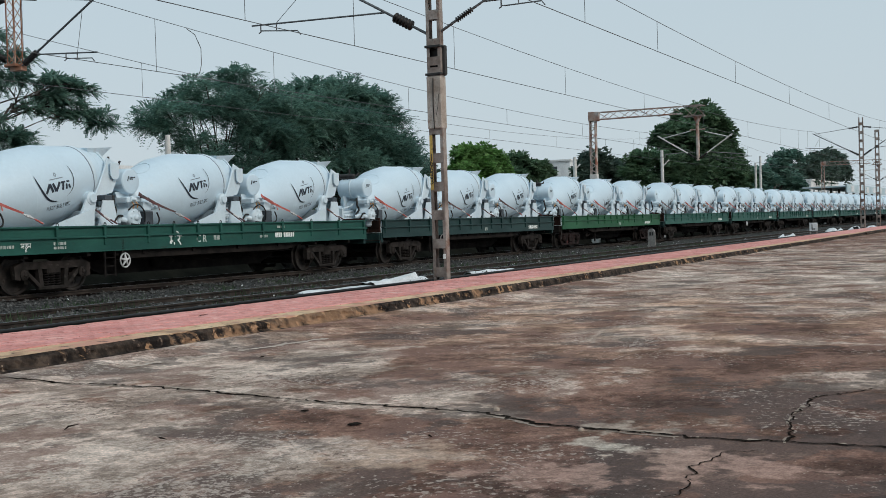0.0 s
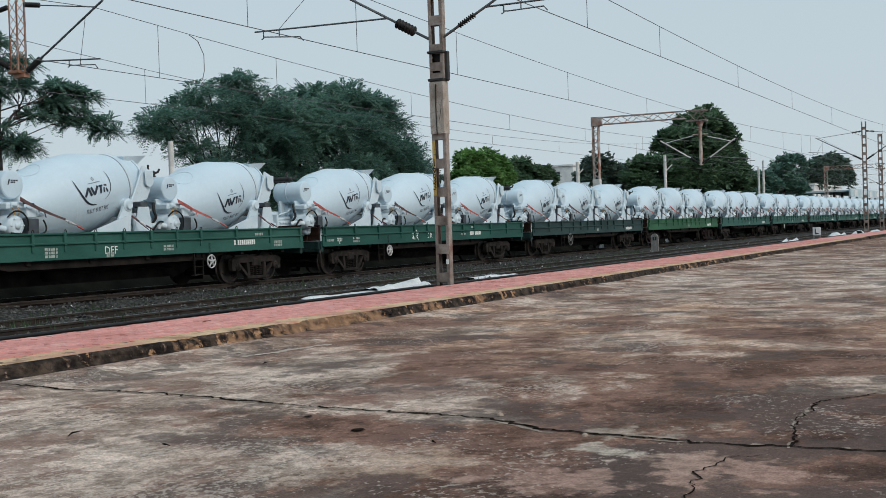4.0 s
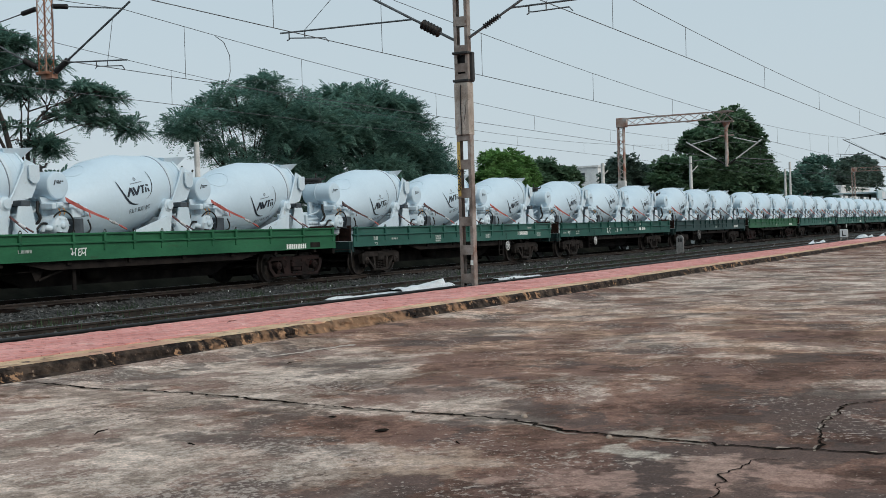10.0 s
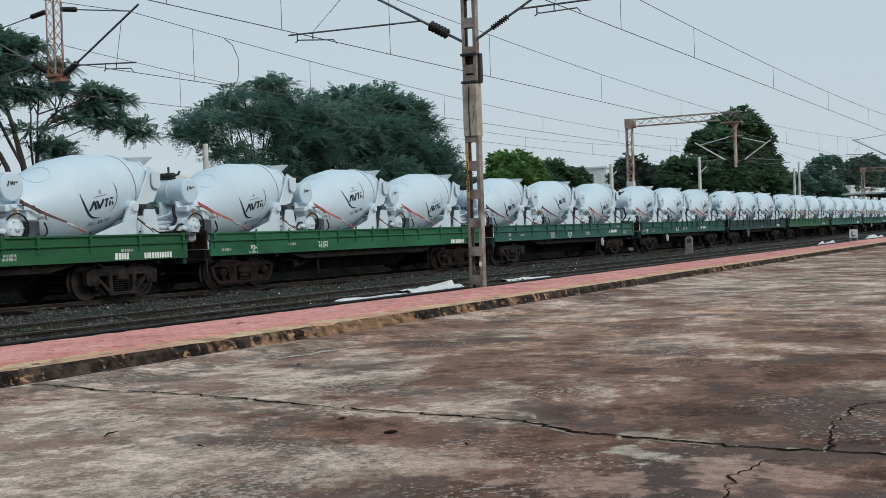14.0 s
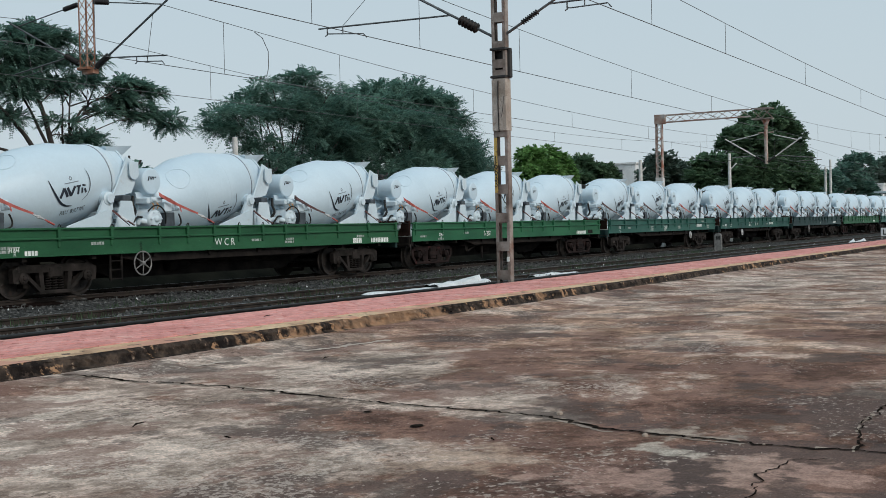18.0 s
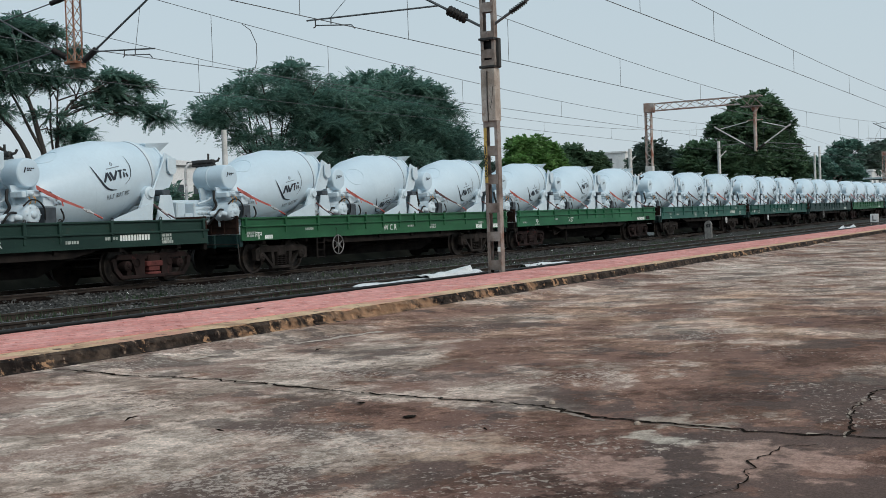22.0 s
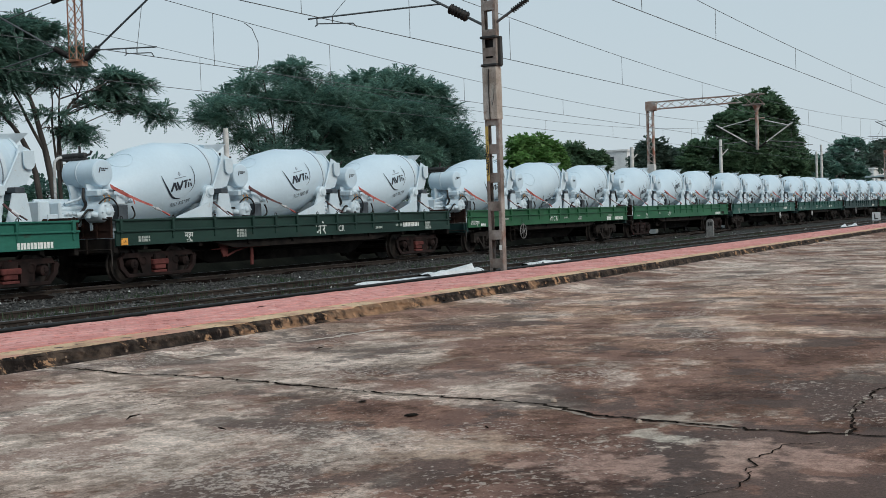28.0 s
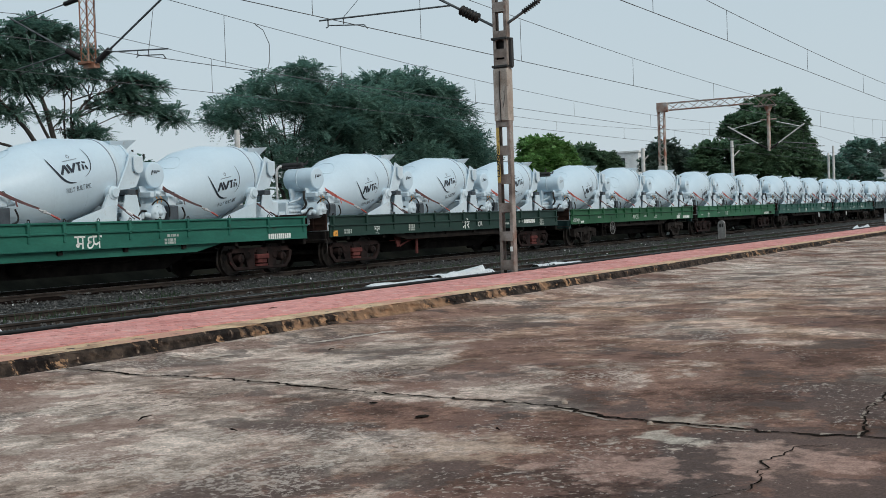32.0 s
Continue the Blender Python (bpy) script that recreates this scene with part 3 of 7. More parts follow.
# the platform: an old concrete floor, and a strip of newer paving along its edge
solid("platform_floor", strip_sheet(-30, 60, 0.6, [-30, -12, -6, -3, *[-2 + 0.55 * i for i in range(18)], 7.9, 8.1, 8.3, 8.5, 8.7, EDGE_STEP + 0.12], rise, 0.012, 8.0, 0.5), FLOOR, kind="structure")
solid("platform_floor", strip_sheet(60, 420, 12, [-30, -10, 0, 4, 7.9, 8.3, 8.7, EDGE_STEP + 0.12], rise, 0.0, 8.0), FLOOR, kind="structure")
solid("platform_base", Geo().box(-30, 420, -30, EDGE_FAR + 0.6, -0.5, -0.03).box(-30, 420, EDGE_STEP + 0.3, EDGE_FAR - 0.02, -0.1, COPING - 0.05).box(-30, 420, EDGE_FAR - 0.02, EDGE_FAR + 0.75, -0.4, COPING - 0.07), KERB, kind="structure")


def rough_kerb():
    """The broken face between the old floor and the paving."""
    g, xs = Geo(), [-2 + 0.07 * i for i in range(1000)]
    prof = [(0.0, COPING - 0.012), (-0.02, COPING - 0.03), (-0.04, 0.16), (-0.05, 0.12), (-0.065, 0.085), (-0.11, 0.062), (-0.2, 0.045)]
    v = []
    for x in xs:
        gouge = max(0.0, noise.noise((x * 0.9, 2.0, 5.0))) * 0.05
        for j, (a, b) in enumerate(prof):
            k = noise.noise((x * 2.6, j * 1.7, 1.0)) * 0.026 + noise.noise((x * 8.0, j * 2.3, 4.0)) * 0.018 + noise.noise((x * 23.0, j * 3.1, 7.0)) * 0.016
            v.append((x, EDGE_STEP + 0.02 + a + k * (0.4 if j == 0 else 1.0) + gouge * (j < 3) * 0.7, b + (k * 0.45 - gouge * 0.35 if 0 < j < 5 else 0)))
    k = len(prof)
    return g.add(v, [(i * k + j, (i + 1) * k + j, (i + 1) * k + j + 1, i * k + j + 1) for i in range(len(xs) - 1) for j in range(k - 1)], False)


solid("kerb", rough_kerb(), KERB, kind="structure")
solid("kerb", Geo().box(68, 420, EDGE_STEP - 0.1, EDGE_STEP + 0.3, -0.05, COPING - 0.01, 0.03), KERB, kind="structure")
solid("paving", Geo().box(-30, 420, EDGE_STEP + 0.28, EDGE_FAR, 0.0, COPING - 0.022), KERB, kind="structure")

# joints and cracks in the floor
def crack(points, width, seed, lift=0.004, jitter=0.007, gap=0.0):
    rng = random.Random(seed)
    fine = []
    for (ax, ay), (bx, by) in zip(points, points[1:]):
        k = max(2, int(math.hypot(bx - ax, by - ay) / 0.05))
        fine += [(ax + (bx - ax) * i / k + rng.gauss(0, jitter), ay + (by - ay) * i / k + rng.gauss(0, jitter)) for i in range(k)]
    fine.append(points[-1])
    v, f = [], []
    for i, (x, y) in enumerate(fine):
        dx, dy = fine[min(i + 1, len(fine) - 1)][0] - fine[max(i - 1, 0)][0], fine[min(i + 1, len(fine) - 1)][1] - fine[max(i - 1, 0)][1]
        d = math.hypot(dx, dy) or 1
        w = width * (0.3 + 1.2 * abs(noise.noise((x * 4, y * 4, seed))) + 0.7 * abs(noise.noise((x * 15, y * 15, seed)))) * 0.5
        z = 0.012 * noise.noise((x * 0.5, y * 0.5, 8.0)) + lift + rise(y)
        v += [(x - dy / d * w, y + dx / d * w, z), (x + dy / d * w, y - dx / d * w, z)]
    f = [(2 * i, 2 * i + 1, 2 * i + 3, 2 * i + 2) for i in range(len(fine) - 1) if noise.noise((fine[i][0] * 2, fine[i][1] * 2, seed + 9)) > gap - 0.2 or not gap]
    return Geo().add(v, f)


CRACKS = [
    ([(7.66, 8.72), (7.86, 8.15), (7.93, 7.62), (7.9, 6.89), (7.79, 6.17), (7.65, 5.23), (7.56, 4.18), (7.51, 3.63), (7.34, 3.29), (7.14, 3.0), (7.05, 2.33), (7.01, 1.97), (6.98, 1.66), (7.01, 1.41), (7.04, 0.2)], 0.042),
    ([(9.3, 1.2), (8.85, 1.51), (8.44, 1.52), (8.06, 1.53), (7.62, 1.48), (7.34, 1.41), (7.02, 1.38)], 0.02),
    ([(6.72, 1.45), (6.59, 1.64), (6.28, 1.7), (6.12, 1.73), (5.96, 1.65), (5.61, 1.59), (5.2, 1.75)], 0.013),
]
# flat ribbons: near-black stands for the dirt and the shade down inside
for i, (pts, w) in enumerate(CRACKS):
    solid("floor_crack", crack(pts, w, i + 1.0, 0.006, 0.02), CRACK, kind="structure")
for i, (pts, w) in enumerate(CRACKS[:2]):
    for k, off in enumerate((0.045, -0.042)):
        solid("chipped_edge", crack([(x + off, y) for x, y in pts], w * 1.2, 5.0 + 2 * i + k, 0.003, 0.01, 0.26), CHIPPED, kind="structure")

solid("mortar_seam", crack([(8.67, 8.12), (9.55, 8.12), (10.4, 8.0), (11.5, 7.88), (12.3, 7.75)], 0.12, 31.0, 0.004, 0.02, 0.15), SEAM, kind="structure")

# a few holes, twigs and pebbles on the floor
# each hole is a flat patch with its inner shade put into the colour
solid("floor_hole", Geo().add([(6.79 + 0.06 * math.cos(a) * (1 + 0.2 * math.sin(3 * a)), 4.2 + 0.045 * math.sin(a), 0.006) for a in (k * 0.45 for k in range(14))], [tuple(range(14))]), CRACK, kind="structure")
solid("floor_hole", Geo().add([(7.19 + 0.035 * math.cos(a), 4.87 + 0.035 * math.sin(a), 0.006) for a in (k * 0.6 for k in range(10))], [tuple(range(10))]), CRACK, kind="structure")
for x, y, r in ((7.01, 2.65, 0.022), (7.60, 3.51, 0.025), (7.0, 1.9, 0.012), (8.4, 6.2, 0.012), (5.95, 3.2, 0.012), (9.6, 5.1, 0.02)):
    solid("pebble", Geo().lathe([(0.0, 0.0), (0.002, r), (r * 0.6, r * 0.9), (r, r * 0.4), (r * 1.05, 0.0)], 7, "z", (x, y, 0.0), False), CHIPPED, "small pale pebble on the concrete floor", "pebble", group="pebbles")
for x, y, a, ln in ((6.05, 6.05, 20, 0.22), (5.9, 5.11, 70, 0.1), (6.51, 3.47, 40, 0.09), (10.05, 7.32, 10, 0.15), (12.5, 10.05, 15, 0.3)):
    ca, sa = math.cos(radians(a)) * ln / 2, math.sin(radians(a)) * ln / 2
    z = COPING + 0.012 if y > 9.3 else 0.012
    solid("dry_leaf", Geo().tube([(x - ca, y - sa, z), (x - 0.2 * sa, y + 0.2 * ca, z + 0.004), (x + ca, y + sa, z)], [0.002, 0.007, 0.002], 6), CRACK, "dry curled leaf lying on the platform", "leaf", group="dry leaves")

# ---- the goods train ----
FLOOR_Z, LENGTH, HALF_W = 1.12, 15.27, 1.48
SILL, RIM = 0.955, 1.56
STANCHIONS = (0.16, 1.85, 3.35, 4.85, 5.8, 6.75, 7.7, 8.65, 9.6, 10.55, 12.05, 13.6, 15.11)


def wagon_geos():
    """The meshes of one flat wagon with low sides; x from 0 to LENGTH, y about its middle, z from the floor of the place."""
    g = {}
    g["deck"] = Geo().box(0.02, LENGTH - 0.02, -HALF_W + 0.05, HALF_W - 0.05, FLOOR_Z - 0.06, FLOOR_Z)
    g["underframe"] = Geo()
    for s in (-1, 1):
        g["underframe"].plate([(0.3, 0.82), (3.2, 0.82), (4.4, 0.36), (LENGTH - 4.4, 0.36), (LENGTH - 3.2, 0.82), (LENGTH - 0.3, 0.82), (LENGTH - 0.3, 1.05), (0.3, 1.05)], s * 0.3 - 0.05, s * 0.3 + 0.05)
    for x in [1.0 + 1.9 * i for i in range(8)]:
        g["underframe"].box(x - 0.06, x + 0.06, -HALF_W + 0.1, HALF_W - 0.1, 0.86, 1.05)
    g["loop"] = Geo().tube([(-0.035, 0.03, RIM), (-0.03, 0.03, RIM + 0.05), (0, 0.03, RIM + 0.07), (0.03, 0.03, RIM + 0.05), (0.035, 0.03, RIM)], 0.011, 5)
    end = Geo().box(-0.02, 0.1, -1.4, 1.4, 0.8, 1.12, 0.01)
    for y in (-1.3, -0.55, 0.55, 1.3):
        end.box(-0.07, -0.02, y - 0.04, y + 0.04, 0.78, 1.12, 0.008)
    end.box(-0.05, -0.02, -0.34, 0.34, 0.84, 1.1, 0.01)
    g["headstock"] = end
    flap = Geo()
    for i in range(7):
        y = -1.35 + 2.7 * i / 6
        flap.box(-0.06, -0.02, y - 0.025, y + 0.025, 1.14, 1.62)
    for z in (1.17, 1.33, 1.48, 1.6):
        flap.box(-0.05, -0.025, -1.38, 1.38, z - 0.02, z + 0.02)
    flap.box(-0.024, 0.0, -1.36, 1.36, 1.14, 1.6)
    g["end_flap"] = flap
    g["coupler"] = Geo().box(-0.42, 0.1, -0.1, 0.1, 0.86, 1.04, 0.03).box(-0.58, -0.36, -0.17, 0.14, 0.84, 1.1, 0.05).tube([(-0.0, 0.32, 0.86), (-0.18, 0.3, 0.62), (-0.4, 0.22, 0.5), (-0.55, 0.18, 0.58)], 0.025, 6)
    g["uncoupling_lever"] = Geo().tube([(-0.1, -1.38, 0.88), (-0.12, -1.42, 0.86), (-0.12, -1.43, 0.5)], 0.016, 5).tube([(-0.1, -1.38, 0.88), (-0.12, -0.3, 0.88)], 0.016, 5)
    # bogie, about its middle
    g["side_frame"], g["side_frame_plate"], g["axle_box"], g["spring"] = [], [], [], []
    for s in (-1, 1):
        frame_a = Geo()
        y0, y1 = (-1.20, -1.06) if s < 0 else (1.06, 1.20)
        arch = [(-1.14, 0.70), (-0.95, 0.79), (0.95, 0.79), (1.14, 0.70), (1.12, 0.42), (0.98, 0.40), (0.90, 0.62), (-0.90, 0.62), (-0.98, 0.40), (-1.12, 0.42)]
        frame_a.plate(arch, y0, y1)
        for m in (-1, 1):
            frame_a.plate([(m * 0.92, 0.64), (m * 0.80, 0.64), (m * 0.30, 0.20), (m * 0.42, 0.20)], y0 + 0.01, y1 - 0.01)
            frame_a.plate([(m * 0.46, 0.64), (m * 0.34, 0.64), (m * 0.30, 0.22), (m * 0.40, 0.22)], y0 + 0.01, y1 - 0.01)
        frame_a.box(-0.44, 0.44, y0, y1, 0.15, 0.24, 0.02)
        g["side_frame"].append(frame_a)
    for s in (-1, 1):
        frame_b = Geo()
        y0, y1 = (-1.17, -1.09) if s < 0 else (1.09, 1.17)
        frame_b.plate([(-1.2, 0.66), (1.2, 0.66), (1.12, 0.78), (-1.12, 0.78)], y0, y1)
        frame_b.box(-1.06, 1.06, y0 - 0.02, y1 + 0.02, 0.20, 0.29, 0.02)
        for m in (-1, 1):
            frame_b.plate([(m * 1.22, 0.70), (m * 1.31, 0.64), (m * 1.26, 0.42), (m * 1.05, 0.21), (m * 0.96, 0.27), (m * 1.15, 0.46), (m * 1.18, 0.62)], y0, y1)
            frame_b.plate([(m * 0.28, 0.25), (m * 0.55, 0.25), (m * 0.62, 0.45), (m * 0.72, 0.68), (m * 0.28, 0.68)], y0, y1)
        for x in (-0.55, 0.55):
            frame_b.lathe([(-0.02 if s < 0 else 0.02, 0.09), (0, 0.12)], 12, "y", (x, y0 - 0.01 if s < 0 else y1 + 0.01, 0.58))
        g["side_frame_plate"].append(frame_b)
    g["spring_plank"] = Geo().box(-0.26, 0.26, -1.24, -1.0, 0.47, 0.60, 0.02).box(-0.18, 0.18, -1.22, -1.0, 0.36, 0.47, 0.02).box(-0.22, 0.22, -1.21, -1.0, 0.28, 0.34, 0.01)
    g["brake_rigging"] = Geo().tube([(4.15, -1.1, 0.54), (4.5, -1.12, 0.66), (5.15, -1.12, 0.80)], 0.03, 6).tube([(3.6, -1.1, 0.74), (5.95, -1.1, 0.76)], 0.016, 5).box(5.1, 5.2, -1.16, -1.1, 0.28, 0.95, 0.01).plate([(3.9, 0.86), (4.3, 0.86), (4.2, 0.55), (4.06, 0.53)], -1.1, -1.06)
    g["bolster"] = Geo().box(-0.2, 0.2, -1.22, 1.22, 0.5, 0.74, 0.03).box(-0.75, -0.6, -1.05, 1.05, 0.3, 0.5).box(0.6, 0.75, -1.05, 1.05, 0.3, 0.5)
    path = [(0.065 * math.cos(a), 0.065 * math.sin(a), 0.24 + 0.27 * a / (10 * math.pi)) for a in (math.pi * k / 3 for k in range(31))]
    g["spring"] = Geo().tube(path, 0.017, 4, False)
    for s in (-1, 1):
        box = Geo()
        box.lathe([(s * 1.03, 0.12), (s * 1.22, 0.12), (s * 1.245, 0.09), (s * 1.25, 0.05), (s * 1.265, 0.05), (s * 1.27, 0.0)], 14, "y", (0, 0, 0), True, (1, 3))
        for a in range(3):
            box.lathe([(s * 1.24, 0.018), (s * 1.262, 0.018), (s * 1.262, 0.0)], 6, "y", (0.07 * math.cos(a * 2.1), 0, 0.07 * math.sin(a * 2.1)))
        g["axle_box"].append(box)
    ws = Geo().lathe([(-1.05, 0.07), (1.05, 0.07)], 12, "y")
    for s in (-1, 1):
        ws.lathe([(s * 0.76, 0.0), (s * 0.76, 0.14), (s * 0.79, 0.2), (s * 0.785, 0.36), (s * 0.77, 0.385), (s * 0.77, 0.48), (s * 0.80, 0.475), (s * 0.81, 0.448), (s * 0.90, 0.442), (s * 0.905, 0.385), (s * 0.86, 0.365), (s * 0.85, 0.2), (s * 0.90, 0.14), (s * 0.91, 0.1), (s * 0.91, 0.0)], 28, "y", (0, 0, 0), True, (5, 7, 8, 9, 10))
        for a in range(4):
            ws.lathe([(s * 0.85, 0.04), (s * 0.865, 0.03), (s * 0.865, 0.0)], 6, "y", (0.28 * math.cos(a * 1.571 + 0.4), 0, 0.28 * math.sin(a * 1.571 + 0.4)))
    g["wheelset"] = ws
    # brake gear and ladder
    bw = Geo()
    star = Geo().tube([(0.165 * math.cos(a), 0, 0.165 * math.sin(a)) for a in (2 * math.pi * k / 24 for k in range(25))], 0.02, 6, False)
    for k in range(5):
        a = 2 * math.pi * k / 5 + 0.3
        star.tube([(0, -0.02, 0), (0.165 * math.cos(a), 0, 0.165 * math.sin(a))], [0.04, 0.018], 6)
    g["brake_star"] = star
    rim = [(0.27 * math.cos(a), 0, 0.27 * math.sin(a)) for a in (2 * math.pi * k / 24 for k in range(25))]
    bw.tube(rim, 0.017, 6, False)
    for k in range(6):
        a = 2 * math.pi * k / 6 + 0.5
        bw.tube([(0, -0.02, 0), (0.27 * math.cos(a), 0, 0.27 * math.sin(a))], [0.02, 0.011], 6)
    bw.lathe([(-0.05, 0.0), (-0.05, 0.05), (0.06, 0.05)], 10, "y")
    g["brake_wheel"] = bw
    g["brake_shaft"] = Geo().tube([(0, 0.05, 0), (0, 0.7, 0)], 0.025, 6).box(-0.04, 0.04, 0.05, 0.1, -0.05, 0.5)
    lad = Geo()
    for x in (-0.17, 0.17):
        lad.box(x - 0.018, x + 0.018, -0.01, 0.03, 0.36, 0.95)
    for z in (0.4, 0.6, 0.8):
        lad.box(-0.17, 0.17, -0.01, 0.03, z - 0.012, z + 0.012)
    g["ladder"] = lad
    g["brake_cylinder"] = Geo().lathe([(-0.3, 0.0), (-0.3, 0.17), (0.25, 0.17), (0.3, 0.1), (0.5, 0.03), (0.5, 0)], 14, "x", (6.4, -0.5, 0.62)).tube([(6.9, -0.5, 0.62), (10.5, -0.5, 0.6)], 0.025, 6).tube([(0.3, -0.75, 0.72), (LENGTH - 0.3, -0.75, 0.72)], 0.02, 6).lathe([(-0.45, 0.0), (-0.45, 0.2), (0.45, 0.2), (0.45, 0)], 14, "x", (9.0, 0.4, 0.6))
    return g


@functools.lru_cache(None)
def wagon_side(s, z):
    """One low side of a wagon, with its ledge at height z: boards, then the pieces that sit on them."""
    y, o = s * HALF_W, -s
    span = lambda a, b: (min(y + o * a, y + o * b), max(y + o * a, y + o * b))
    belly = [(3.3, SILL), (4.3, 0.76), (LENGTH - 4.3, 0.76), (LENGTH - 3.3, SILL)]
    return (Geo().box(0.05, LENGTH - 0.05, *span(0.05, 0.08), z + 0.022, RIM - 0.045),
            ("rim", Geo().box(0.0, LENGTH, *span(0.0, 0.1), RIM - 0.045, RIM, 0.008)),
            ("ledge", Geo().box(0.0, LENGTH, *span(-0.02, 0.1), z - 0.022, z + 0.022, 0.008)),
            ("sill", Geo().box(0, LENGTH, *span(0.03, 0.07), SILL + 0.02, z - 0.022)),
            ("flange", Geo().box(0.0, LENGTH, *span(0.015, 0.1), SILL, SILL + 0.02)),
            ("deep_sill", Geo().plate(belly, *span(0.16, 0.19))))


@functools.lru_cache(None)
def stanchion_geo(z):
    return Geo().box(-0.04, 0.04, -0.02, 0.06, z - 0.05, RIM + 0.012, 0.012).box(-0.028, 0.028, 0.0, 0.06, z - 0.19, z - 0.05, 0.01)


LEDGES = dict(leaf=1.345, jade=1.32, sea=1.32, teal=1.30, mid=1.33, olive=1.28, slate=1.30)
WG = wagon_geos()
AXLE_Z, BOGIES, AXLES = RAIL_TOP + 0.445, (1.98, LENGTH - 1.98), (-0.87, 0.87)
rng = random.Random(11)
NUMBER = bars([0.07, 0.05] + [0.07] * 4 + [0.05] + [0.07] * 4, 0.135, 0.32)
RUST_PATCH = bars([0.5], 0.15)
SMALL = [bars([0.05, 0.09, 0.04, 0.07, 0.06], 0.07), bars([0.09, 0.05, 0.12, 0.05], 0.06), bars([0.11, 0.11], 0.12)]
WORDS = {w: lettering("W C R" if w == "WCR" else w, s) for w, s in (("C R", 0.26), ("DEF", 0.26), ("WCR", 0.26), ("CR", 0.24), ("7-26", 0.115), ("LR", 0.085), ("R", 0.12))}
def stroke(points, widths):
    """A flat stroke of changing width in the x-z plane."""
    g, v = Geo(), []
    for i, (x, z) in enumerate(points):
        a, b = points[max(i - 1, 0)], points[min(i + 1, len(points) - 1)]
        d = math.hypot(b[0] - a[0], b[1] - a[1]) or 1
        nx, nz = -(b[1] - a[1]) / d, (b[0] - a[0]) / d
        w = widths[i] / 2
        v += [(x + nx * w, 0, z + nz * w), (x - nx * w, 0, z - nz * w)]
    return g.add(v, [(2 * i, 2 * i + 1, 2 * i + 3, 2 * i + 2) for i in range(len(points) - 1)])


def curve(points, k=20):
    """A smooth run of k + 1 points through a few given ones."""
    p = [points[0], *points, points[-1]]
    out = []
    for i in range(k + 1):
        u = i / k * (len(points) - 1)
        j = min(int(u), len(points) - 2)
        u -= j
        out.append(tuple(0.5 * (2 * b + (c - a) * u + (2 * a - 5 * b + 4 * c - d) * u * u + (3 * b - a - 3 * c + d) * u ** 3) for a, b, c, d in zip(*p[j:j + 4])))
    return out


def headline_word(k, gap, strokes, head):
    """A word in another script: strokes hung from head lines, in the x-z plane."""
    g = Geo()
    for pts in strokes:
        path = curve(pts, 10) if len(pts) > 2 else [tuple(p + (q - p) * i / 3 for p, q in zip(*pts)) for i in range(4)]
        q = stroke([(x * k, z * k) for x, z in path], [gap * k] * len(path))
        g.add(q.v, q.f)
    for a, b in head:
        g.add([(a * k, 0, 0.10 * k), (b * k, 0, 0.10 * k), (b * k, 0, 0.145 * k), (a * k, 0, 0.145 * k)], [(0, 1, 2, 3)])
    return g


MA = [[(-0.16, 0.12), (-0.16, -0.15)], [(-0.30, 0.12), (-0.30, -0.03)], [(-0.30, -0.03), (-0.35, -0.07), (-0.29, -0.10), (-0.28, -0.04)], [(-0.30, -0.03), (-0.16, -0.03)]]
DHYA = [[(0.12, 0.11), (0.02, 0.10), (0.02, 0.02), (0.10, 0.0)], [(0.10, 0.0), (0.0, -0.03), (0.0, -0.12), (0.10, -0.13), (0.17, -0.04)], [(0.17, 0.12), (0.17, 0.0), (0.23, -0.06), (0.32, -0.02)], [(0.34, 0.12), (0.34, -0.15)]]
RE = [[(0.08, 0.12), (0.09, 0.03), (0.0, -0.01), (0.06, -0.05), (0.14, -0.15)], [(0.08, 0.14), (0.02, 0.22), (-0.05, 0.25)]]
NAGARI = headline_word(0.95, 0.042, MA + DHYA, ((-0.40, -0.08), (0.13, 0.42)))
NAGARI_SMALL = headline_word(0.85, 0.045, MA + RE, ((-0.40, -0.08), (-0.04, 0.20)))
NAGARI_MID = headline_word(0.6, 0.045, MA + DHYA, ((-0.40, -0.08), (0.13, 0.42)))
NAGARI_TINY = headline_word(0.36, 0.055, MA + DHYA, ((-0.42, 0.42),))


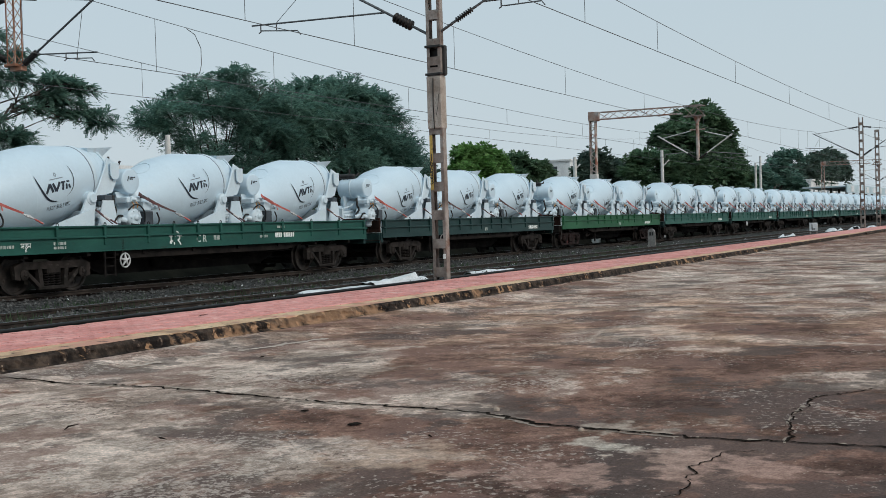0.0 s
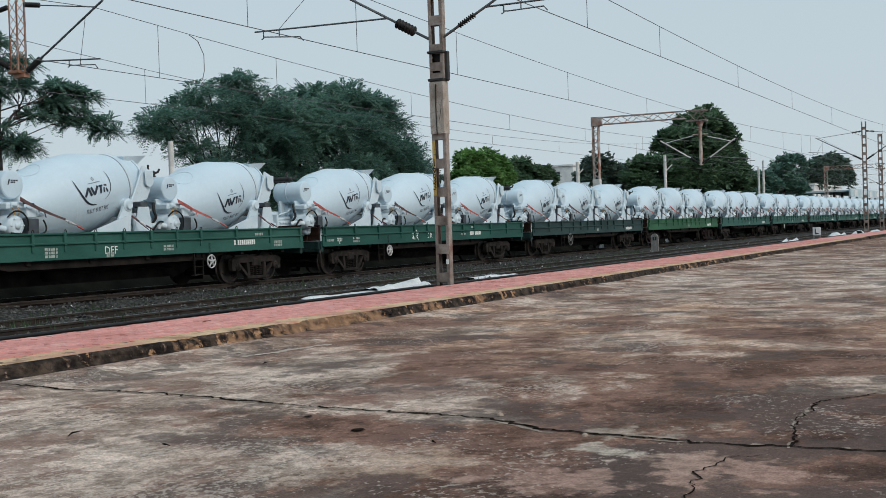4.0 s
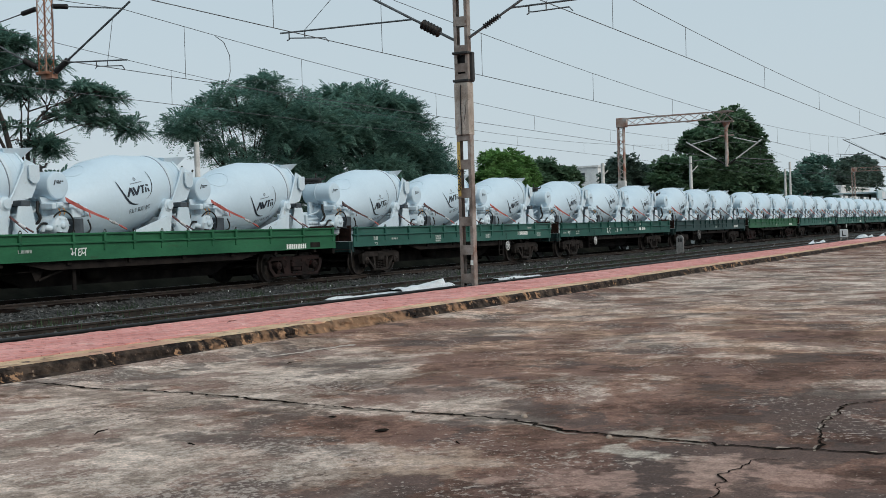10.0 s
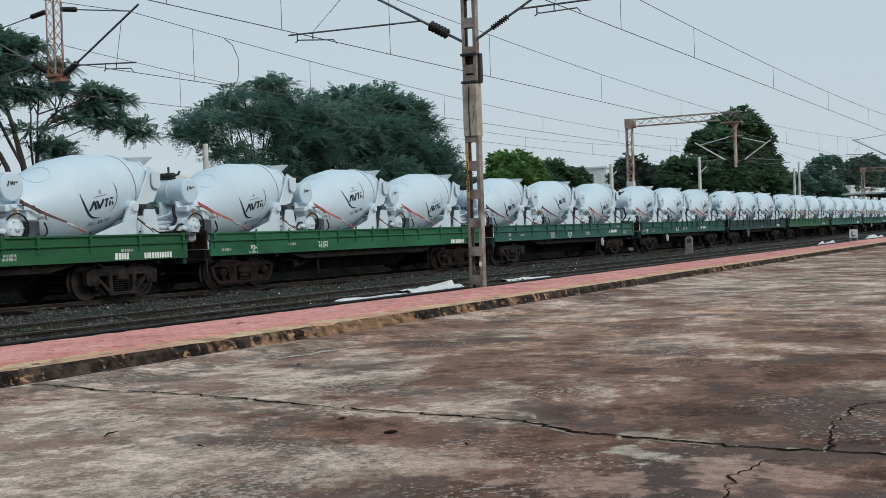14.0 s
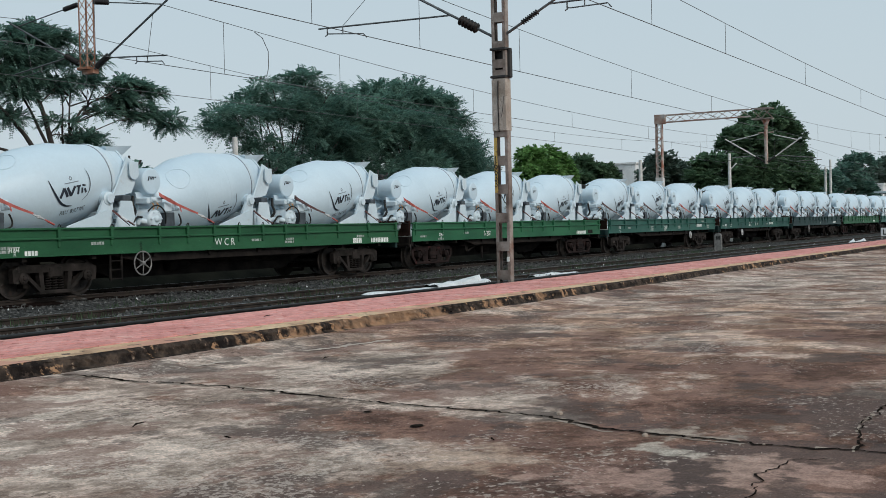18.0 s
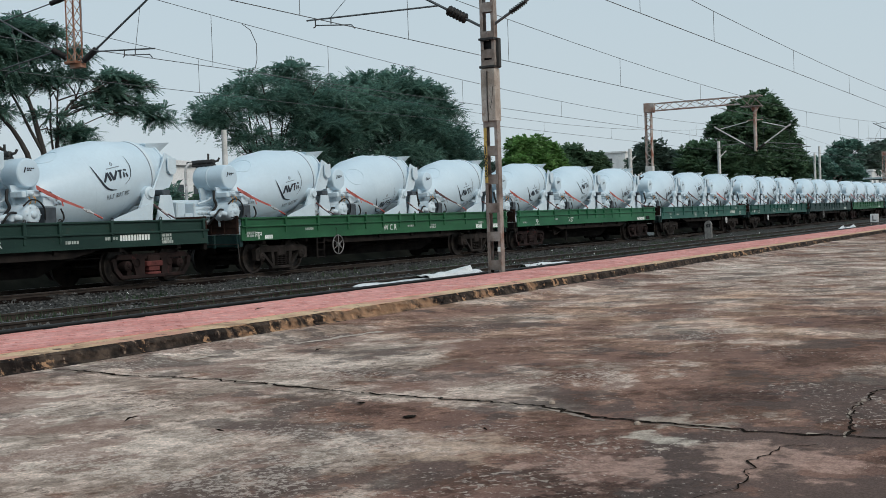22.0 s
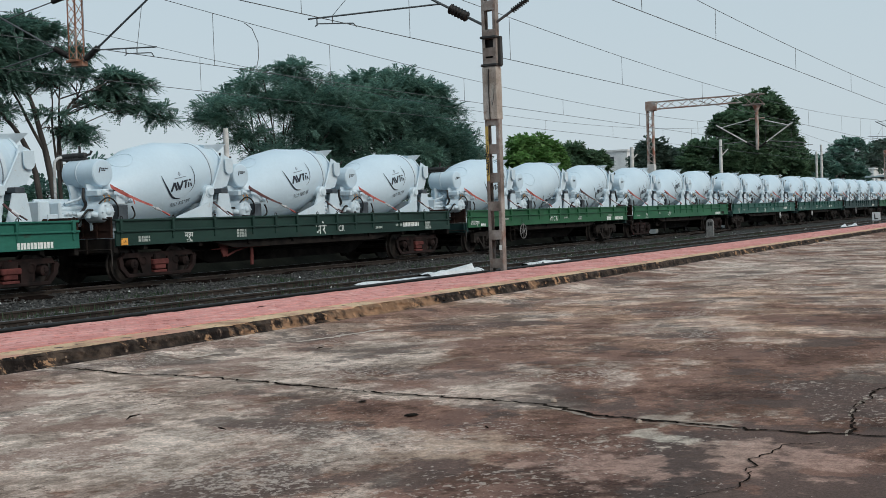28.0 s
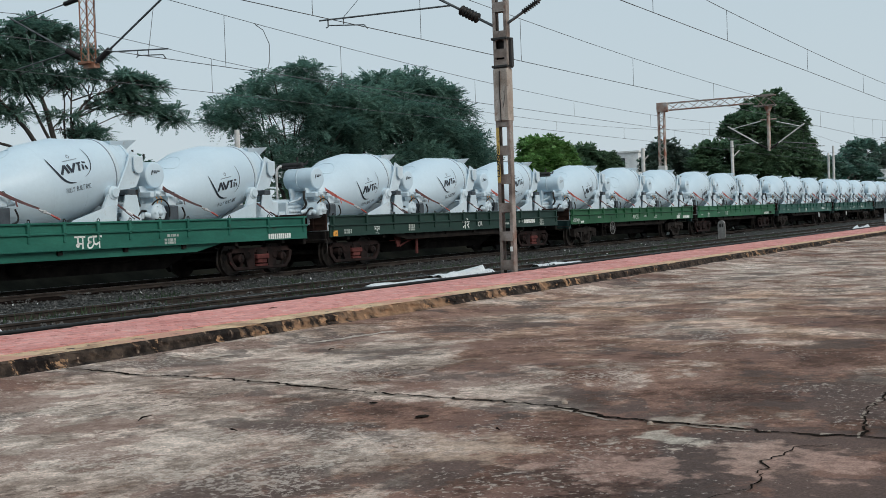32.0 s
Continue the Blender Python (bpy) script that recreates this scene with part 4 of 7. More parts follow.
def wagon(x, hue, label, old=False, wheel_at=None, words=(), card=False, fitted=1):
    """A flat wagon, its left end at x when the clip starts. wheel_at: the place of its hand brake along it."""
    w = thing("flat_wagon", pose(x, TRACK_TRAIN, 0), label, "wagon", "wagons of the goods train")
    col = PAINTS[hue]
    part("deck", WG["deck"], DECK, w)
    part("underframe", WG["underframe"], UNDER, w)
    part("brake_gear", WG["brake_cylinder"], UNDER, w)
    for i, s in enumerate((-1, 1)):
        boards, *pieces = wagon_side(s, LEDGES[hue])
        side = part("side_panel", boards, col, w)
        for nm, geo in pieces:
            # except on jade, the set-back sill's shade and grime are put into its colour
            part(nm, geo, col if nm != "deep_sill" or hue == "jade" else UNDER, side)
        turn = pose(0, 0, 0, 0, 0, 180 if s > 0 else 0)
        for sx in STANCHIONS:
            part("stanchion", stanchion_geo(LEDGES[hue]), col, side, m=pose(sx, s * (HALF_W + 0.0), 0) @ turn)
            if s < 0:
                part("lashing_loop", WG["loop"], UNDER, side, m=pose(sx + 0.03, -HALF_W, 0))
    for m in (pose(0, 0, 0), pose(LENGTH, 0, 0, 0, 0, 180)):
        part("headstock", WG["headstock"], UNDER if old else PAINTS["slate"], w, m=m)
        part("end_flap", WG["end_flap"], END_BOARD, w, m=m)
        part("coupler", WG["coupler"], UNDER, w, m=m)
    part("uncoupling_lever", WG["uncoupling_lever"], WHEEL, w)
    iron = BOGIE_RED if old else BOGIE
    for bx in ((1.65, LENGTH - 1.65) if old else BOGIES):
        b = part("bogie", WG["bolster"], iron, w, "cast bogie with two wheelsets", m=pose(bx, 0, 0))
        for i, s in enumerate((-1, 1)):
            part("side_frame", WG["side_frame_plate" if old else "side_frame"][i], iron, b)
            for ax in AXLES:
                part("axle_box", WG["axle_box"][i], iron, b, m=pose(ax, 0, AXLE_Z))
        if old:
            part("spring_plank", WG["spring_plank"], RED_OXIDE if hue in ("olive", "jade") else iron, b)
        else:
            for sx in (-0.17, 0.0, 0.17):
                part("spring", WG["spring"], UNDER, b, m=pose(sx, -1.13, 0))
        for ax in AXLES:
            ws = part("wheelset", WG["wheelset"], WHEEL, w, m=pose(bx + ax, 0, AXLE_Z))
            WHEELSETS.append(ws)
    if old:
        part("brake_rigging", WG["brake_rigging"], RED_OXIDE if hue in ("olive", "jade") else UNDER, w)
    if wheel_at:
        star = hue in ("teal", "sea")
        bw = part("brake_wheel", WG["brake_star" if star else "brake_wheel"], SILVER if star else TUBE_GREY, w, "white-painted star-spoked handwheel" if star else "grey steel handwheel", m=pose(wheel_at, -HALF_W - 0.02, 0.72))
        part("brake_shaft", WG["brake_shaft"], UNDER, bw)
        part("ladder", WG["ladder"], UNDER, w, m=pose(wheel_at - 0.42 if star else wheel_at - 0.75, -HALF_W + 0.06, 0))
    for what, mx, mz, mat in words:
        geo = what if isinstance(what, Geo) else WORDS[what]
        part("marking", geo, LETTER_DIM if geo in SMALL else mat, w, m=pose(mx, -HALF_W + 0.026, mz))
    if card:
        part("card", Geo().box(0.14, 0.34, -HALF_W - 0.0, -HALF_W + 0.024, 0.97, 1.13), ORANGE, w, "orange label card")
        part("marking", WORDS["LR"], BLACK, w, m=pose(0.24, -HALF_W - 0.004, 1.05))
    return w


# the mixer: a drum with its drive and frame, on no lorry; x = 0 at its water tank, z = 0 on the deck
AXIS0, AXIS1 = Vector((0.6, 0, 0.95)), Vector((4.68, 0, 1.743))
TILT = -math.degrees(math.atan2(AXIS1.z - AXIS0.z, AXIS1.x - AXIS0.x))
DRUM_PROFILE = [(0.0, 0.0), (0.0, 0.36), (0.04, 0.52), (0.12, 0.60), (0.28, 0.66), (1.36, 0.935), (1.42, 0.948), (1.50, 0.957), (2.18, 0.970), (2.30, 0.966), (2.40, 0.950), (3.43, 0.772), (3.47, 0.757), (4.05, 0.615), (4.15, 0.585), (4.15, 0.5), (3.8, 0.45)]


def radius_at(u):
    for (a, r), (b, q) in zip(DRUM_PROFILE[3:], DRUM_PROFILE[4:]):
        if a <= u <= b:
            return r + (q - r) * (u - a) / (b - a)
    return 0.6


def on_drum(flat, u0, lift=0.007, wide=1.0):
    """Wraps a flat x-z drawing round the drum at u0: x runs along the drum, z round it; 0 faces -y."""
    out = Geo()
    v = []
    for x, _, z in flat.v:
        x *= wide
        r = radius_at(u0 + x) + lift
        a = z / r
        v.append((u0 + x, -r * math.cos(a), r * math.sin(a)))
    return out.add(v, flat.f, True)


def line(x0, z0, x1, z1, w, k=4):
    return stroke([(x0 + (x1 - x0) * i / k, z0 + (z1 - z0) * i / k) for i in range(k + 1)], [w] * (k + 1))


def joined(*geos):
    g = Geo()
    for o in geos:
        g.add(o.v, o.f)
    return g


def mixer_geos():
    g = {}
    g["drum"] = Geo().lathe(DRUM_PROFILE, 64, "x", creases=(11, 14))
    g["track_ring"] = Geo().lathe([(3.40, 0.75), (3.40, 0.786), (3.42, 0.794), (3.50, 0.777), (3.52, 0.762), (3.52, 0.72)], 64, "x", creases=(1, 4))
    g["rear_ring"] = Geo().lathe([(4.02, 0.60), (4.02, 0.648), (4.08, 0.64), (4.10, 0.59)], 56, "x", creases=(1, 2))
    g["seam"] = Geo().lathe([(3.365, 0.77), (3.37, 0.791), (3.395, 0.788), (3.40, 0.76)], 64, "x")
    g["weld"] = [Geo().lathe([(u - 0.012, r), (u, r + 0.005), (u + 0.012, r)], 64, "x") for u, r in ((1.40, 0.942), (2.32, 0.962), (3.75, 0.69))]
    oval = [(0.86 + 0.30 * math.cos(a), 0.0, 0.30 * math.sin(a)) for a in (2 * math.pi * k / 28 for k in range(29))]
    hat = Geo()
    pts = []
    for u, _, z in oval:
        r = radius_at(u) + 0.006
        a = z / r + math.radians(78)
        pts.append((u, -r * math.cos(a), r * math.sin(a)))
    g["hatch_rim"] = hat.tube(pts, 0.007, 5, False)
    # printed emblem: a bowl-shaped stroke with a few slanted marks in it
    g["emblem"] = on_drum(joined(
        stroke(curve([(-0.56, 0.36), (-0.52, 0.17), (-0.44, -0.03), (-0.33, -0.20), (-0.19, -0.29), (-0.02, -0.32)]), [0.004 + 0.05 * math.sin(math.pi * k / 20) ** 0.8 for k in range(21)]),
        stroke(curve([(0.24, -0.24), (0.40, -0.15), (0.50, -0.02), (0.54, 0.16), (0.52, 0.32), (0.48, 0.44)]), [0.004 + 0.022 * math.sin(math.pi * k / 20) for k in range(21)]),
        line(-0.345, -0.09, -0.215, 0.11, 0.062, 5), line(-0.215, 0.11, -0.155, -0.09, 0.066, 5), line(-0.13, 0.11, -0.065, -0.085, 0.066, 5), line(-0.065, -0.085, 0.07, 0.11, 0.06, 5),
        line(0.10, 0.092, 0.225, 0.092, 0.042, 4), line(0.165, 0.08, 0.125, -0.085, 0.056, 5), line(0.26, 0.04, 0.24, -0.08, 0.052, 4), line(0.27, 0.095, 0.37, 0.075, 0.04, 4), line(0.33, 0.01, 0.37, -0.085, 0.056, 4)), 2.03, 0.009, 1.06)
    g["emblem_small"] = on_drum(joined(line(-0.2, 0.2, 0.2, 0.2, 0.02), line(-0.04, 0.29, 0.0, 0.34, 0.02, 2), line(0.0, 0.34, 0.04, 0.29, 0.02, 2), line(-0.04, 0.29, 0.0, 0.25, 0.02, 2), line(0.0, 0.25, 0.04, 0.29, 0.02, 2)), 2.03)
    g["words"] = []
    for word, wx in (("FULLY", -0.27), ("BUILT", 0.02), ("RMC", 0.26)):
        flat = lettering(word, 0.125, 0.004)
        g["words"].append(on_drum(Geo().add([(x * 0.7 + wx, y, z * 1.25 - 0.46) for x, y, z in flat.v], flat.f), 2.08, 0.009))
    g["water_tank"] = Geo().lathe([(-1.08, 0.0), (-1.08, 0.265), (-1.072, 0.29), (-1.05, 0.31), (-0.98, 0.318), (-0.6, 0.326), (-0.14, 0.33), (-0.07, 0.305), (-0.04, 0.2), (-0.04, 0.0)], 40, "y", (0.03, 0, 1.52), True, (2, 3))
    g["tank_band"] = Geo().lathe([(-0.56, 0.32), (-0.56, 0.334), (-0.51, 0.334), (-0.51, 0.32)], 36, "y", (0.03, 0, 1.52))
    g["tank_mark"] = [Geo().add([(x, -1.086, z) for x, z in ((-0.12, 1.52), (-0.08, 1.64), (-0.045, 1.64), (-0.085, 1.52))], [(0, 1, 2, 3)])]
    for a, b, z in ((-0.03, 0.01, 1.60), (0.02, 0.06, 1.60), (0.07, 0.11, 1.60), (0.12, 0.17, 1.60), (-0.03, 0.04, 1.56), (0.05, 0.09, 1.56)):
        g["tank_mark"].append(Geo().add([(a, -1.086, z), (b, -1.086, z), (b, -1.086, z + 0.03), (a, -1.086, z + 0.03)], [(0, 1, 2, 3)]))
    g["tank_bracket"] = Geo().plate([(-0.12, 0.2), (0.16, 0.2), (0.2, 1.06), (0.26, 1.26), (-0.26, 1.26), (-0.2, 1.08)], -0.03, 0.03)
    g["beam"] = Geo().box(0.12, 4.6, -0.05, 0.05, 0.0, 0.24, 0.01)
    g["crossmember"] = Geo().box(-0.05, 0.05, -0.9, 0.9, 0.245, 0.33)
    # drive: engine behind, gearbox and pump under the tank
    eng = Geo().box(-0.6, 0.3, -0.25, 0.55, 0.3, 0.72, 0.05).box(-0.45, 0.2, -0.15, 0.45, 0.72, 0.84, 0.04).box(-0.7, -0.61, -0.35, 0.6, 0.42, 0.86, 0.02).box(-1.05, -0.72, -0.1, 0.5, 0.35, 0.9, 0.03).box(-0.98, -0.2, -0.3, -0.26, 0.36, 0.6, 0.01).box(-1.0, 0.1, 0.1, 0.16, 0.84, 0.95, 0.01)
    for i in range(6):
        eng.lathe([(-0.36, 0.0), (-0.36, 0.045), (-0.24, 0.05)], 8, "y", (-0.48 + 0.13 * i, 0, 0.60))
    eng.tube([(-0.55, -0.22, 0.70), (0.1, -0.22, 0.74)], 0.05, 8).tube([(-0.4, -0.2, 0.84), (-0.1, -0.3, 0.92), (0.0, -0.35, 1.0)], 0.03, 7).tube([(-0.6, -0.3, 0.5), (0.1, -0.34, 0.52)], 0.035, 7)
    g["engine"] = eng
    gb = Geo().lathe([(-0.16, 0.0), (-0.16, 0.15), (-0.08, 0.2), (0.08, 0.22), (0.12, 0.32), (0.28, 0.32), (0.32, 0.28)], 22, "x", (0.32, 0, 0.92), True, (3, 4, 5))
    gb.lathe([(-1.02, 0.0), (-1.02, 0.13), (-1.0, 0.2), (-0.92, 0.24), (-0.5, 0.26)], 20, "y", (0.12, 0, 0.62)).lathe([(-1.06, 0.0), (-1.06, 0.07), (-1.02, 0.08)], 10, "y", (0.12, 0, 0.62))
    gb.box(0.1, 0.36, -0.85, -0.4, 0.22, 0.5, 0.05).box(-0.1, 0.3, -0.95, -0.55, 0.98, 1.12, 0.02).tube([(-0.12, -0.9, 0.55), (-0.32, -0.85, 0.6), (-0.5, -0.7, 0.55)], 0.07, 8).tube([(-0.34, -0.86, 0.5), (-0.34, -0.9, 0.68)], 0.06, 8)
    for a in range(6):
        gb.lathe([(-1.045, 0.0), (-1.045, 0.016), (-1.0, 0.016)], 6, "y", (0.12 + 0.17 * math.cos(a * 1.047), 0, 0.62 + 0.17 * math.sin(a * 1.047)))
    g["gearbox"] = gb
    g["valve_block"] = Geo().box(0.40, 0.68, -1.02, -0.72, 0.78, 1.02, 0.02).box(0.68, 0.78, -1.04, -0.86, 0.8, 1.0, 0.03).lathe([(-1.1, 0.0), (-1.1, 0.05), (-1.0, 0.05)], 10, "y", (0.74, 0, 0.98)).lathe([(-1.1, 0.0), (-1.1, 0.05), (-1.0, 0.05)], 10, "y", (0.77, 0, 0.86)).box(0.0, 0.36, -1.0, -0.7, 1.0, 1.14, 0.02).lathe([(-1.09, 0.0), (-1.09, 0.035), (-1.0, 0.04)], 8, "y", (0.05, 0, 1.06))
    g["hose"] = [
        Geo().tube(curve([(-0.16, -1.03, 0.80), (0.0, -1.08, 0.93), (0.2, -1.09, 0.90), (0.36, -1.08, 0.74), (0.42, -1.02, 0.50)], 14), 0.019, 7),
        Geo().tube(curve([(-0.62, -0.75, 0.3), (-0.6, -0.95, 0.5), (-0.46, -0.98, 0.66), (-0.28, -0.95, 0.66)], 10), 0.026, 7),
        Geo().tube(curve([(0.80, -1.08, 0.74), (0.86, -1.1, 0.58), (0.80, -1.1, 0.46), (0.50, -1.09, 0.40), (0.2, -1.08, 0.43), (-0.1, -1.06, 0.46)], 18), 0.02, 7),
        Geo().tube(curve([(-0.2, -0.6, 1.16), (-0.27, -0.66, 0.95), (-0.22, -0.68, 0.78), (-0.32, -0.6, 0.6)], 12), 0.036, 7),
        Geo().tube(curve([(0.30, -1.0, 1.12), (0.46, -1.04, 1.08), (0.58, -1.04, 1.1), (0.62, -1.02, 1.0)], 10), 0.012, 6),
    ]
    g["tool_box"] = Geo().box(0.40, 0.72, -1.04, -0.72, 0.42, 0.77, 0.015)
    g["coloured_lead"] = Geo().tube([(0.05, -0.97, 1.0), (0.08, -1.0, 0.9), (0.05, -0.98, 0.84)], 0.012, 5).tube([(0.16, -0.97, 1.02), (0.2, -1.02, 0.94), (0.18, -1.0, 0.86)], 0.012, 5)
    g["air_cleaner"] = Geo().lathe([(-0.62, 0.0), (-0.62, 0.05), (-0.6, 0.07), (0.12, 0.07), (0.15, 0.05), (0.3, 0.05)], 14, "y", (-0.03, 0, 1.935)).tube([(-0.03, -0.42, 1.96), (-0.03, -0.42, 2.16)], 0.028, 8).tube([(-0.03, -0.6, 1.94), (0.02, -0.7, 1.96), (0.05, -0.72, 2.04)], 0.03, 7).box(-0.12, 0.06, -0.6, 0.1, 1.83, 1.88, 0.01)
    for y in (-0.56, -0.4, -0.24, -0.08):
        g["air_cleaner"].lathe([(y, 0.076), (y + 0.05, 0.076)], 12, "y", (-0.03, 0, 1.935)).box(-0.1, 0.02, y, y + 0.04, 1.80, 1.92)
    g["exhaust_pipe"] = Geo().tube([(-0.26, 0.18, 0.8), (-0.26, 0.18, 1.72), (-0.24, 0.17, 1.84), (-0.16, 0.15, 1.91), (-0.03, 0.10, 1.935)], 0.036, 9)
    ped = []
    for s in (-1, 1):
        y = s * 0.86
        q = Geo().plate([(2.30, 0.2), (3.70, 0.2), (3.72, 0.82), (3.60, 0.82), (2.42, 0.47)], y * 1.1 - 0.015, y * 1.1 + 0.015)
        q.plate([(3.30, 0.6), (3.80, 0.6), (3.86, 1.08), (3.80, 1.18), (3.66, 1.18), (3.56, 1.06)], y - 0.03, y + 0.03)
        q.box(2.35, 3.62, y - 0.14, y + 0.03, 0.18, 0.22).lathe([(s * 0.68, 0.0), (s * 0.68, 0.16), (s * 0.9, 0.16), (s * 0.92, 0.12), (s * 0.96, 0.1), (s * 0.96, 0.0)], 18, "y", (3.72, 0, 1.09), True, (1, 2, 3, 4))
        ped.append(q)
    g["pedestal_plate"] = ped
    gd = []
    for s in (-1, 1):
        v, n = [], 8
        for j in range(n):
            u = j / (n - 1)
            x, z = 4.48 - 0.14 * u ** 1.5, 0.2 + 0.84 * u
            v += [(3.66 + 0.32 * u ** 0.7, s * 0.99, z), (x, s * 0.99, z), (x + 0.02, s * 0.55, z)]
        q = Geo().add(v, [(3 * j + k, 3 * j + 3 + k, 3 * j + 4 + k, 3 * j + 1 + k) for j in range(n - 1) for k in (0, 1)], False)
        q.add([(x, y - s * 0.02, z) for x, y, z in v], [(3 * j + k, 3 * j + 3 + k, 3 * j + 4 + k, 3 * j + 1 + k) for j in range(n - 1) for k in (0, 1)])
        gd.append(q)
    g["mudguard"] = gd
    fr = Geo().box(3.6, 3.7, -0.85, 0.85, 0.2, 0.8, 0.02).box(4.25, 4.35, -0.6, 0.6, 0.9, 1.1, 0.02)
    for s in (-1, 1):
        fr.plate([(3.86, 1.06), (4.05, 1.10), (4.36, 1.19), (4.58, 1.24), (4.70, 1.45), (4.76, 1.64), (4.70, 1.98), (4.44, 2.08), (4.30, 1.76), (4.08, 1.42)], s * 0.72 - 0.015, s * 0.72 + 0.015)
        fr.tube([(3.78, s * 0.88, 1.06), (4.06, s * 0.80, 1.40), (4.40, s * 0.74, 1.92)], 0.026, 6).tube([(4.40, s * 0.7, 0.2), (4.42, s * 0.6, 1.85)], 0.05, 8)
    g["rear_frame"] = fr
    # the slot is drawn as a solid dark block
    g["cutout"] = Geo().box(4.06, 4.31, -1.0, -0.6, 1.03, 1.17, 0.02)
    hop = Geo()
    hv = [(4.22, -0.34, 2.14), (4.66, -0.26, 2.06), (4.66, 0.26, 2.06), (4.22, 0.34, 2.14), (4.10, -0.44, 2.31), (4.96, -0.42, 2.37), (4.96, 0.42, 2.37), (4.10, 0.44, 2.31)]
    hop.add(hv, [(0, 1, 5, 4), (1, 2, 6, 5), (2, 3, 7, 6), (3, 0, 4, 7)])
    hop.add([(a * 0.985 + 0.06, b * 0.96, c) for a, b, c in hv], [(0, 1, 5, 4), (1, 2, 6, 5), (2, 3, 7, 6), (3, 0, 4, 7)])
    g["hopper"] = hop
    chute = Geo()
    v, n = [], 9
    for j, (x, z, r) in enumerate(((4.55, 1.98, 0.34), (4.58, 1.75, 0.36), (4.52, 1.45, 0.30))):
        for k in range(n):
            a = math.pi * (k / (n - 1)) * 1.25 - math.pi * 0.625
            v.append((x + r * 0.6 * math.cos(a), r * 1.6 * math.sin(a), z + 0.1 * math.cos(a)))
    chute.add(v, [(j * n + k, (j + 1) * n + k, (j + 1) * n + k + 1, j * n + k + 1) for j in range(2) for k in range(n - 1)], True)
    g["chute"] = chute
    g["chute_flap"] = Geo().box(4.46, 4.76, -0.82, -0.78, 1.68, 1.96, 0.015).lathe([(-0.818, 0.0), (-0.818, 0.15), (-0.782, 0.15), (-0.782, 0.0)], 18, "y", (4.61, 0, 1.70), False)
    strap = []
    for seed in (1, 2):
        rs = random.Random(seed)
        pts = [(0.15 + 1.42 * u, -1.09 - 0.39 * u ** 1.4, 1.20 - 0.60 * u - 0.03 * math.sin(math.pi * u)) for u in (0.74 * k / 8 for k in range(9))]
        v = []
        for k, (x, y, z) in enumerate(pts):
            w, tw = 0.05 - 0.028 * k / 8, rs.uniform(-0.6, 0.6)
            v += [(x, y + w * math.sin(tw) * 0.5, z + w), (x, y - w * math.sin(tw) * 0.5, z - w)]
        q = Geo().add(v, [(2 * k, 2 * k + 1, 2 * k + 3, 2 * k + 2) for k in range(8)])
        q.add([(x, y - 0.004, z) for x, y, z in v], [(2 * k, 2 * k + 2, 2 * k + 3, 2 * k + 1) for k in range(8)])
        q.add([(0.70, -1.2, 0.95), (0.74, -1.205, 0.93), (0.77, -1.22, 0.78), (0.73, -1.215, 0.79)], [(0, 1, 2, 3)])
        strap.append(q)
    g["strap"] = strap
    g["ratchet"] = Geo().tube([(1.18, -1.34, 0.72), (1.3, -1.38, 0.665), (1.42, -1.42, 0.61)], [0.012, 0.034, 0.014], 6).box(1.24, 1.34, -1.41, -1.37, 0.64, 0.70, 0.01)
    g["strap_end"] = Geo().tube([(1.42, -1.42, 0.61), (1.5, -1.45, 0.56), (1.62, -1.47, 0.50)], [0.014, 0.024, 0.02], 5)
    g["rear_lashing"] = Geo().tube([(3.74, -0.98, 0.82), (3.80, -1.15, 0.68), (3.95, -1.44, 0.47)], 0.02, 5).tube([(3.74, -0.98, 0.80), (3.80, -1.44, 0.47)], 0.012, 5)
    g["rear_buckle"] = Geo().tube([(3.80, -1.17, 0.67), (3.87, -1.3, 0.57)], 0.032, 6)
    return g


MG = mixer_geos()
TANK_AT = pose(0.22, 0.3, 0)


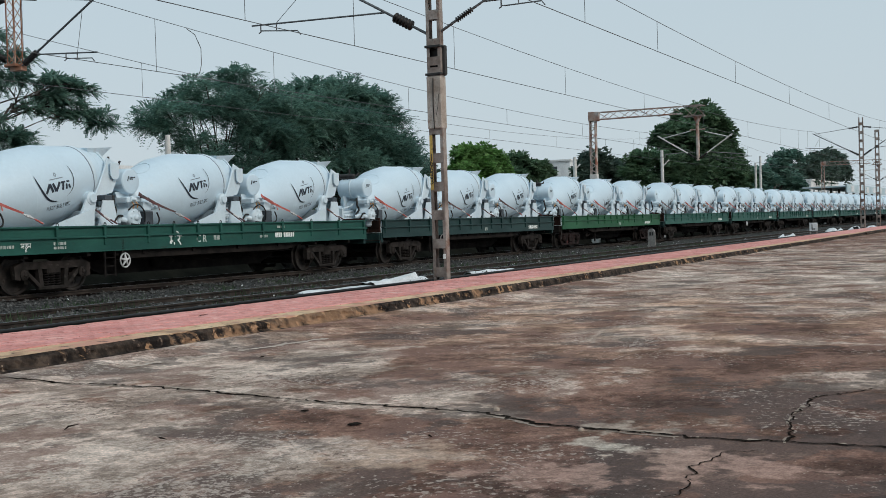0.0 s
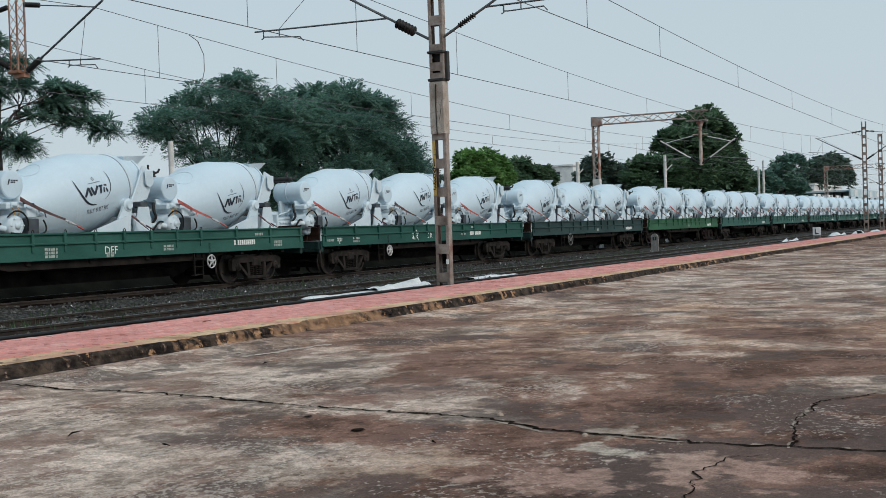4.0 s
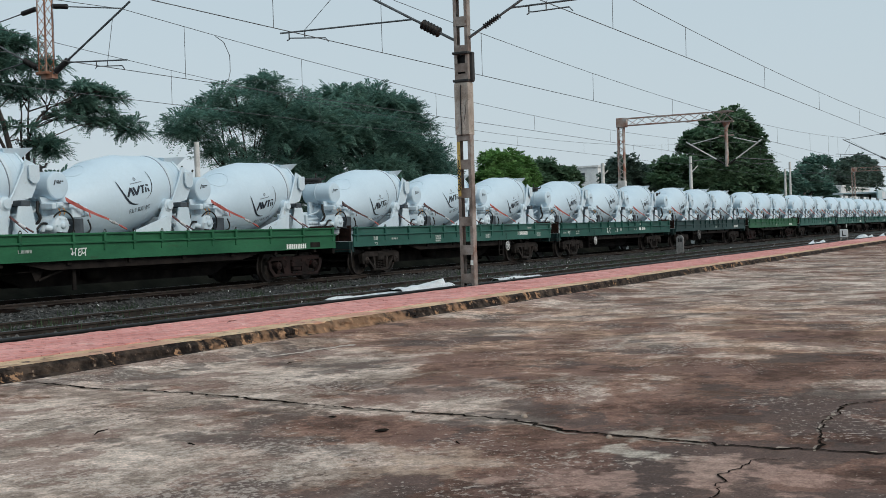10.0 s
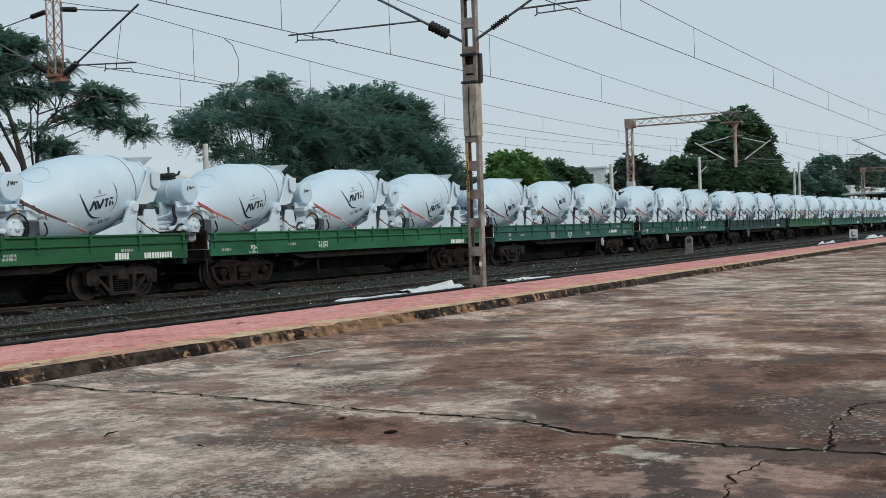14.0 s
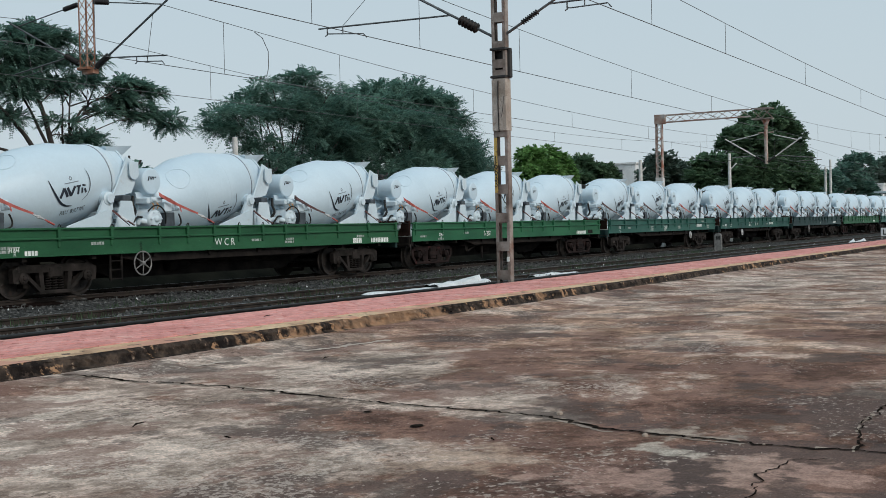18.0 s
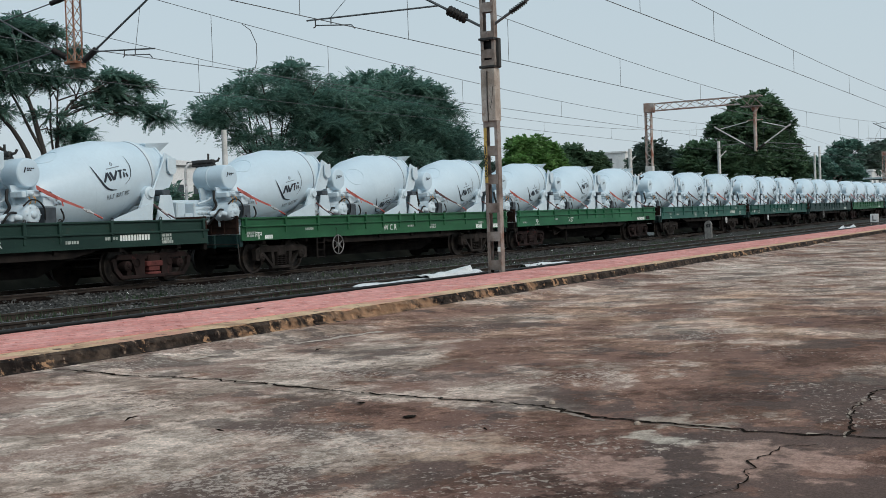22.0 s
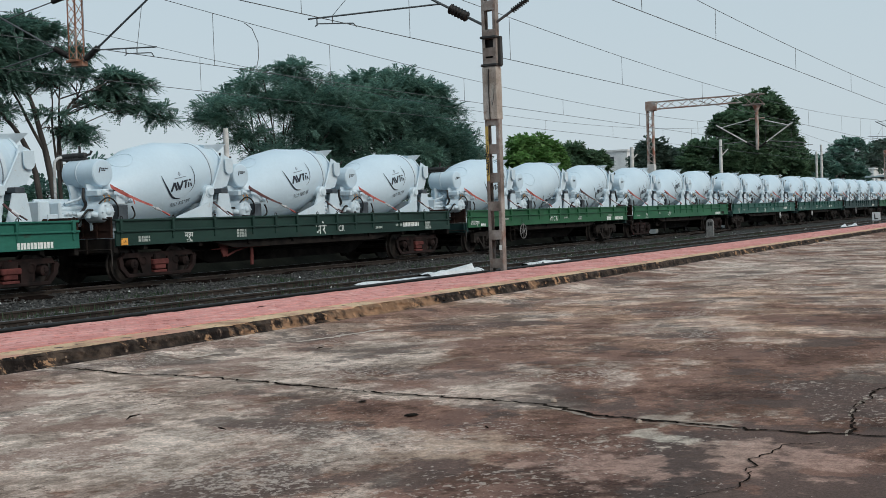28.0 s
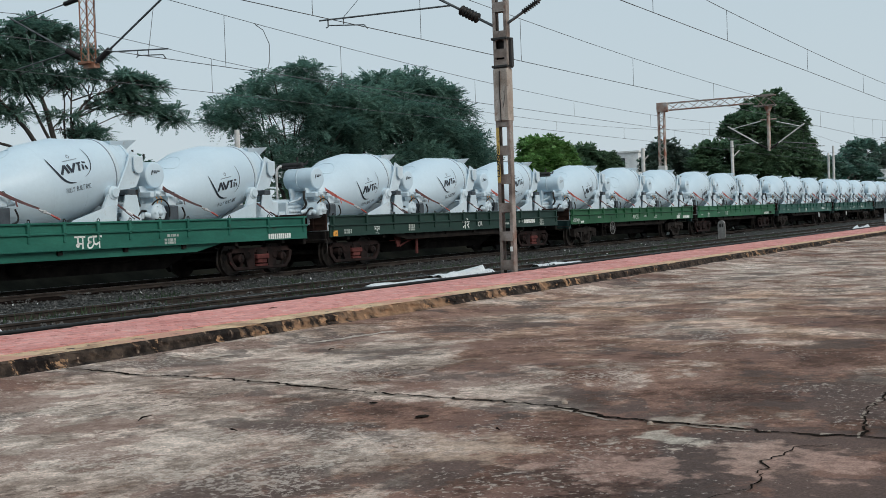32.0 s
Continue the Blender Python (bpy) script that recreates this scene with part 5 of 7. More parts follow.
def mixer(x, y, spin, red, logo=True):
    t = thing("concrete_mixer", pose(x, y, FLOOR_Z), "white concrete mixer drum unit lashed onto a green flat wagon", "concrete mixer", "mixer drums on the train")
    for by in (-0.42, 0.42):
        part("beam", MG["beam"], WHITE_FLAT, t, m=pose(0, by, 0))
    for bx in (0.6, 1.6, 2.6, 3.6):
        part("crossmember", MG["crossmember"], WHITE_FLAT, t, m=pose(bx, 0, 0))
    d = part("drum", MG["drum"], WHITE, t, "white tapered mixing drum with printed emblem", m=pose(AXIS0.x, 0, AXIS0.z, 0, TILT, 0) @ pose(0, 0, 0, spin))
    part("track_ring", MG["track_ring"], WHITE_FLAT, d)
    part("rear_ring", MG["rear_ring"], WHITE_FLAT, d)
    part("seam", MG["seam"], DECAL_GREY, d)
    for weld in MG["weld"]:
        part("weld", weld, WHITE, d)
    part("hatch_rim", MG["hatch_rim"], WHITE, d)
    if logo:
        part("emblem", MG["emblem"], DECAL, d, "dark blue printed emblem")
        part("emblem_line", MG["emblem_small"], DECAL_GREY, d)
        for word in MG["words"]:
            part("lettering", word, DECAL, d)
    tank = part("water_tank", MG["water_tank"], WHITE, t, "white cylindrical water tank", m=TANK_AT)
    part("tank_band", MG["tank_band"], WHITE_FLAT, tank)
    for mark in MG["tank_mark"]:
        part("tank_mark", mark, DECAL, tank)
    for by in (-0.8, -0.25):
        part("tank_bracket", MG["tank_bracket"], WHITE_FLAT, t, m=pose(0.16, by + 0.26, 0))
    part("engine", MG["engine"], WHITE_FLAT, t)
    part("gearbox", MG["gearbox"], WHITE_FLAT, t)
    part("valve_block", MG["valve_block"], WHITE_FLAT, t)
    for hose in MG["hose"]:
        part("hose", hose, RUBBER, t)
    part("tool_box", MG["tool_box"], SLATE_BOX, t, "dark grey battery box")
    part("coloured_lead", MG["coloured_lead"], ORANGE, t)
    part("air_cleaner", MG["air_cleaner"], BLACK, t, "black ribbed air cleaner", m=TANK_AT)
    part("exhaust_pipe", MG["exhaust_pipe"], SILVER, t, m=TANK_AT)
    frame_ = part("rear_frame", MG["rear_frame"], WHITE_FLAT, t)
    part("cutout", MG["cutout"], SLATE_BOX, frame_)
    for i in (0, 1):
        part("pedestal_plate", MG["pedestal_plate"][i], WHITE_FLAT, t)
        part("mudguard", MG["mudguard"][i], WHITE_FLAT, t)
    part("hopper", MG["hopper"], WHITE_FLAT, t)
    part("chute", MG["chute"], WHITE_FLAT, t)
    part("chute_flap", MG["chute_flap"], WHITE_FLAT, t)
    s = part("lashing_strap", MG["strap"][int(red)], STRAP_RED if red else STRAP_DARK, t, "red lashing strap" if red else "dark lashing strap")
    part("ratchet", MG["ratchet"], SILVER, s, "grey steel ratchet")
    part("strap_end", MG["strap_end"], STRAP_RED, s)
    rear = part("rear_lashing", MG["rear_lashing"], STRAP_DARK, t)
    part("buckle", MG["rear_buckle"], SHEET, rear)
    return t


# each wagon: left end, paint, label, old bogies, hand brake, mixers' offset, drum turns
WHEELSETS, TRAIN = [], []
C, S0, S1, S2 = LETTER, SMALL[0], SMALL[1], SMALL[2]
MARKS = {
    0: [("C R", 6.9, 1.16, C), (S2, 7.4, 1.12, C), (NAGARI_SMALL, 5.95, 1.16, C), (NUMBER, 10.2, 1.12, C), (S0, 9.45, 1.13, C), (S0, 10.3, 1.38, C), (S0, 0.25, 1.1, C), (NAGARI_TINY, 0.95, 1.15, C), ("R", 0.95, 1.05, C), (S0, 1.75, 1.14, C), (S1, 1.75, 1.05, C)],
    1: [("DEF", 7.26, 1.12, C), (S2, 7.1, 0.965, C), (NUMBER, 11.95, 1.12, C), (S0, 12.9, 1.36, C), (S2, 1.15, 1.14, C), ("7-26", 1.31, 1.03, C), (S1, 2.25, 1.14, C), (S1, 5.2, 1.17, C), (S1, 5.2, 1.09, C), (S1, 5.2, 1.01, C), (S1, 9.1, 1.14, C), (S1, 9.1, 1.06, C), (S0, 13.8, 1.13, C), (S0, 13.8, 1.04, C)],
    2: [(NAGARI_MID, 5.0, 1.14, C), (NUMBER, 12.8, 0.985, C), (RUST_PATCH, 13.95, 1.0, UNDER), (NAGARI_TINY, 1.77, 1.15, C), ("R", 1.77, 1.06, C), (S1, 1.55, 0.98, C), (S1, 0.45, 1.08, C), (S0, 3.3, 1.15, C)],
    3: [("WCR", 7.16, 1.14, C), (S0, 0.2, 1.12, C), (S1, 0.2, 1.05, C), (NAGARI_TINY, 0.68, 1.12, C), ("R", 0.7, 1.02, C), (bars([0.07] * 4, 0.1), 0.95, 0.985, C), (S0, 2.75, 1.17, C), (NUMBER, 13.75, 0.985, C), (S1, 13.0, 1.16, C), (bars([0.09, 0.07, 0.07, 0.07, 0.07], 0.15), 12.8, 0.985, C), (S1, 8.2, 1.14, C), (S1, 9.6, 1.14, C), (S1, 9.6, 1.06, C)],
    4: [("CR", 8.88, 1.13, C), (NAGARI_SMALL, 7.97, 1.13, C), (NUMBER, 12.3, 1.10, C), (S0, 11.85, 1.13, C), (S1, 0.7, 1.1, C), (S1, 0.7, 1.03, C), (NAGARI_TINY, 2.4, 1.15, C), ("R", 2.42, 1.07, C), ("7-26", 2.42, 0.99, C), (S0, 10.7, 1.08, C), (S1, 4.2, 1.17, C), (S1, 4.2, 1.1, C), (S1, 4.2, 1.03, C), (S0, 13.6, 1.16, C), (S1, 13.6, 1.08, C), (S0, 13.65, 1.0, C)],
    5: [(NAGARI, 7.41, 1.12, C), (NUMBER, 13.6, 0.985, C), (S1, 9.85, 1.16, C), (S1, 9.75, 1.06, C), (S1, 9.75, 0.99, C)],
}
WAGONS = [
    (-64.15, "jade", "jade green flat wagon with low ribbed steel sides", True, None, (0.1, 5.05, 9.98), 5),
    (-47.80, "olive", "dull dark green flat wagon on reddish plate bogies", True, None, (0.1, 5.0, 10.18), 4),
    (-31.22, "mid", "mid green flat wagon with a spoked brake wheel", False, 4.25, (0.12, 5.08, 10.29), 3),
    (-15.08, "leaf", "bright green flat wagon with low ribbed steel sides", True, None, (-0.17, 4.88, 9.83), 2),
    (1.20, "sea", "sea green flat wagon with low ribbed sides and brake wheel", False, 10.9, (-0.27, 4.75, 9.95), 1),
    (17.53, "teal", "dark teal flat wagon with a white spoked brake wheel", False, 3.96, (-0.17, 4.77, 9.85), 0),
    (33.87, "slate", "slate-coloured flat wagon with low ribbed steel sides", False, 4.3, (-0.17, 4.8, 9.85), -1),
    (50.21, "mid", "mid green flat wagon with low ribbed steel sides", True, None, (-0.17, 4.8, 9.85), -2),
]
for i, hue in enumerate(("sea", "sea", "teal", "sea", "teal", "slate", "teal", "teal", "sea")):
    kind = dict(sea="sea green", teal="dark teal", slate="slate-coloured")[hue]
    WAGONS.append((66.55 + 16.34 * i, hue, kind + " flat wagon with low ribbed steel sides", False, 4.3 if i == 1 else None, (-0.17, 4.8, 9.85), -3 - i))
# how each drum happens to be turned, and whether its strap is red
SPINS = {(5, 1): (24, 0), (5, 2): (3, 0), (4, 0): (0, 1), (4, 1): (14, 0), (4, 2): (15, 1), (3, 0): (0, 1), (3, 1): (-30, 1), (3, 2): (-5, 0), (2, 0): (-6, 1), (2, 1): (12, 1), (2, 2): (-7, 1),
         (1, 0): (-5, 0), (1, 1): (11, 0), (1, 2): (-2, 1), (0, 0): (6, 1), (0, 1): (12, 0), (0, 2): (7, 1), (-1, 0): (-2, 1), (-1, 2): (4, 0)}
for left, hue, label, old, wheel_at, off, k in WAGONS:
    w = wagon(left, hue, label, old, wheel_at, MARKS.get(k, [(S2, 8.0, 1.05, C), (NUMBER, 12.4, 1.05, C)]), k == 4)
    TRAIN.append((w, left, TRACK_TRAIN, 0.0))
    for i in range(3):
        spin, red = SPINS.get((k, i), (rng.uniform(-14, 14), rng.random() < 0.6))
        mx, my = left + off[i] - 0.2, TRACK_TRAIN - 0.2 + rng.uniform(-0.02, 0.02)
        TRAIN.append((mixer(mx, my, 6.5 - spin, red), mx, my, FLOOR_Z))

# ---- masts, brackets and wires over the tracks ----
CONTACT, CARRIER = 5.70, 7.15


def ribbed(g, a, b, r, n=9):
    """A ribbed insulator between two points."""
    a, b = Vector(a), Vector(b)
    path, rs = [], []
    for i in range(n):
        for k, q in ((0.05, 0.45), (0.35, 1.0), (0.55, 1.0), (0.85, 0.45)):
            path.append(a.lerp(b, (i + k) / n))
            rs.append(r * q)
    return g.tube(path, rs, 10)


def cantilever(parent, x, y0, y1, low, top, past=0.6, above=0.34, tip=0.03, drop=None, join=0.30, pot=(0.03, 0.22, 0.085, 9), mat=TUBE):
    """A bracket from y0 at the post to the wire at y1: a stay, a slanting tube, a registration tube and the arm that holds the wire.
    past: how far the registration tube goes on beyond the wire; drop: where the arm hangs from it; pot: the insulator's ends along the tube, radius and ribs."""
    s = 1 if y1 > y0 else -1
    foot, head = Vector((x, y0 + s * 0.1, low)), Vector((x, y1, top))
    a, b, r, n = pot
    part("bracket_tube", Geo().tube([foot.lerp(head, b - 0.01), head, head + (head - foot) * tip], 0.028, 8).tube([foot, foot.lerp(head, a + 0.01)], 0.03, 7), mat, parent)
    part("insulator", ribbed(Geo(), foot.lerp(head, a), foot.lerp(head, b), r, n), INSULATOR, parent, "black ribbed insulator")
    at, end = foot.lerp(head, join), Vector((x, y1 + s * past, CONTACT + above))
    part("registration_tube", Geo().tube([at, end], 0.02, 7), mat, parent)
    q = y1 + s * (drop if drop is not None else 0.28 if past > 0.3 else -0.95)
    to = y1 if drop is not None or past <= 0.3 else y1 - s * 0.5
    z = at.z + (end.z - at.z) * (q - at.y) / (end.y - at.y)
    arm = Geo().tube([(x, q, z), (x, q, z - 0.16), (x, q + (q - to) * 0.05, z - 0.18)], 0.016, 6)
    arm.tube([(x, q, z - 0.13), (x, q + (to - q) * 0.1, z - 0.14), (x, q + (to - q) * 0.92, CONTACT + 0.07), (x, to, CONTACT - 0.02)], 0.014, 6)
    m = q + (to - q) * 0.4
    arm.tube([(x, m, at.z + (end.z - at.z) * (m - at.y) / (end.y - at.y)), (x, m, z - 0.15)], 0.014, 5)
    part("steady_arm", arm, mat, parent)
    part("tie", Geo().tube([foot.lerp(head, 0.86), (x, m, end.z)], 0.007, 5), mat, parent)
    stay = Vector((x, y0 + s * 0.15, top + 0.34))
    part("stay_tube", Geo().tube([stay, head], 0.016, 6), mat, parent)
    part("stay_insulator", ribbed(Geo(), stay, stay.lerp(head, 0.22), 0.07, 7), INSULATOR, parent)


def laced_mast(x, y, z0, z1, a=0.15, b=0.31, label="weathered lattice steel mast standing at the platform edge", batten=0.60, mat=MAST):
    """Two channels joined by batten plates."""
    t = thing("overhead_line_mast", pose(x, y, z0), label, "mast", "overhead line masts")
    h = z1 - z0
    for s in (-1, 1):
        g = Geo().box(-a / 2, a / 2, s * b / 2 - 0.008, s * b / 2 + 0.008, 0, h)
        for q in (-1, 1):
            g.box(q * a / 2 - 0.006, q * a / 2 + 0.006, min(s * b / 2, s * (b / 2 - 0.06)), max(s * b / 2, s * (b / 2 - 0.06)), 0, h)
        part("channel", g, mat, t)
    z = 0.12
    while z < h - 0.1:
        for q in (-1, 1):
            part("batten", Geo().box(q * (a / 2 + 0.007), q * (a / 2 + 0.013), -b / 2 + 0.01, b / 2 - 0.01, z, z + 0.2), mat, t)
        z += batten
    return t


mast = laced_mast(22.05, 11.36, 0.12, 8.6)
part("footing", Geo().box(-0.16, 0.16, -0.2, 0.2, 0, 0.05, 0.01), BLACK, mast)
part("sleeve", Geo().box(-0.125, 0.125, -0.165, 0.165, 3.24, 4.33, 0.01), MAST_LIGHT, mast, "rust-stained pale cladding round the mast")
part("sleeve_rod", Geo().tube([(-0.14, 0.0, 3.22), (-0.14, 0.012, 3.8), (-0.14, 0.0, 4.28)], 0.012, 5), INSULATOR, mast)
part("sleeve_rod", Geo().tube(curve([(-0.14, -0.05, 3.5), (-0.145, -0.10, 3.7), (-0.14, -0.12, 3.95)], 6), 0.006, 5), INSULATOR, mast)
# black backing added inside to darken the openings between the clamps
part("inner_plate", Geo().box(0.02, 0.06, -0.145, 0.145, 4.40, 4.92), INSULATOR, mast)
part("middle_plate", Geo().box(-0.088, -0.082, -0.145, 0.145, 4.56, 4.74), MAST, mast)
for z in (4.35, 4.93):
    part("clamp", Geo().box(-0.14, 0.14, -0.185, 0.185, z, z + 0.05, 0.008), BLACK, mast)
part("junction_box", Geo().box(-0.02, 0.07, -0.245, -0.175, 4.36, 4.97, 0.012), BLACK, mast, "black steel box strapped to the mast")
part("number_strip", Geo().box(-0.118, -0.114, 0.07, 0.14, 1.95, 3.1), YELLOW, mast, "worn yellow number strip")
for i, c in enumerate("16633"):
    gl = lettering(c, 0.2)
    part("digit", gl, BLACK, mast, m=pose(-0.122, 0.105, 2.64 - 0.128 * i, 0, 0, -90))
part("plate", Geo().box(-0.10, -0.088, -0.15, -0.09, 0.50, 0.60), LETTER, mast, "small white plate")
cant_l = thing("overhead_line_bracket", pose(0, 0, 0), "slanting steel wire bracket with black insulators on a mast", "bracket", "overhead line brackets")
cantilever(cant_l, 22.05, 11.42, 14.72, 5.36, CARRIER, 1.32, 0.30, drop=1.08, join=0.315, pot=(0.115, 0.25, 0.115, 6))
cant_r = thing("overhead_line_bracket", pose(0, 0, 0), "slanting steel wire bracket with black insulators on a mast", "bracket", "overhead line brackets")
cantilever(cant_r, 22.05, 11.32, 8.85, 5.38, 6.62, 0.7, 0.20, drop=-0.96, join=0.42, pot=(0.16, 0.32, 0.062, 8))

far_mast = laced_mast(87.6, 11.5, 0.12, 8.0, label="far lattice steel mast with wire brackets on both sides")
for y1 in (14.72, 8.85):
    c = thing("overhead_line_bracket", pose(0, 0, 0), "slanting steel wire bracket with black insulators on a mast", "bracket", "overhead line brackets")
    cantilever(c, 87.6, 11.5, y1, 5.3, 7.0)


def lattice(t, name, p, q, w, mat, step=0.4, r=0.02):
    """A square lattice beam from p to q."""
    p, q = Vector(p), Vector(q)
    d = (q - p).normalized()
    a = d.orthogonal().normalized() if abs(d.z) < 0.9 else Vector((1, 0, 0))
    if abs(d.z) < 0.9:
        a = Vector((0, 0, 1))
    b = d.cross(a)
    corners = [(a * i + b * j) * w / 2 for i, j in ((-1, -1), (-1, 1), (1, 1), (1, -1))]
    for c in corners:
        part(name, Geo().tube([p + c, q + c], r, 4, smooth=False), mat, t)
    lace = Geo()
    n = max(2, int((q - p).length / step))
    for i in range(n):
        m0, m1 = p.lerp(q, i / n), p.lerp(q, (i + 1) / n)
        for k in range(4):
            c0, c1 = corners[k], corners[(k + 1) % 4]
            lace.tube([m0 + (c0 if i % 2 else c1), m1 + (c1 if i % 2 else c0)], r * 0.6, 4, smooth=False)
    part("lacing", lace, mat, t)


def portal(x, y_post, y_drop, beam_z, drop_z, label, mat, lattice_drop=False, width=0.42):
    t = thing("portal_gantry", pose(0, 0, 0), label, "gantry", "overhead line gantries")
    if lattice_drop:
        lattice(t, "post", (x, y_post, -0.2), (x, y_post, beam_z + 0.2), 0.42, mat, 0.5, 0.035)
        lattice(t, "beam", (x, y_post, beam_z), (x, y_drop - 0.6, beam_z), width, mat, 0.55, 0.03)
        lattice(t, "drop_post", (x, y_drop, beam_z), (x, y_drop, drop_z), 0.26, mat, 0.3, 0.018)
        part("drop_foot", Geo().box(x - 0.2, x + 0.2, y_drop - 0.2, y_drop + 0.2, drop_z - 0.05, drop_z + 0.02, 0.01).box(x - 0.1, x + 0.1, y_drop - 0.3, y_drop + 0.1, drop_z - 0.16, drop_z - 0.05), mat, t)
        return t
    # a post of two channels with zigzag lacing, in a pale footing; a knee plate carries the lattice beam
    for s in (-1, 1):
        part("channel", Geo().box(x - 0.15, x + 0.15, y_post + s * 0.17 - 0.035, y_post + s * 0.17 + 0.035, -0.2, beam_z + 0.25), mat, t)
    zig, k = Geo(), 14
    for i in range(k):
        za, zb = 4.2 + (beam_z - 4.5) * i / k, 4.2 + (beam_z - 4.5) * (i + 1) / k
        zig.tube([(x - 0.13, y_post + (0.15 if i % 2 else -0.15), za), (x - 0.13, y_post + (-0.15 if i % 2 else 0.15), zb)], 0.03, 4, smooth=False)
    part("lacing", zig, mat, t)
    part("post_sleeve", Geo().box(x - 0.19, x + 0.19, y_post - 0.23, y_post + 0.23, -0.2, 4.1, 0.02), POLE, t, "pale concrete casing round the foot of the post")
    part("knee_plate", Geo().box(x - 0.17, x + 0.17, y_post - 0.4, y_post + 0.24, beam_z - 0.3, beam_z + 0.27, 0.02), mat, t)
    lattice(t, "beam", (x, y_post - 0.4, beam_z), (x, y_drop + 0.9, beam_z), width, mat, 0.6, 0.036)
    lattice(t, "drop_head", (x, y_drop + 0.75, beam_z - 0.1), (x, y_drop - 0.4, beam_z - 0.1), 0.6, MAST, 0.4, 0.05)
    part("head_plate", Geo().box(x - 0.3, x + 0.3, y_drop - 0.4, y_drop + 0.75, beam_z - 0.44, beam_z - 0.38, 0.01), MAST, t)
    part("drop_post", Geo().tube([(x, y_drop, beam_z - 0.4), (x, y_drop, drop_z)], 0.1, 12), mat, t)
    part("drop_collar", Geo().lathe([(beam_z - 0.75, 0.12), (beam_z - 0.62, 0.17), (beam_z - 0.5, 0.24), (beam_z - 0.42, 0.24)], 12, "z", (x, y_drop, 0)), mat, t)
    part("cross_bar", Geo().tube([(x, y_drop - 0.45, beam_z - 1.2), (x, y_drop + 0.45, beam_z - 1.2)], 0.04, 6), mat, t)
    return t


def hung_bracket(x, y0, y1, low, top, stay_z, reg_z, past):
    """A bracket on a hanging post: a pale tube slanting up to the wire, a short stay and a level registration tube."""
    c = thing("overhead_line_bracket", pose(0, 0, 0), "slanting pale steel wire bracket hung from a gantry post", "bracket", "overhead line brackets")
    s = 1 if y1 > y0 else -1
    foot, head = Vector((x, y0 + s * 0.05, low)), Vector((x, y1, top))
    part("bracket_tube", Geo().tube([foot.lerp(head, 0.24), head + (head - foot) * 0.06], 0.04, 8), POLE, c)
    part("insulator", ribbed(Geo(), foot, foot.lerp(head, 0.26), 0.075, 7), INSULATOR, c)
    part("stay_tube", Geo().tube([(x, y0 + s * 0.42, stay_z), head.lerp(foot, 0.06)], 0.03, 7), POLE, c)
    at = foot.lerp(head, 0.3)
    part("registration_tube", Geo().tube([at, (x, y1 + s * past, reg_z)], 0.026, 7), TUBE_GREY, c)
    part("steady_arm", Geo().tube([(x, y1 - s * 0.3, reg_z + 0.02), (x, y1 - s * 0.3, reg_z - 0.15), (x, y1 + s * (past + 0.3), reg_z - 0.12)], 0.018, 6), TUBE_GREY, c)
    return c


portal(68.0, 24.4, 17.98, 7.62, 4.62, "pale rust-stained gantry of lattice steel over the far tracks", GANTRY)
portal(22.3, 37.0, 23.79, 11.3, 5.82, "rusty lattice steel gantry with a hanging post", RUSTY, True)
hung_bracket(68.0, 17.98, 20.24, 4.72, 6.1, 6.36, 5.06, -0.3)
hung_bracket(68.0, 17.98, 16.07, 4.72, 5.98, 6.28, 4.84, 0.9)
hung_bracket(151.0, 17.9, 20.3, 5.0, 6.4, 6.4, 5.3, -0.3)
hung_bracket(151.0, 17.9, 15.9, 5.0, 6.4, 6.4, 5.3, 0.6)
for y0, y1, low in ((23.64, 21.06, 5.78), (23.95, 26.5, 5.95)):
    c = thing("overhead_line_bracket", pose(0, 0, 0), "slanting steel wire bracket hung from a gantry post", "bracket", "overhead line brackets")
    cantilever(c, 22.3, y0, y1, low, 7.2, 0.1, 0.2, 0.1, join=0.18)
for x in (151.0,):
    portal(x, 24.4, 17.9, 7.4, 5.0, "far lattice steel gantry over the tracks", GANTRY)
laced_mast(96.4, 11.5, 0.12, 7.6, label="far lattice steel mast beside the platform")


def overhead_wires(y, supports, sag, heights, label, contact=CONTACT):
    """heights: the carrier wire's height at the supports, the last one holding for all that follow."""
    t = thing("overhead_wires", pose(0, y, 0), label, "wires", "overhead wires")
    r = 0.0095
    part("contact_wire", Geo().tube([(supports[0], 0, contact), (supports[-1], 0, contact)], r, 5), WIRE, t)
    path = []
    for k, (a, b) in enumerate(zip(supports, supports[1:])):
        ha, hb = heights[min(k, len(heights) - 1)], heights[min(k + 1, len(heights) - 1)]
        z = lambda u: ha + (hb - ha) * u - 4 * sag * u * (1 - u)
        path += [(a + (b - a) * i / 16, 0, z(i / 16)) for i in range(16)]
        for d in (2.3, 7.7, 16.3, 25.3, 34.8, 44.4, 53.4, 59.5, 63.0):
            if -5 < a + d < 160 and d < b - a - 1:
                part("dropper", Geo().tube([(a + d, 0, contact), (a + d, 0, z(d / (b - a)))], 0.007, 4), WIRE, t)
    part("carrier_wire", Geo().tube(path, r * 0.9, 5), WIRE, t)
    return t


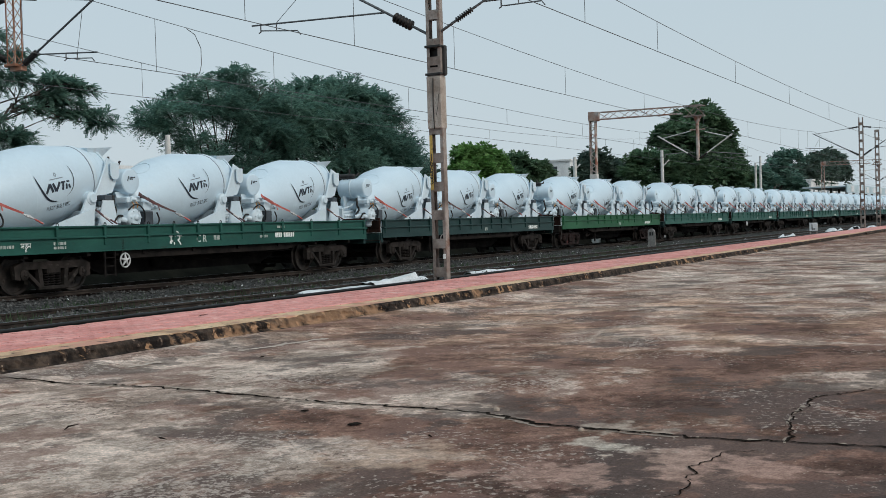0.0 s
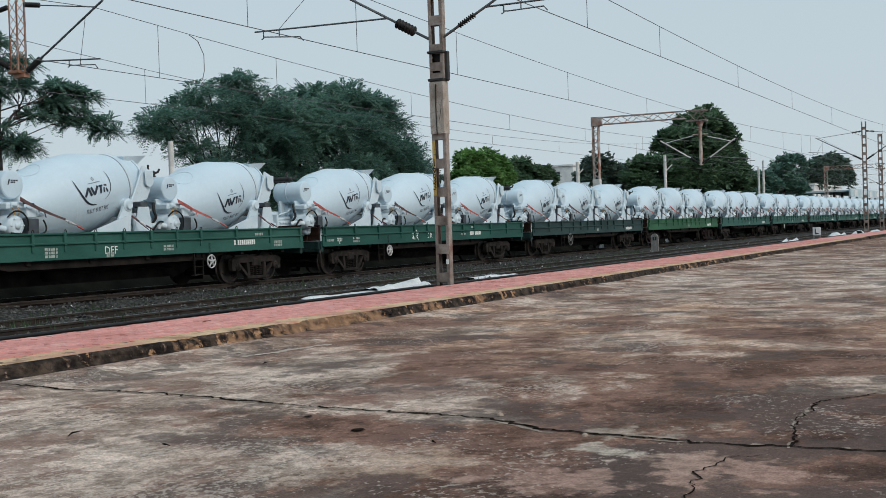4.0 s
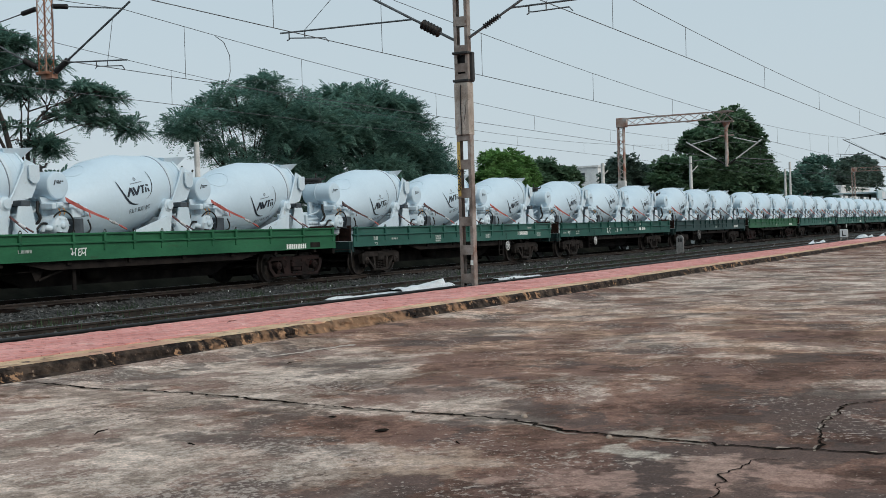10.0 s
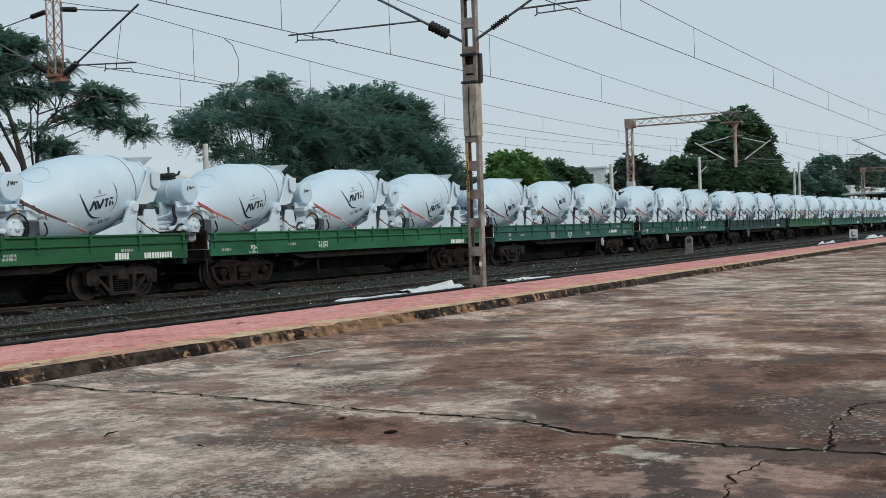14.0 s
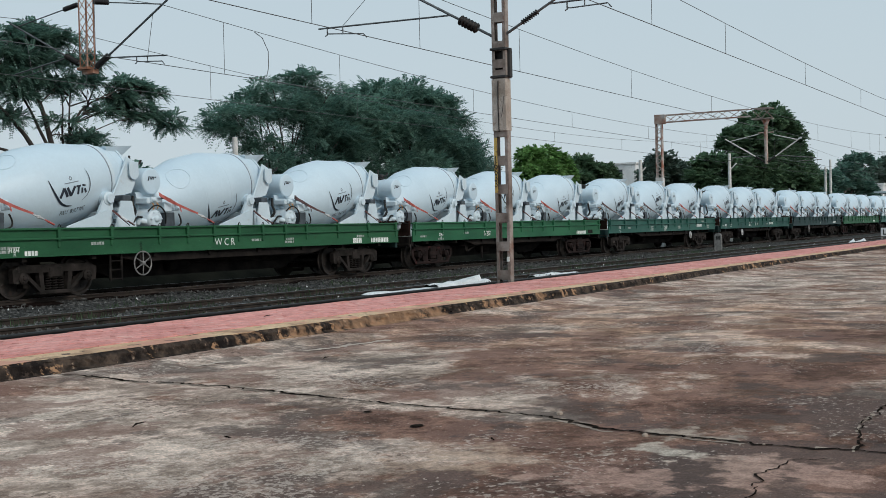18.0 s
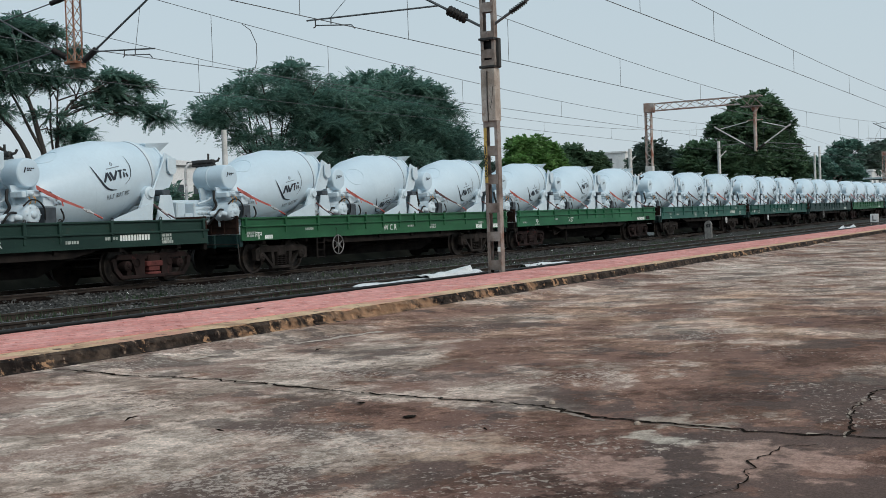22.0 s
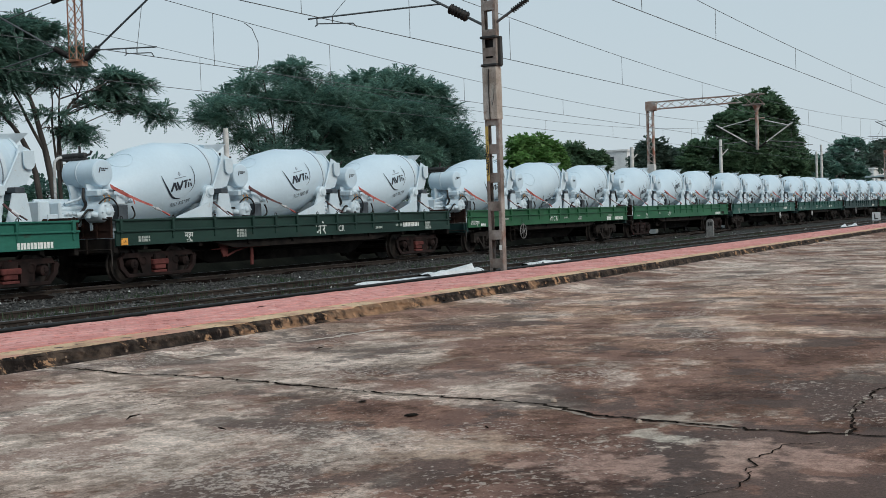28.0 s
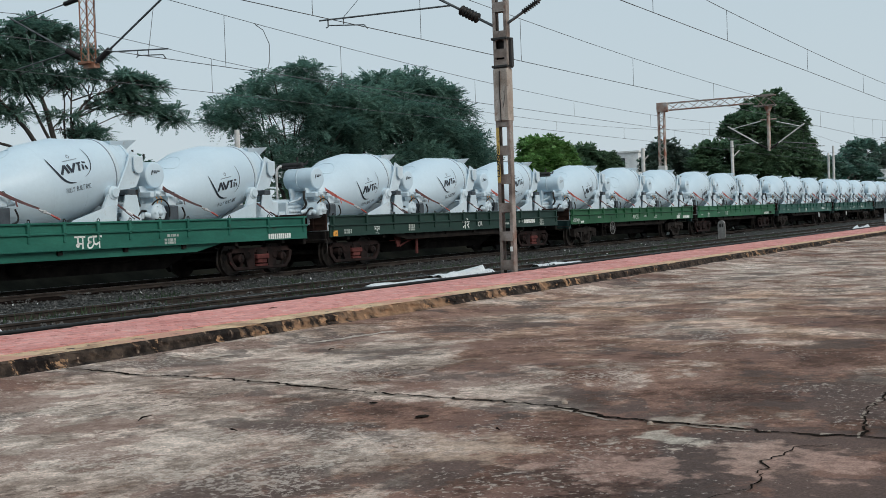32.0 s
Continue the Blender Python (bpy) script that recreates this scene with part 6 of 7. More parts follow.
overhead_wires(14.72, (-43, 22.05, 87.6, 150, 212, 275, 340), 0.71, (7.18,), "taut contact wire and sagging carrier wire with droppers")
overhead_wires(8.85, (-43, 22.05, 87.6, 150, 212, 275, 340), 0.54, (6.75, 6.55, 7.3, 7.0), "taut contact wire and sagging carrier wire with droppers", 5.64)
overhead_wires(21.06, (-43, 22.3, 87.0, 151, 212, 275, 340), 0.9, (7.18,), "taut contact wire and sagging carrier wire with droppers", 5.66)
overhead_wires(26.3, (-43, 22.3, 87.0, 151, 212, 275, 340), 1.1, (7.4,), "far contact wire and carrier wire with droppers", 5.82)
solid("jumper_wire", Geo().tube([(25.9, 21.06, 6.97), (26.25, 21.06, 6.85), (26.5, 21.06, 6.5), (26.5, 21.06, 6.05), (26.4, 21.06, 5.78), (26.1, 21.06, 5.67)], 0.011, 5), WIRE, "slack jumper wire between carrier and contact wire", "wire")


def pole(x, y, z0, z1, r, label, arm=False):
    t = thing("post", pose(x, y, z0), label, "post", "posts beyond the train")
    part("shaft", Geo().tube([(0, 0, 0), (0, 0, z1 - z0)], [r * 1.15, r * 0.85], 10), POLE, t)
    if arm:
        part("arm", Geo().tube([(0, 0, z1 - z0 - 1.2), (0.1, -0.5, z1 - z0 - 0.7)], r * 0.35, 6), POLE, t)
    return t


pole(82.7, 24.5, -0.2, 6.2, 0.125, "pale slender concrete post beyond the train", True)
pole(30.8, 26.0, -0.2, 4.6, 0.105, "pale square concrete post beyond the train")
pole(125.0, 27.0, -0.2, 6.8, 0.13, "pale slender concrete post beyond the train")
pole(106.1, 40.0, -0.2, 7.4, 0.2, "grey concrete lamp post among the trees", True)
pole(141.5, 30.0, -0.2, 8.3, 0.15, "grey concrete post among the trees")

# ---- trees and buildings beyond the line ----
def foliage(blobs, count, leaf, frond, droop, seed, inner=0.3, slim=0.22, pairs=6):
    """Fronds of small leaves over a set of ellipsoids (centre, radii): each frond is a rib with leaflets on both sides."""
    rs = np.random.RandomState(seed)
    vol = np.array([b[3] * b[4] + b[4] * b[5] + b[3] * b[5] for b in blobs])
    pick = rs.choice(len(blobs), count, p=vol / vol.sum())
    bl = np.array(blobs)[pick]
    d = rs.normal(size=(count, 3))
    d[:, 2] = np.where(d[:, 2] < -0.3, -d[:, 2] * 0.5, d[:, 2])
    d /= np.linalg.norm(d, axis=1)[:, None]
    depth = np.where(rs.rand(count) < inner, rs.uniform(0.35, 0.85, count), rs.uniform(0.86, 1.06, count))
    # uneven outline
    lump = 1 + 0.13 * np.sin(d[:, 0] * 7 + pick * 2.1) * np.sin(d[:, 2] * 6 + pick) + 0.09 * np.sin(d[:, 1] * 13 + d[:, 0] * 11)
    base = bl[:, :3] + d * bl[:, 3:] * (depth * lump)[:, None]
    out = d * [1, 1, 0.35] + rs.normal(size=(count, 3)) * 0.45
    out[:, 2] += rs.uniform(-0.1, 0.25, count)
    out /= np.linalg.norm(out, axis=1)[:, None]
    side = np.cross(out, [0, 0, 1.0]) + rs.normal(size=(count, 3)) * 0.12
    side /= np.linalg.norm(side, axis=1)[:, None]
    length = frond * rs.uniform(0.6, 1.3, count)
    quads = []
    for k in range(pairs):
        u = (k + 0.4) / pairs
        at = base + out * (length * u)[:, None]
        at[:, 2] -= droop * length * u ** 2
        for s in (-1, 1):
            tip = side * s * 0.8 + out * 0.45
            tip[:, 2] -= 0.06 + 0.4 * droop
            tip /= np.linalg.norm(tip, axis=1)[:, None]
            L = (leaf * rs.uniform(0.7, 1.3, count) * (1.15 - 0.5 * abs(u - 0.45)))[:, None]
            wide = np.cross(tip, np.cross(side, out)) * L * slim
            mid = at + tip * L * 0.5
            quads.append(np.stack([at, mid + wide, at + tip * L, mid - wide], 1))
    v = np.concatenate(quads).reshape(-1, 3)
    me = bpy.data.meshes.new("leaves")
    n = len(v) // 4
    me.vertices.add(len(v))
    me.vertices.foreach_set("co", v.ravel())
    me.loops.add(len(v))
    me.loops.foreach_set("vertex_index", np.arange(len(v)))
    me.polygons.add(n)
    me.polygons.foreach_set("loop_start", np.arange(n) * 4)
    me.update(calc_edges=True)
    return me


def clumps(blobs, n, size, flat, seed):
    """Breaks each large form of a crown into many flat sprays over its upper shell."""
    rs = np.random.RandomState(seed)
    area = np.array([b[3] * b[4] + b[4] * b[5] + b[3] * b[5] for b in blobs])
    out = []
    for k in rs.choice(len(blobs), n, p=area / area.sum()):
        b = blobs[k]
        d = rs.normal(size=3)
        d[2] = abs(d[2]) * 0.9 if rs.rand() < 0.75 else -abs(d[2]) * 0.6
        d /= np.linalg.norm(d)
        q = rs.uniform(0.72, 1.0)
        r = size * rs.uniform(0.6, 1.3)
        out.append((b[0] + d[0] * b[3] * q, b[1] + d[1] * b[4] * q, b[2] + d[2] * b[5] * q, r, r, r * flat))
    return out


def tree(base, blobs, count, mat, label, leaf=0.3, frond=0.9, droop=0.5, seed=1, trunk=0.3, inner=0.3, stems=1, sprays=0, spray=0.9, flat=0.35, slim=0.22, pairs=6, limbs=None):
    """A trunk with limbs that reach into each clump of the crown."""
    bx, by, bz = base
    t = thing("tree", pose(bx, by, bz), label, "tree", "trees beyond the tracks")
    rs = random.Random(seed)
    local = [(b[0] - bx, b[1] - by, b[2] - bz, *b[3:]) for b in blobs]
    fork = 0.42 * min(b[2] for b in local)
    g = Geo()
    feet = [(0.35 * (i - (stems - 1) / 2), 0.2 * (i % 2), 0) for i in range(stems)]
    g2 = Geo()
    for path, r0, r1 in limbs or ():
        path = curve([(px - bx, py - by, pz - bz) for px, py, pz in path], 10)
        g.tube(path, [r0 + (r1 - r0) * k / 10 for k in range(11)], 8)
    for i, f in enumerate(() if limbs else feet):
        g.tube([f, (f[0] * 1.3 + 0.1, f[1], fork * 0.5), (f[0] * 1.8, f[1], fork)], [trunk, trunk * 0.8, trunk * 0.7], 9)
    joints = [Vector((px - bx, py - by, pz - bz)) for path, _, _ in limbs or () for px, py, pz in path[2:]]
    for i, b in enumerate(local):
        f = feet[i % stems]
        start = Vector((f[0] * 1.8, f[1], fork * rs.uniform(0.8, 1.0)))
        if limbs:
            start = min((j for j in joints if j.z < b[2] - 0.2), key=lambda j: (j - Vector(b[:3])).length, default=joints[0])
        end = Vector(b[:3]) + Vector((0, 0, b[5] * 0.3))
        bend = start.lerp(end, 0.5) + Vector((rs.uniform(-0.4, 0.4), rs.uniform(-0.4, 0.4), 0.1 * (end - start).length))
        g2.tube([start, start.lerp(bend, 0.5) + Vector((0, 0, 0.05 if limbs else 0.2)), bend, end], [q * (trunk if not limbs else 0.05) for q in (0.55, 0.42, 0.28)] + [0.01 if limbs else 0.03], 7)
        for _ in range(3):
            v = Vector((rs.gauss(0, 1), rs.gauss(0, 1), rs.gauss(0.3, 0.6))).normalized()
            tip = Vector(b[:3]) + Vector((v.x * b[3], v.y * b[4], v.z * b[5])) * 0.92
            g2.tube([bend, bend.lerp(tip, 0.5) + Vector((0, 0, 0.25)), tip], [trunk * 0.2, trunk * 0.12, 0.015], 5)
    part("trunk", g, BARK, t)
    tagged(part("branchwork", g2, BARK, t), kind="stuff")
    me = foliage(clumps(local, sprays, spray, flat, seed + 50) if sprays else local, count, leaf, frond, droop, seed, inner, slim, pairs)
    me.materials.append(mat)
    crown = new("crown", me)
    crown.parent = t
    return t


# big feathery trees behind the train (two crowns grown together)
tree((48.0, 37.0, -0.2), [(46.9, 37, 8.2, 1.6, 1.6, 0.7), (49.6, 37, 8.9, 1.4, 1.8, 0.7), (45.6, 37, 7.5, 1.2, 1.3, 0.5), (43.9, 37, 6.9, 1.4, 1.2, 0.35), (43.8, 37, 6.2, 1.3, 1.0, 0.3), (46.3, 37, 6.7, 0.9, 1.0, 0.35), (48.6, 37, 7.3, 1.6, 1.4, 0.8), (51.4, 37, 7.6, 1.9, 2.0, 1.5), (50.4, 35.6, 5.6, 2.2, 0.8, 1.4), (47.6, 37, 5.0, 1.6, 1.2, 0.7), (49.0, 36.4, 3.9, 2.4, 1.0, 1.1), (52.0, 35.8, 3.8, 2.2, 1.0, 1.2), (45.0, 36.0, 5.2, 1.3, 0.9, 0.7), (46.6, 35.8, 4.3, 1.4, 0.9, 0.9)], 7600, LEAF_DARK, "spreading feathery dark green tree behind the tracks", 0.15, 0.7, 0.3, 3, 0.13, 0.1, 1, 190, 0.5, 0.25, 0.2, 8)
tree((58.5, 37.5, -0.2), [(53.4, 37.5, 7.5, 2.0, 2.2, 0.9), (56.2, 37.5, 8.5, 2.2, 2.2, 0.8), (58.8, 37.5, 9.1, 2.2, 2.2, 0.7), (61.6, 37.5, 8.8, 1.9, 2.0, 0.8), (63.8, 37.5, 7.8, 1.6, 1.8, 0.9), (65.6, 37.4, 6.6, 1.4, 1.6, 1.0), (66.8, 37.2, 5.0, 1.3, 1.6, 1.2), (58.5, 37.5, 6.2, 5.0, 3.0, 2.5), (63.4, 37, 5.0, 2.8, 2.2, 2.0), (53.6, 37, 5.6, 2.8, 2.4, 2.4), (56.5, 34.8, 6.5, 3.4, 0.8, 1.5), (61.0, 35.0, 5.8, 2.8, 0.8, 1.6), (56.0, 34.4, 4.4, 3.6, 0.8, 1.1), (63.5, 35.4, 4.4, 2.0, 0.8, 1.2)], 17000, LEAF_DARK, "broad dark green feathery tree behind the tracks", 0.17, 0.8, 0.28, 4, 0.3, 0.12, 1, 420, 0.7, 0.25, 0.2, 8)
# the tree at the near end, with thin leaning stems
tree((28.6, 31.0, -0.2), [(25.9, 31, 7.75, 0.9, 0.7, 0.3), (26.8, 31, 8.0, 0.9, 0.7, 0.28), (27.9, 31, 7.95, 0.8, 0.6, 0.28), (28.6, 31, 7.7, 0.6, 0.5, 0.25), (26.3, 31, 7.1, 0.9, 0.8, 0.25), (27.4, 31, 7.1, 0.9, 0.7, 0.25), (29.2, 31, 7.4, 0.5, 0.5, 0.2), (25.8, 31, 6.5, 0.8, 0.7, 0.25), (26.9, 31, 6.4, 0.7, 0.6, 0.2), (25.7, 31, 5.9, 0.6, 0.5, 0.2), (27.6, 31, 6.2, 0.5, 0.5, 0.18), (28.4, 31, 6.6, 0.7, 0.6, 0.22), (28.9, 31, 6.2, 0.5, 0.4, 0.18), (29.7, 31, 6.6, 0.7, 0.5, 0.2), (30.6, 31, 6.7, 0.6, 0.5, 0.18), (31.3, 31, 6.8, 0.55, 0.4, 0.16), (32.0, 31, 6.6, 0.5, 0.4, 0.16), (32.6, 31, 6.5, 0.35, 0.3, 0.12), (30.2, 31, 6.15, 0.7, 0.5, 0.18), (31.0, 31, 6.1, 0.6, 0.5, 0.18), (31.9, 31, 6.0, 0.6, 0.4, 0.16), (29.4, 31, 5.7, 0.45, 0.4, 0.14), (30.4, 31, 5.6, 0.5, 0.4, 0.12), (31.5, 31, 5.6, 0.5, 0.4, 0.14), (32.5, 31, 5.75, 0.45, 0.35, 0.15), (33.1, 31, 5.4, 0.35, 0.3, 0.12), (27.8, 31, 5.2, 0.35, 0.35, 0.1), (28.2, 31, 4.7, 0.55, 0.45, 0.2), (28.9, 31, 4.85, 0.45, 0.4, 0.16), (29.4, 31, 4.8, 0.35, 0.3, 0.1), (28.8, 31, 4.45, 0.6, 0.4, 0.14), (25.4, 31, 5.2, 0.6, 0.5, 0.3), (24.3, 31, 7.2, 1.2, 0.9, 0.35), (23.0, 31, 6.6, 1.4, 1.0, 0.4), (22.0, 31, 5.6, 1.2, 1.0, 0.4)], 7200, LEAF_DARK, "airy feathery tree with thin leaning stems", 0.085, 0.46, 0.3, 5, 0.1, 0.1, 2, 200, 0.3, 0.2, 0.3, 10,
     [([(28.2, 31.0, -0.2), (27.7, 31.0, 3.2), (27.3, 31.0, 4.75), (26.95, 31.0, 5.8), (26.3, 31.0, 6.6), (25.8, 31.0, 7.4)], 0.13, 0.02), ([(27.5, 31.0, 4.0), (27.0, 31.1, 4.9), (26.6, 31.1, 5.6), (25.9, 31.1, 6.5), (25.4, 31.1, 7.1)], 0.06, 0.02),
      ([(28.3, 31.1, -0.2), (28.15, 31.1, 3.0), (28.2, 31.1, 4.5), (28.4, 31.1, 5.2), (29.1, 31.1, 5.95), (30.2, 31.1, 6.3), (31.6, 31.1, 6.5)], 0.08, 0.012), ([(28.2, 31.0, 3.0), (28.15, 31.0, 4.6), (28.2, 31.0, 5.8), (28.4, 31.0, 7.2)], 0.05, 0.015),
      ([(28.0, 31.0, 3.4), (27.85, 31.0, 4.9), (27.9, 31.0, 5.9), (27.6, 31.0, 7.0)], 0.045, 0.012), ([(27.4, 30.8, -0.2), (26.9, 30.8, 3.2), (26.4, 30.8, 4.35), (25.8, 30.8, 5.0), (25.1, 30.8, 5.6), (24.0, 30.8, 6.4)], 0.11, 0.03),
      ([(26.4, 30.8, 3.4), (25.6, 30.8, 4.1), (24.4, 30.8, 4.3)], 0.07, 0.03)])
# low bushes right behind the train
for x, y, z, w, seed in ((30.2, 34.0, 1.8, 2.2, 41), (33.9, 34.4, 2.7, 1.6, 42), (37.2, 35.0, 1.5, 1.6, 43)):
    tree((x, y, -0.2), [(x - 0.5 * w, y, z, 0.8 * w, 1.0, 1.3), (x + 0.5 * w, y, z - 0.2, 0.8 * w, 1.0, 1.2), (x, y, z + 0.6, 0.6 * w, 0.8, 0.9)], 1300, LEAF_DARK, "dense dark green bush beside the far track", 0.16, 0.5, 0.25, seed, 0.06, 0.3, 1, 40, 0.5, 0.7, 0.35, 5)
# greener clumps further along
tree((127.5, 60.0, -0.2), [(126.0, 60, 7.9, 4.0, 2.4, 2.9), (122.5, 60, 5.8, 2.4, 2, 2.2), (130.5, 60, 6.4, 3.0, 2, 2.4), (127, 59, 5.0, 6.0, 2, 2.6)], 13000, LEAF_BRIGHT, "low bright green tree wrapped in creeper", 0.3, 0.5, 0.2, 6, 0.4, 0.2, 1, 160, 0.9, 0.7, 0.42, 4)
tree((142.0, 62.0, -0.2), [(138, 62, 7.0, 3.8, 2.2, 2.2), (143.5, 62, 8.0, 3.8, 2.2, 2.2), (148.5, 62, 7.2, 3.2, 2, 2.0), (145, 62, 4.6, 8, 2, 3.0)], 11000, LEAF_MID, "low dark green thicket beyond the line", 0.3, 0.5, 0.2, 7, 0.4, 0.3, 1, 140, 0.9, 0.7, 0.42, 4)
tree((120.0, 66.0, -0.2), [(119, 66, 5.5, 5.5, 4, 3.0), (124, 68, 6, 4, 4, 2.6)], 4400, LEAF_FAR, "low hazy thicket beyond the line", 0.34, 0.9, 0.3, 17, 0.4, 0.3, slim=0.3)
tree((165.0, 43.0, -0.2), [(163, 43, 13.6, 6.0, 2.6, 3.4), (171, 43, 13.0, 4.4, 2.4, 3.0), (153.5, 43, 10.4, 6.0, 2.6, 3.4), (175.5, 43, 10.2, 4.4, 2.2, 2.8), (183, 43, 7.0, 6.0, 2.2, 2.8), (142, 43, 6.6, 6.0, 2.6, 2.8), (168, 42, 6.5, 14, 2.4, 5.0)], 26000, LEAF_MID, "tall dome-shaped dark green tree beyond the line", 0.36, 0.55, 0.15, 8, 0.6, 0.2, 1, 420, 1.25, 0.75, 0.42, 4)
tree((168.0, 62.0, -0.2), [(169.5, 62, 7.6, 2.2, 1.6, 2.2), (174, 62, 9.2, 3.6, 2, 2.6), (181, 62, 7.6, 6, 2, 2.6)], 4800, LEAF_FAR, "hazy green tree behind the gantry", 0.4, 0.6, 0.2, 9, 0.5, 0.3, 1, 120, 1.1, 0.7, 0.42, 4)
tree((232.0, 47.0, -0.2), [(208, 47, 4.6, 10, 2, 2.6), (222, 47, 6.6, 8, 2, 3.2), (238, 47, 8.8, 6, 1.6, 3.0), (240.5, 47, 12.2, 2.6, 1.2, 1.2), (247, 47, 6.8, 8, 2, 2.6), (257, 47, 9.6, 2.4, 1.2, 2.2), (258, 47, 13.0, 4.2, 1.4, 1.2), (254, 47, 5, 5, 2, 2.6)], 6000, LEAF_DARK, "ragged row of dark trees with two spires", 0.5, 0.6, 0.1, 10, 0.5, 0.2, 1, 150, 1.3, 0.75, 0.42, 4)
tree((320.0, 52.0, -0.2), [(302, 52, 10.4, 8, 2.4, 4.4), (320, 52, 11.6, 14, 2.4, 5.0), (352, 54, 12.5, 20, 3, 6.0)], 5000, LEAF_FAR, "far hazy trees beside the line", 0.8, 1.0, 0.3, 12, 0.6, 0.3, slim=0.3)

def hedge():
    """A low bank of scrub behind the far tracks, and a far line of woods."""
    rs = random.Random(21)
    blobs = [(24 + 5.2 * i + rs.uniform(-1, 1), 41 + rs.uniform(-1, 2), 0.9, 4.0, 2.0, rs.uniform(1.3, 2.1)) for i in range(44)]
    return foliage(blobs, 5000, 0.5, 0.9, 0.4, 22, 0.2)


me = hedge()
me.materials.append(LEAF_MID)
tagged(new("scrub", me), "low green scrub along the far side of the tracks", "scrub", kind="stuff")
rs_w = random.Random(31)
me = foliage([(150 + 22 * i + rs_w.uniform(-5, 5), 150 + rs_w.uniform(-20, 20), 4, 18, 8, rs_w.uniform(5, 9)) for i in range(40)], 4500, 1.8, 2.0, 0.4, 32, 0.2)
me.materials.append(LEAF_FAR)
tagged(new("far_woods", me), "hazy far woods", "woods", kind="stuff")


def block(x, y, w, d, h, label, floors=2, cols=4):
    t = thing("building", pose(x, y, -0.2), label, "building", "far buildings")
    part("wall", Geo().box(0, w, 0, d, 0, h), PLASTER, t)
    part("roof", Geo().box(-0.3, w + 0.3, -0.3, d + 0.3, h, h + 0.35), PLASTER, t)
    for f in range(floors):
        for c in range(cols):
            wx, wz = w * (c + 0.5) / cols, h * (f + 0.35) / floors
            win = part("window", Geo().box(wx - w / cols * 0.2, wx + w / cols * 0.2, -0.03, 0.02, wz, wz + h / floors * 0.42), GLASS_DARK, t)
            part("sill", Geo().box(wx - w / cols * 0.24, wx + w / cols * 0.24, -0.15, 0.0, wz - 0.15, wz), PLASTER, win)
    for f in range(floors):
        wz = h * (f + 0.35) / floors
        part("window", Geo().box(-0.03, 0.02, d * 0.3, d * 0.55, wz, wz + h / floors * 0.42), GLASS_DARK, t)
    return t


block(241, 92, 10, 10, 14.6, "pale plastered two-storey house among the trees", 3, 4)
block(65, 60, 3.6, 4, 6.2, "small pale plastered house behind the trees", 1, 2)
block(292, 50, 42, 12, 9.4, "long low pale plastered station building", 1, 6)
# ---- small things along the track ----
def crumple(x0, y0, length, width, height, turn, seed):
    """A torn sheet with folds, lying on the ballast."""
    nx, ny = max(6, int(length / 0.12)), max(5, int(width / 0.1))
    ca, sa = math.cos(radians(turn)), math.sin(radians(turn))
    v = []
    for i in range(nx):
        for k in range(ny):
            u, w = i / (nx - 1), k / (ny - 1) - 0.5
            a = length * u
            b = width * w * (0.55 + 0.6 * abs(noise.noise((u * 3.0, seed, 1.0))) + 0.3 * u)
            fold = 0.25 + 0.9 * max(0.0, noise.noise((a * 0.7, b * 0.8, seed * 3.1))) + 0.22 * abs(noise.noise((a * 3.0, b * 4.0, seed)))
            z = bed(y0) + 0.03 + height * fold * (1 - (2 * w) ** 4)
            v.append((x0 + a * ca - b * sa, y0 + a * sa + b * ca, z))
    f = [(i * ny + k, (i + 1) * ny + k, (i + 1) * ny + k + 1, i * ny + k + 1) for i in range(nx - 1) for k in range(ny - 1)]
    g = Geo().add(v, f)
    return g.add([(x, y, z - 0.008) for x, y, z in v], [tuple(reversed(q)) for q in f])


for x, y, ln, wd, ht, tn, seed in ((20.2, 13.7, 3.6, 0.6, 0.12, 3, 1.0), (23.0, 13.8, 2.9, 0.9, 0.3, 6, 2.0), (25.3, 14.1, 1.0, 0.6, 0.2, 10, 3.0), (28.3, 13.8, 3.2, 0.5, 0.1, 4, 4.0)):
    solid("plastic_sheet", crumple(x, y, ln, wd, ht, tn, seed), SHEET, "crumpled white plastic sheet lying on the ballast", "sheet", group="plastic sheets")
for i, (x, ln, ht) in enumerate(((58.5, 1.8, 0.2), (61.0, 1.4, 0.5), (63.2, 2.0, 0.45), (72.0, 2.6, 0.3), (78.0, 3.0, 0.5), (90.0, 5.0, 0.5), (97.0, 5.0, 0.5))):
    solid("plastic_sheet", crumple(x, 12.35, ln, 1.1, ht, 4, 10.0 + i), SHEET, "crumpled white sheet scrap beside the platform", "sheet", group="plastic sheets")



def folded(x, y, length, height, lean, z):
    """A stiff sheet folded along a ridge that rises towards one end."""
    v = [(x, y - 0.2, z), (x + length, y, z), (x + length * lean, y + 0.2, z + height), (x + 0.1, y + 0.5, z), (x + length * 1.15, y + 0.55, z)]
    g = Geo().add(v, [(0, 1, 2), (0, 2, 3), (3, 2, 4), (2, 1, 4)])
    return g.add([(a, b, c - 0.006) for a, b, c in v], [(2, 1, 0), (3, 2, 0), (4, 2, 3), (4, 1, 2)])


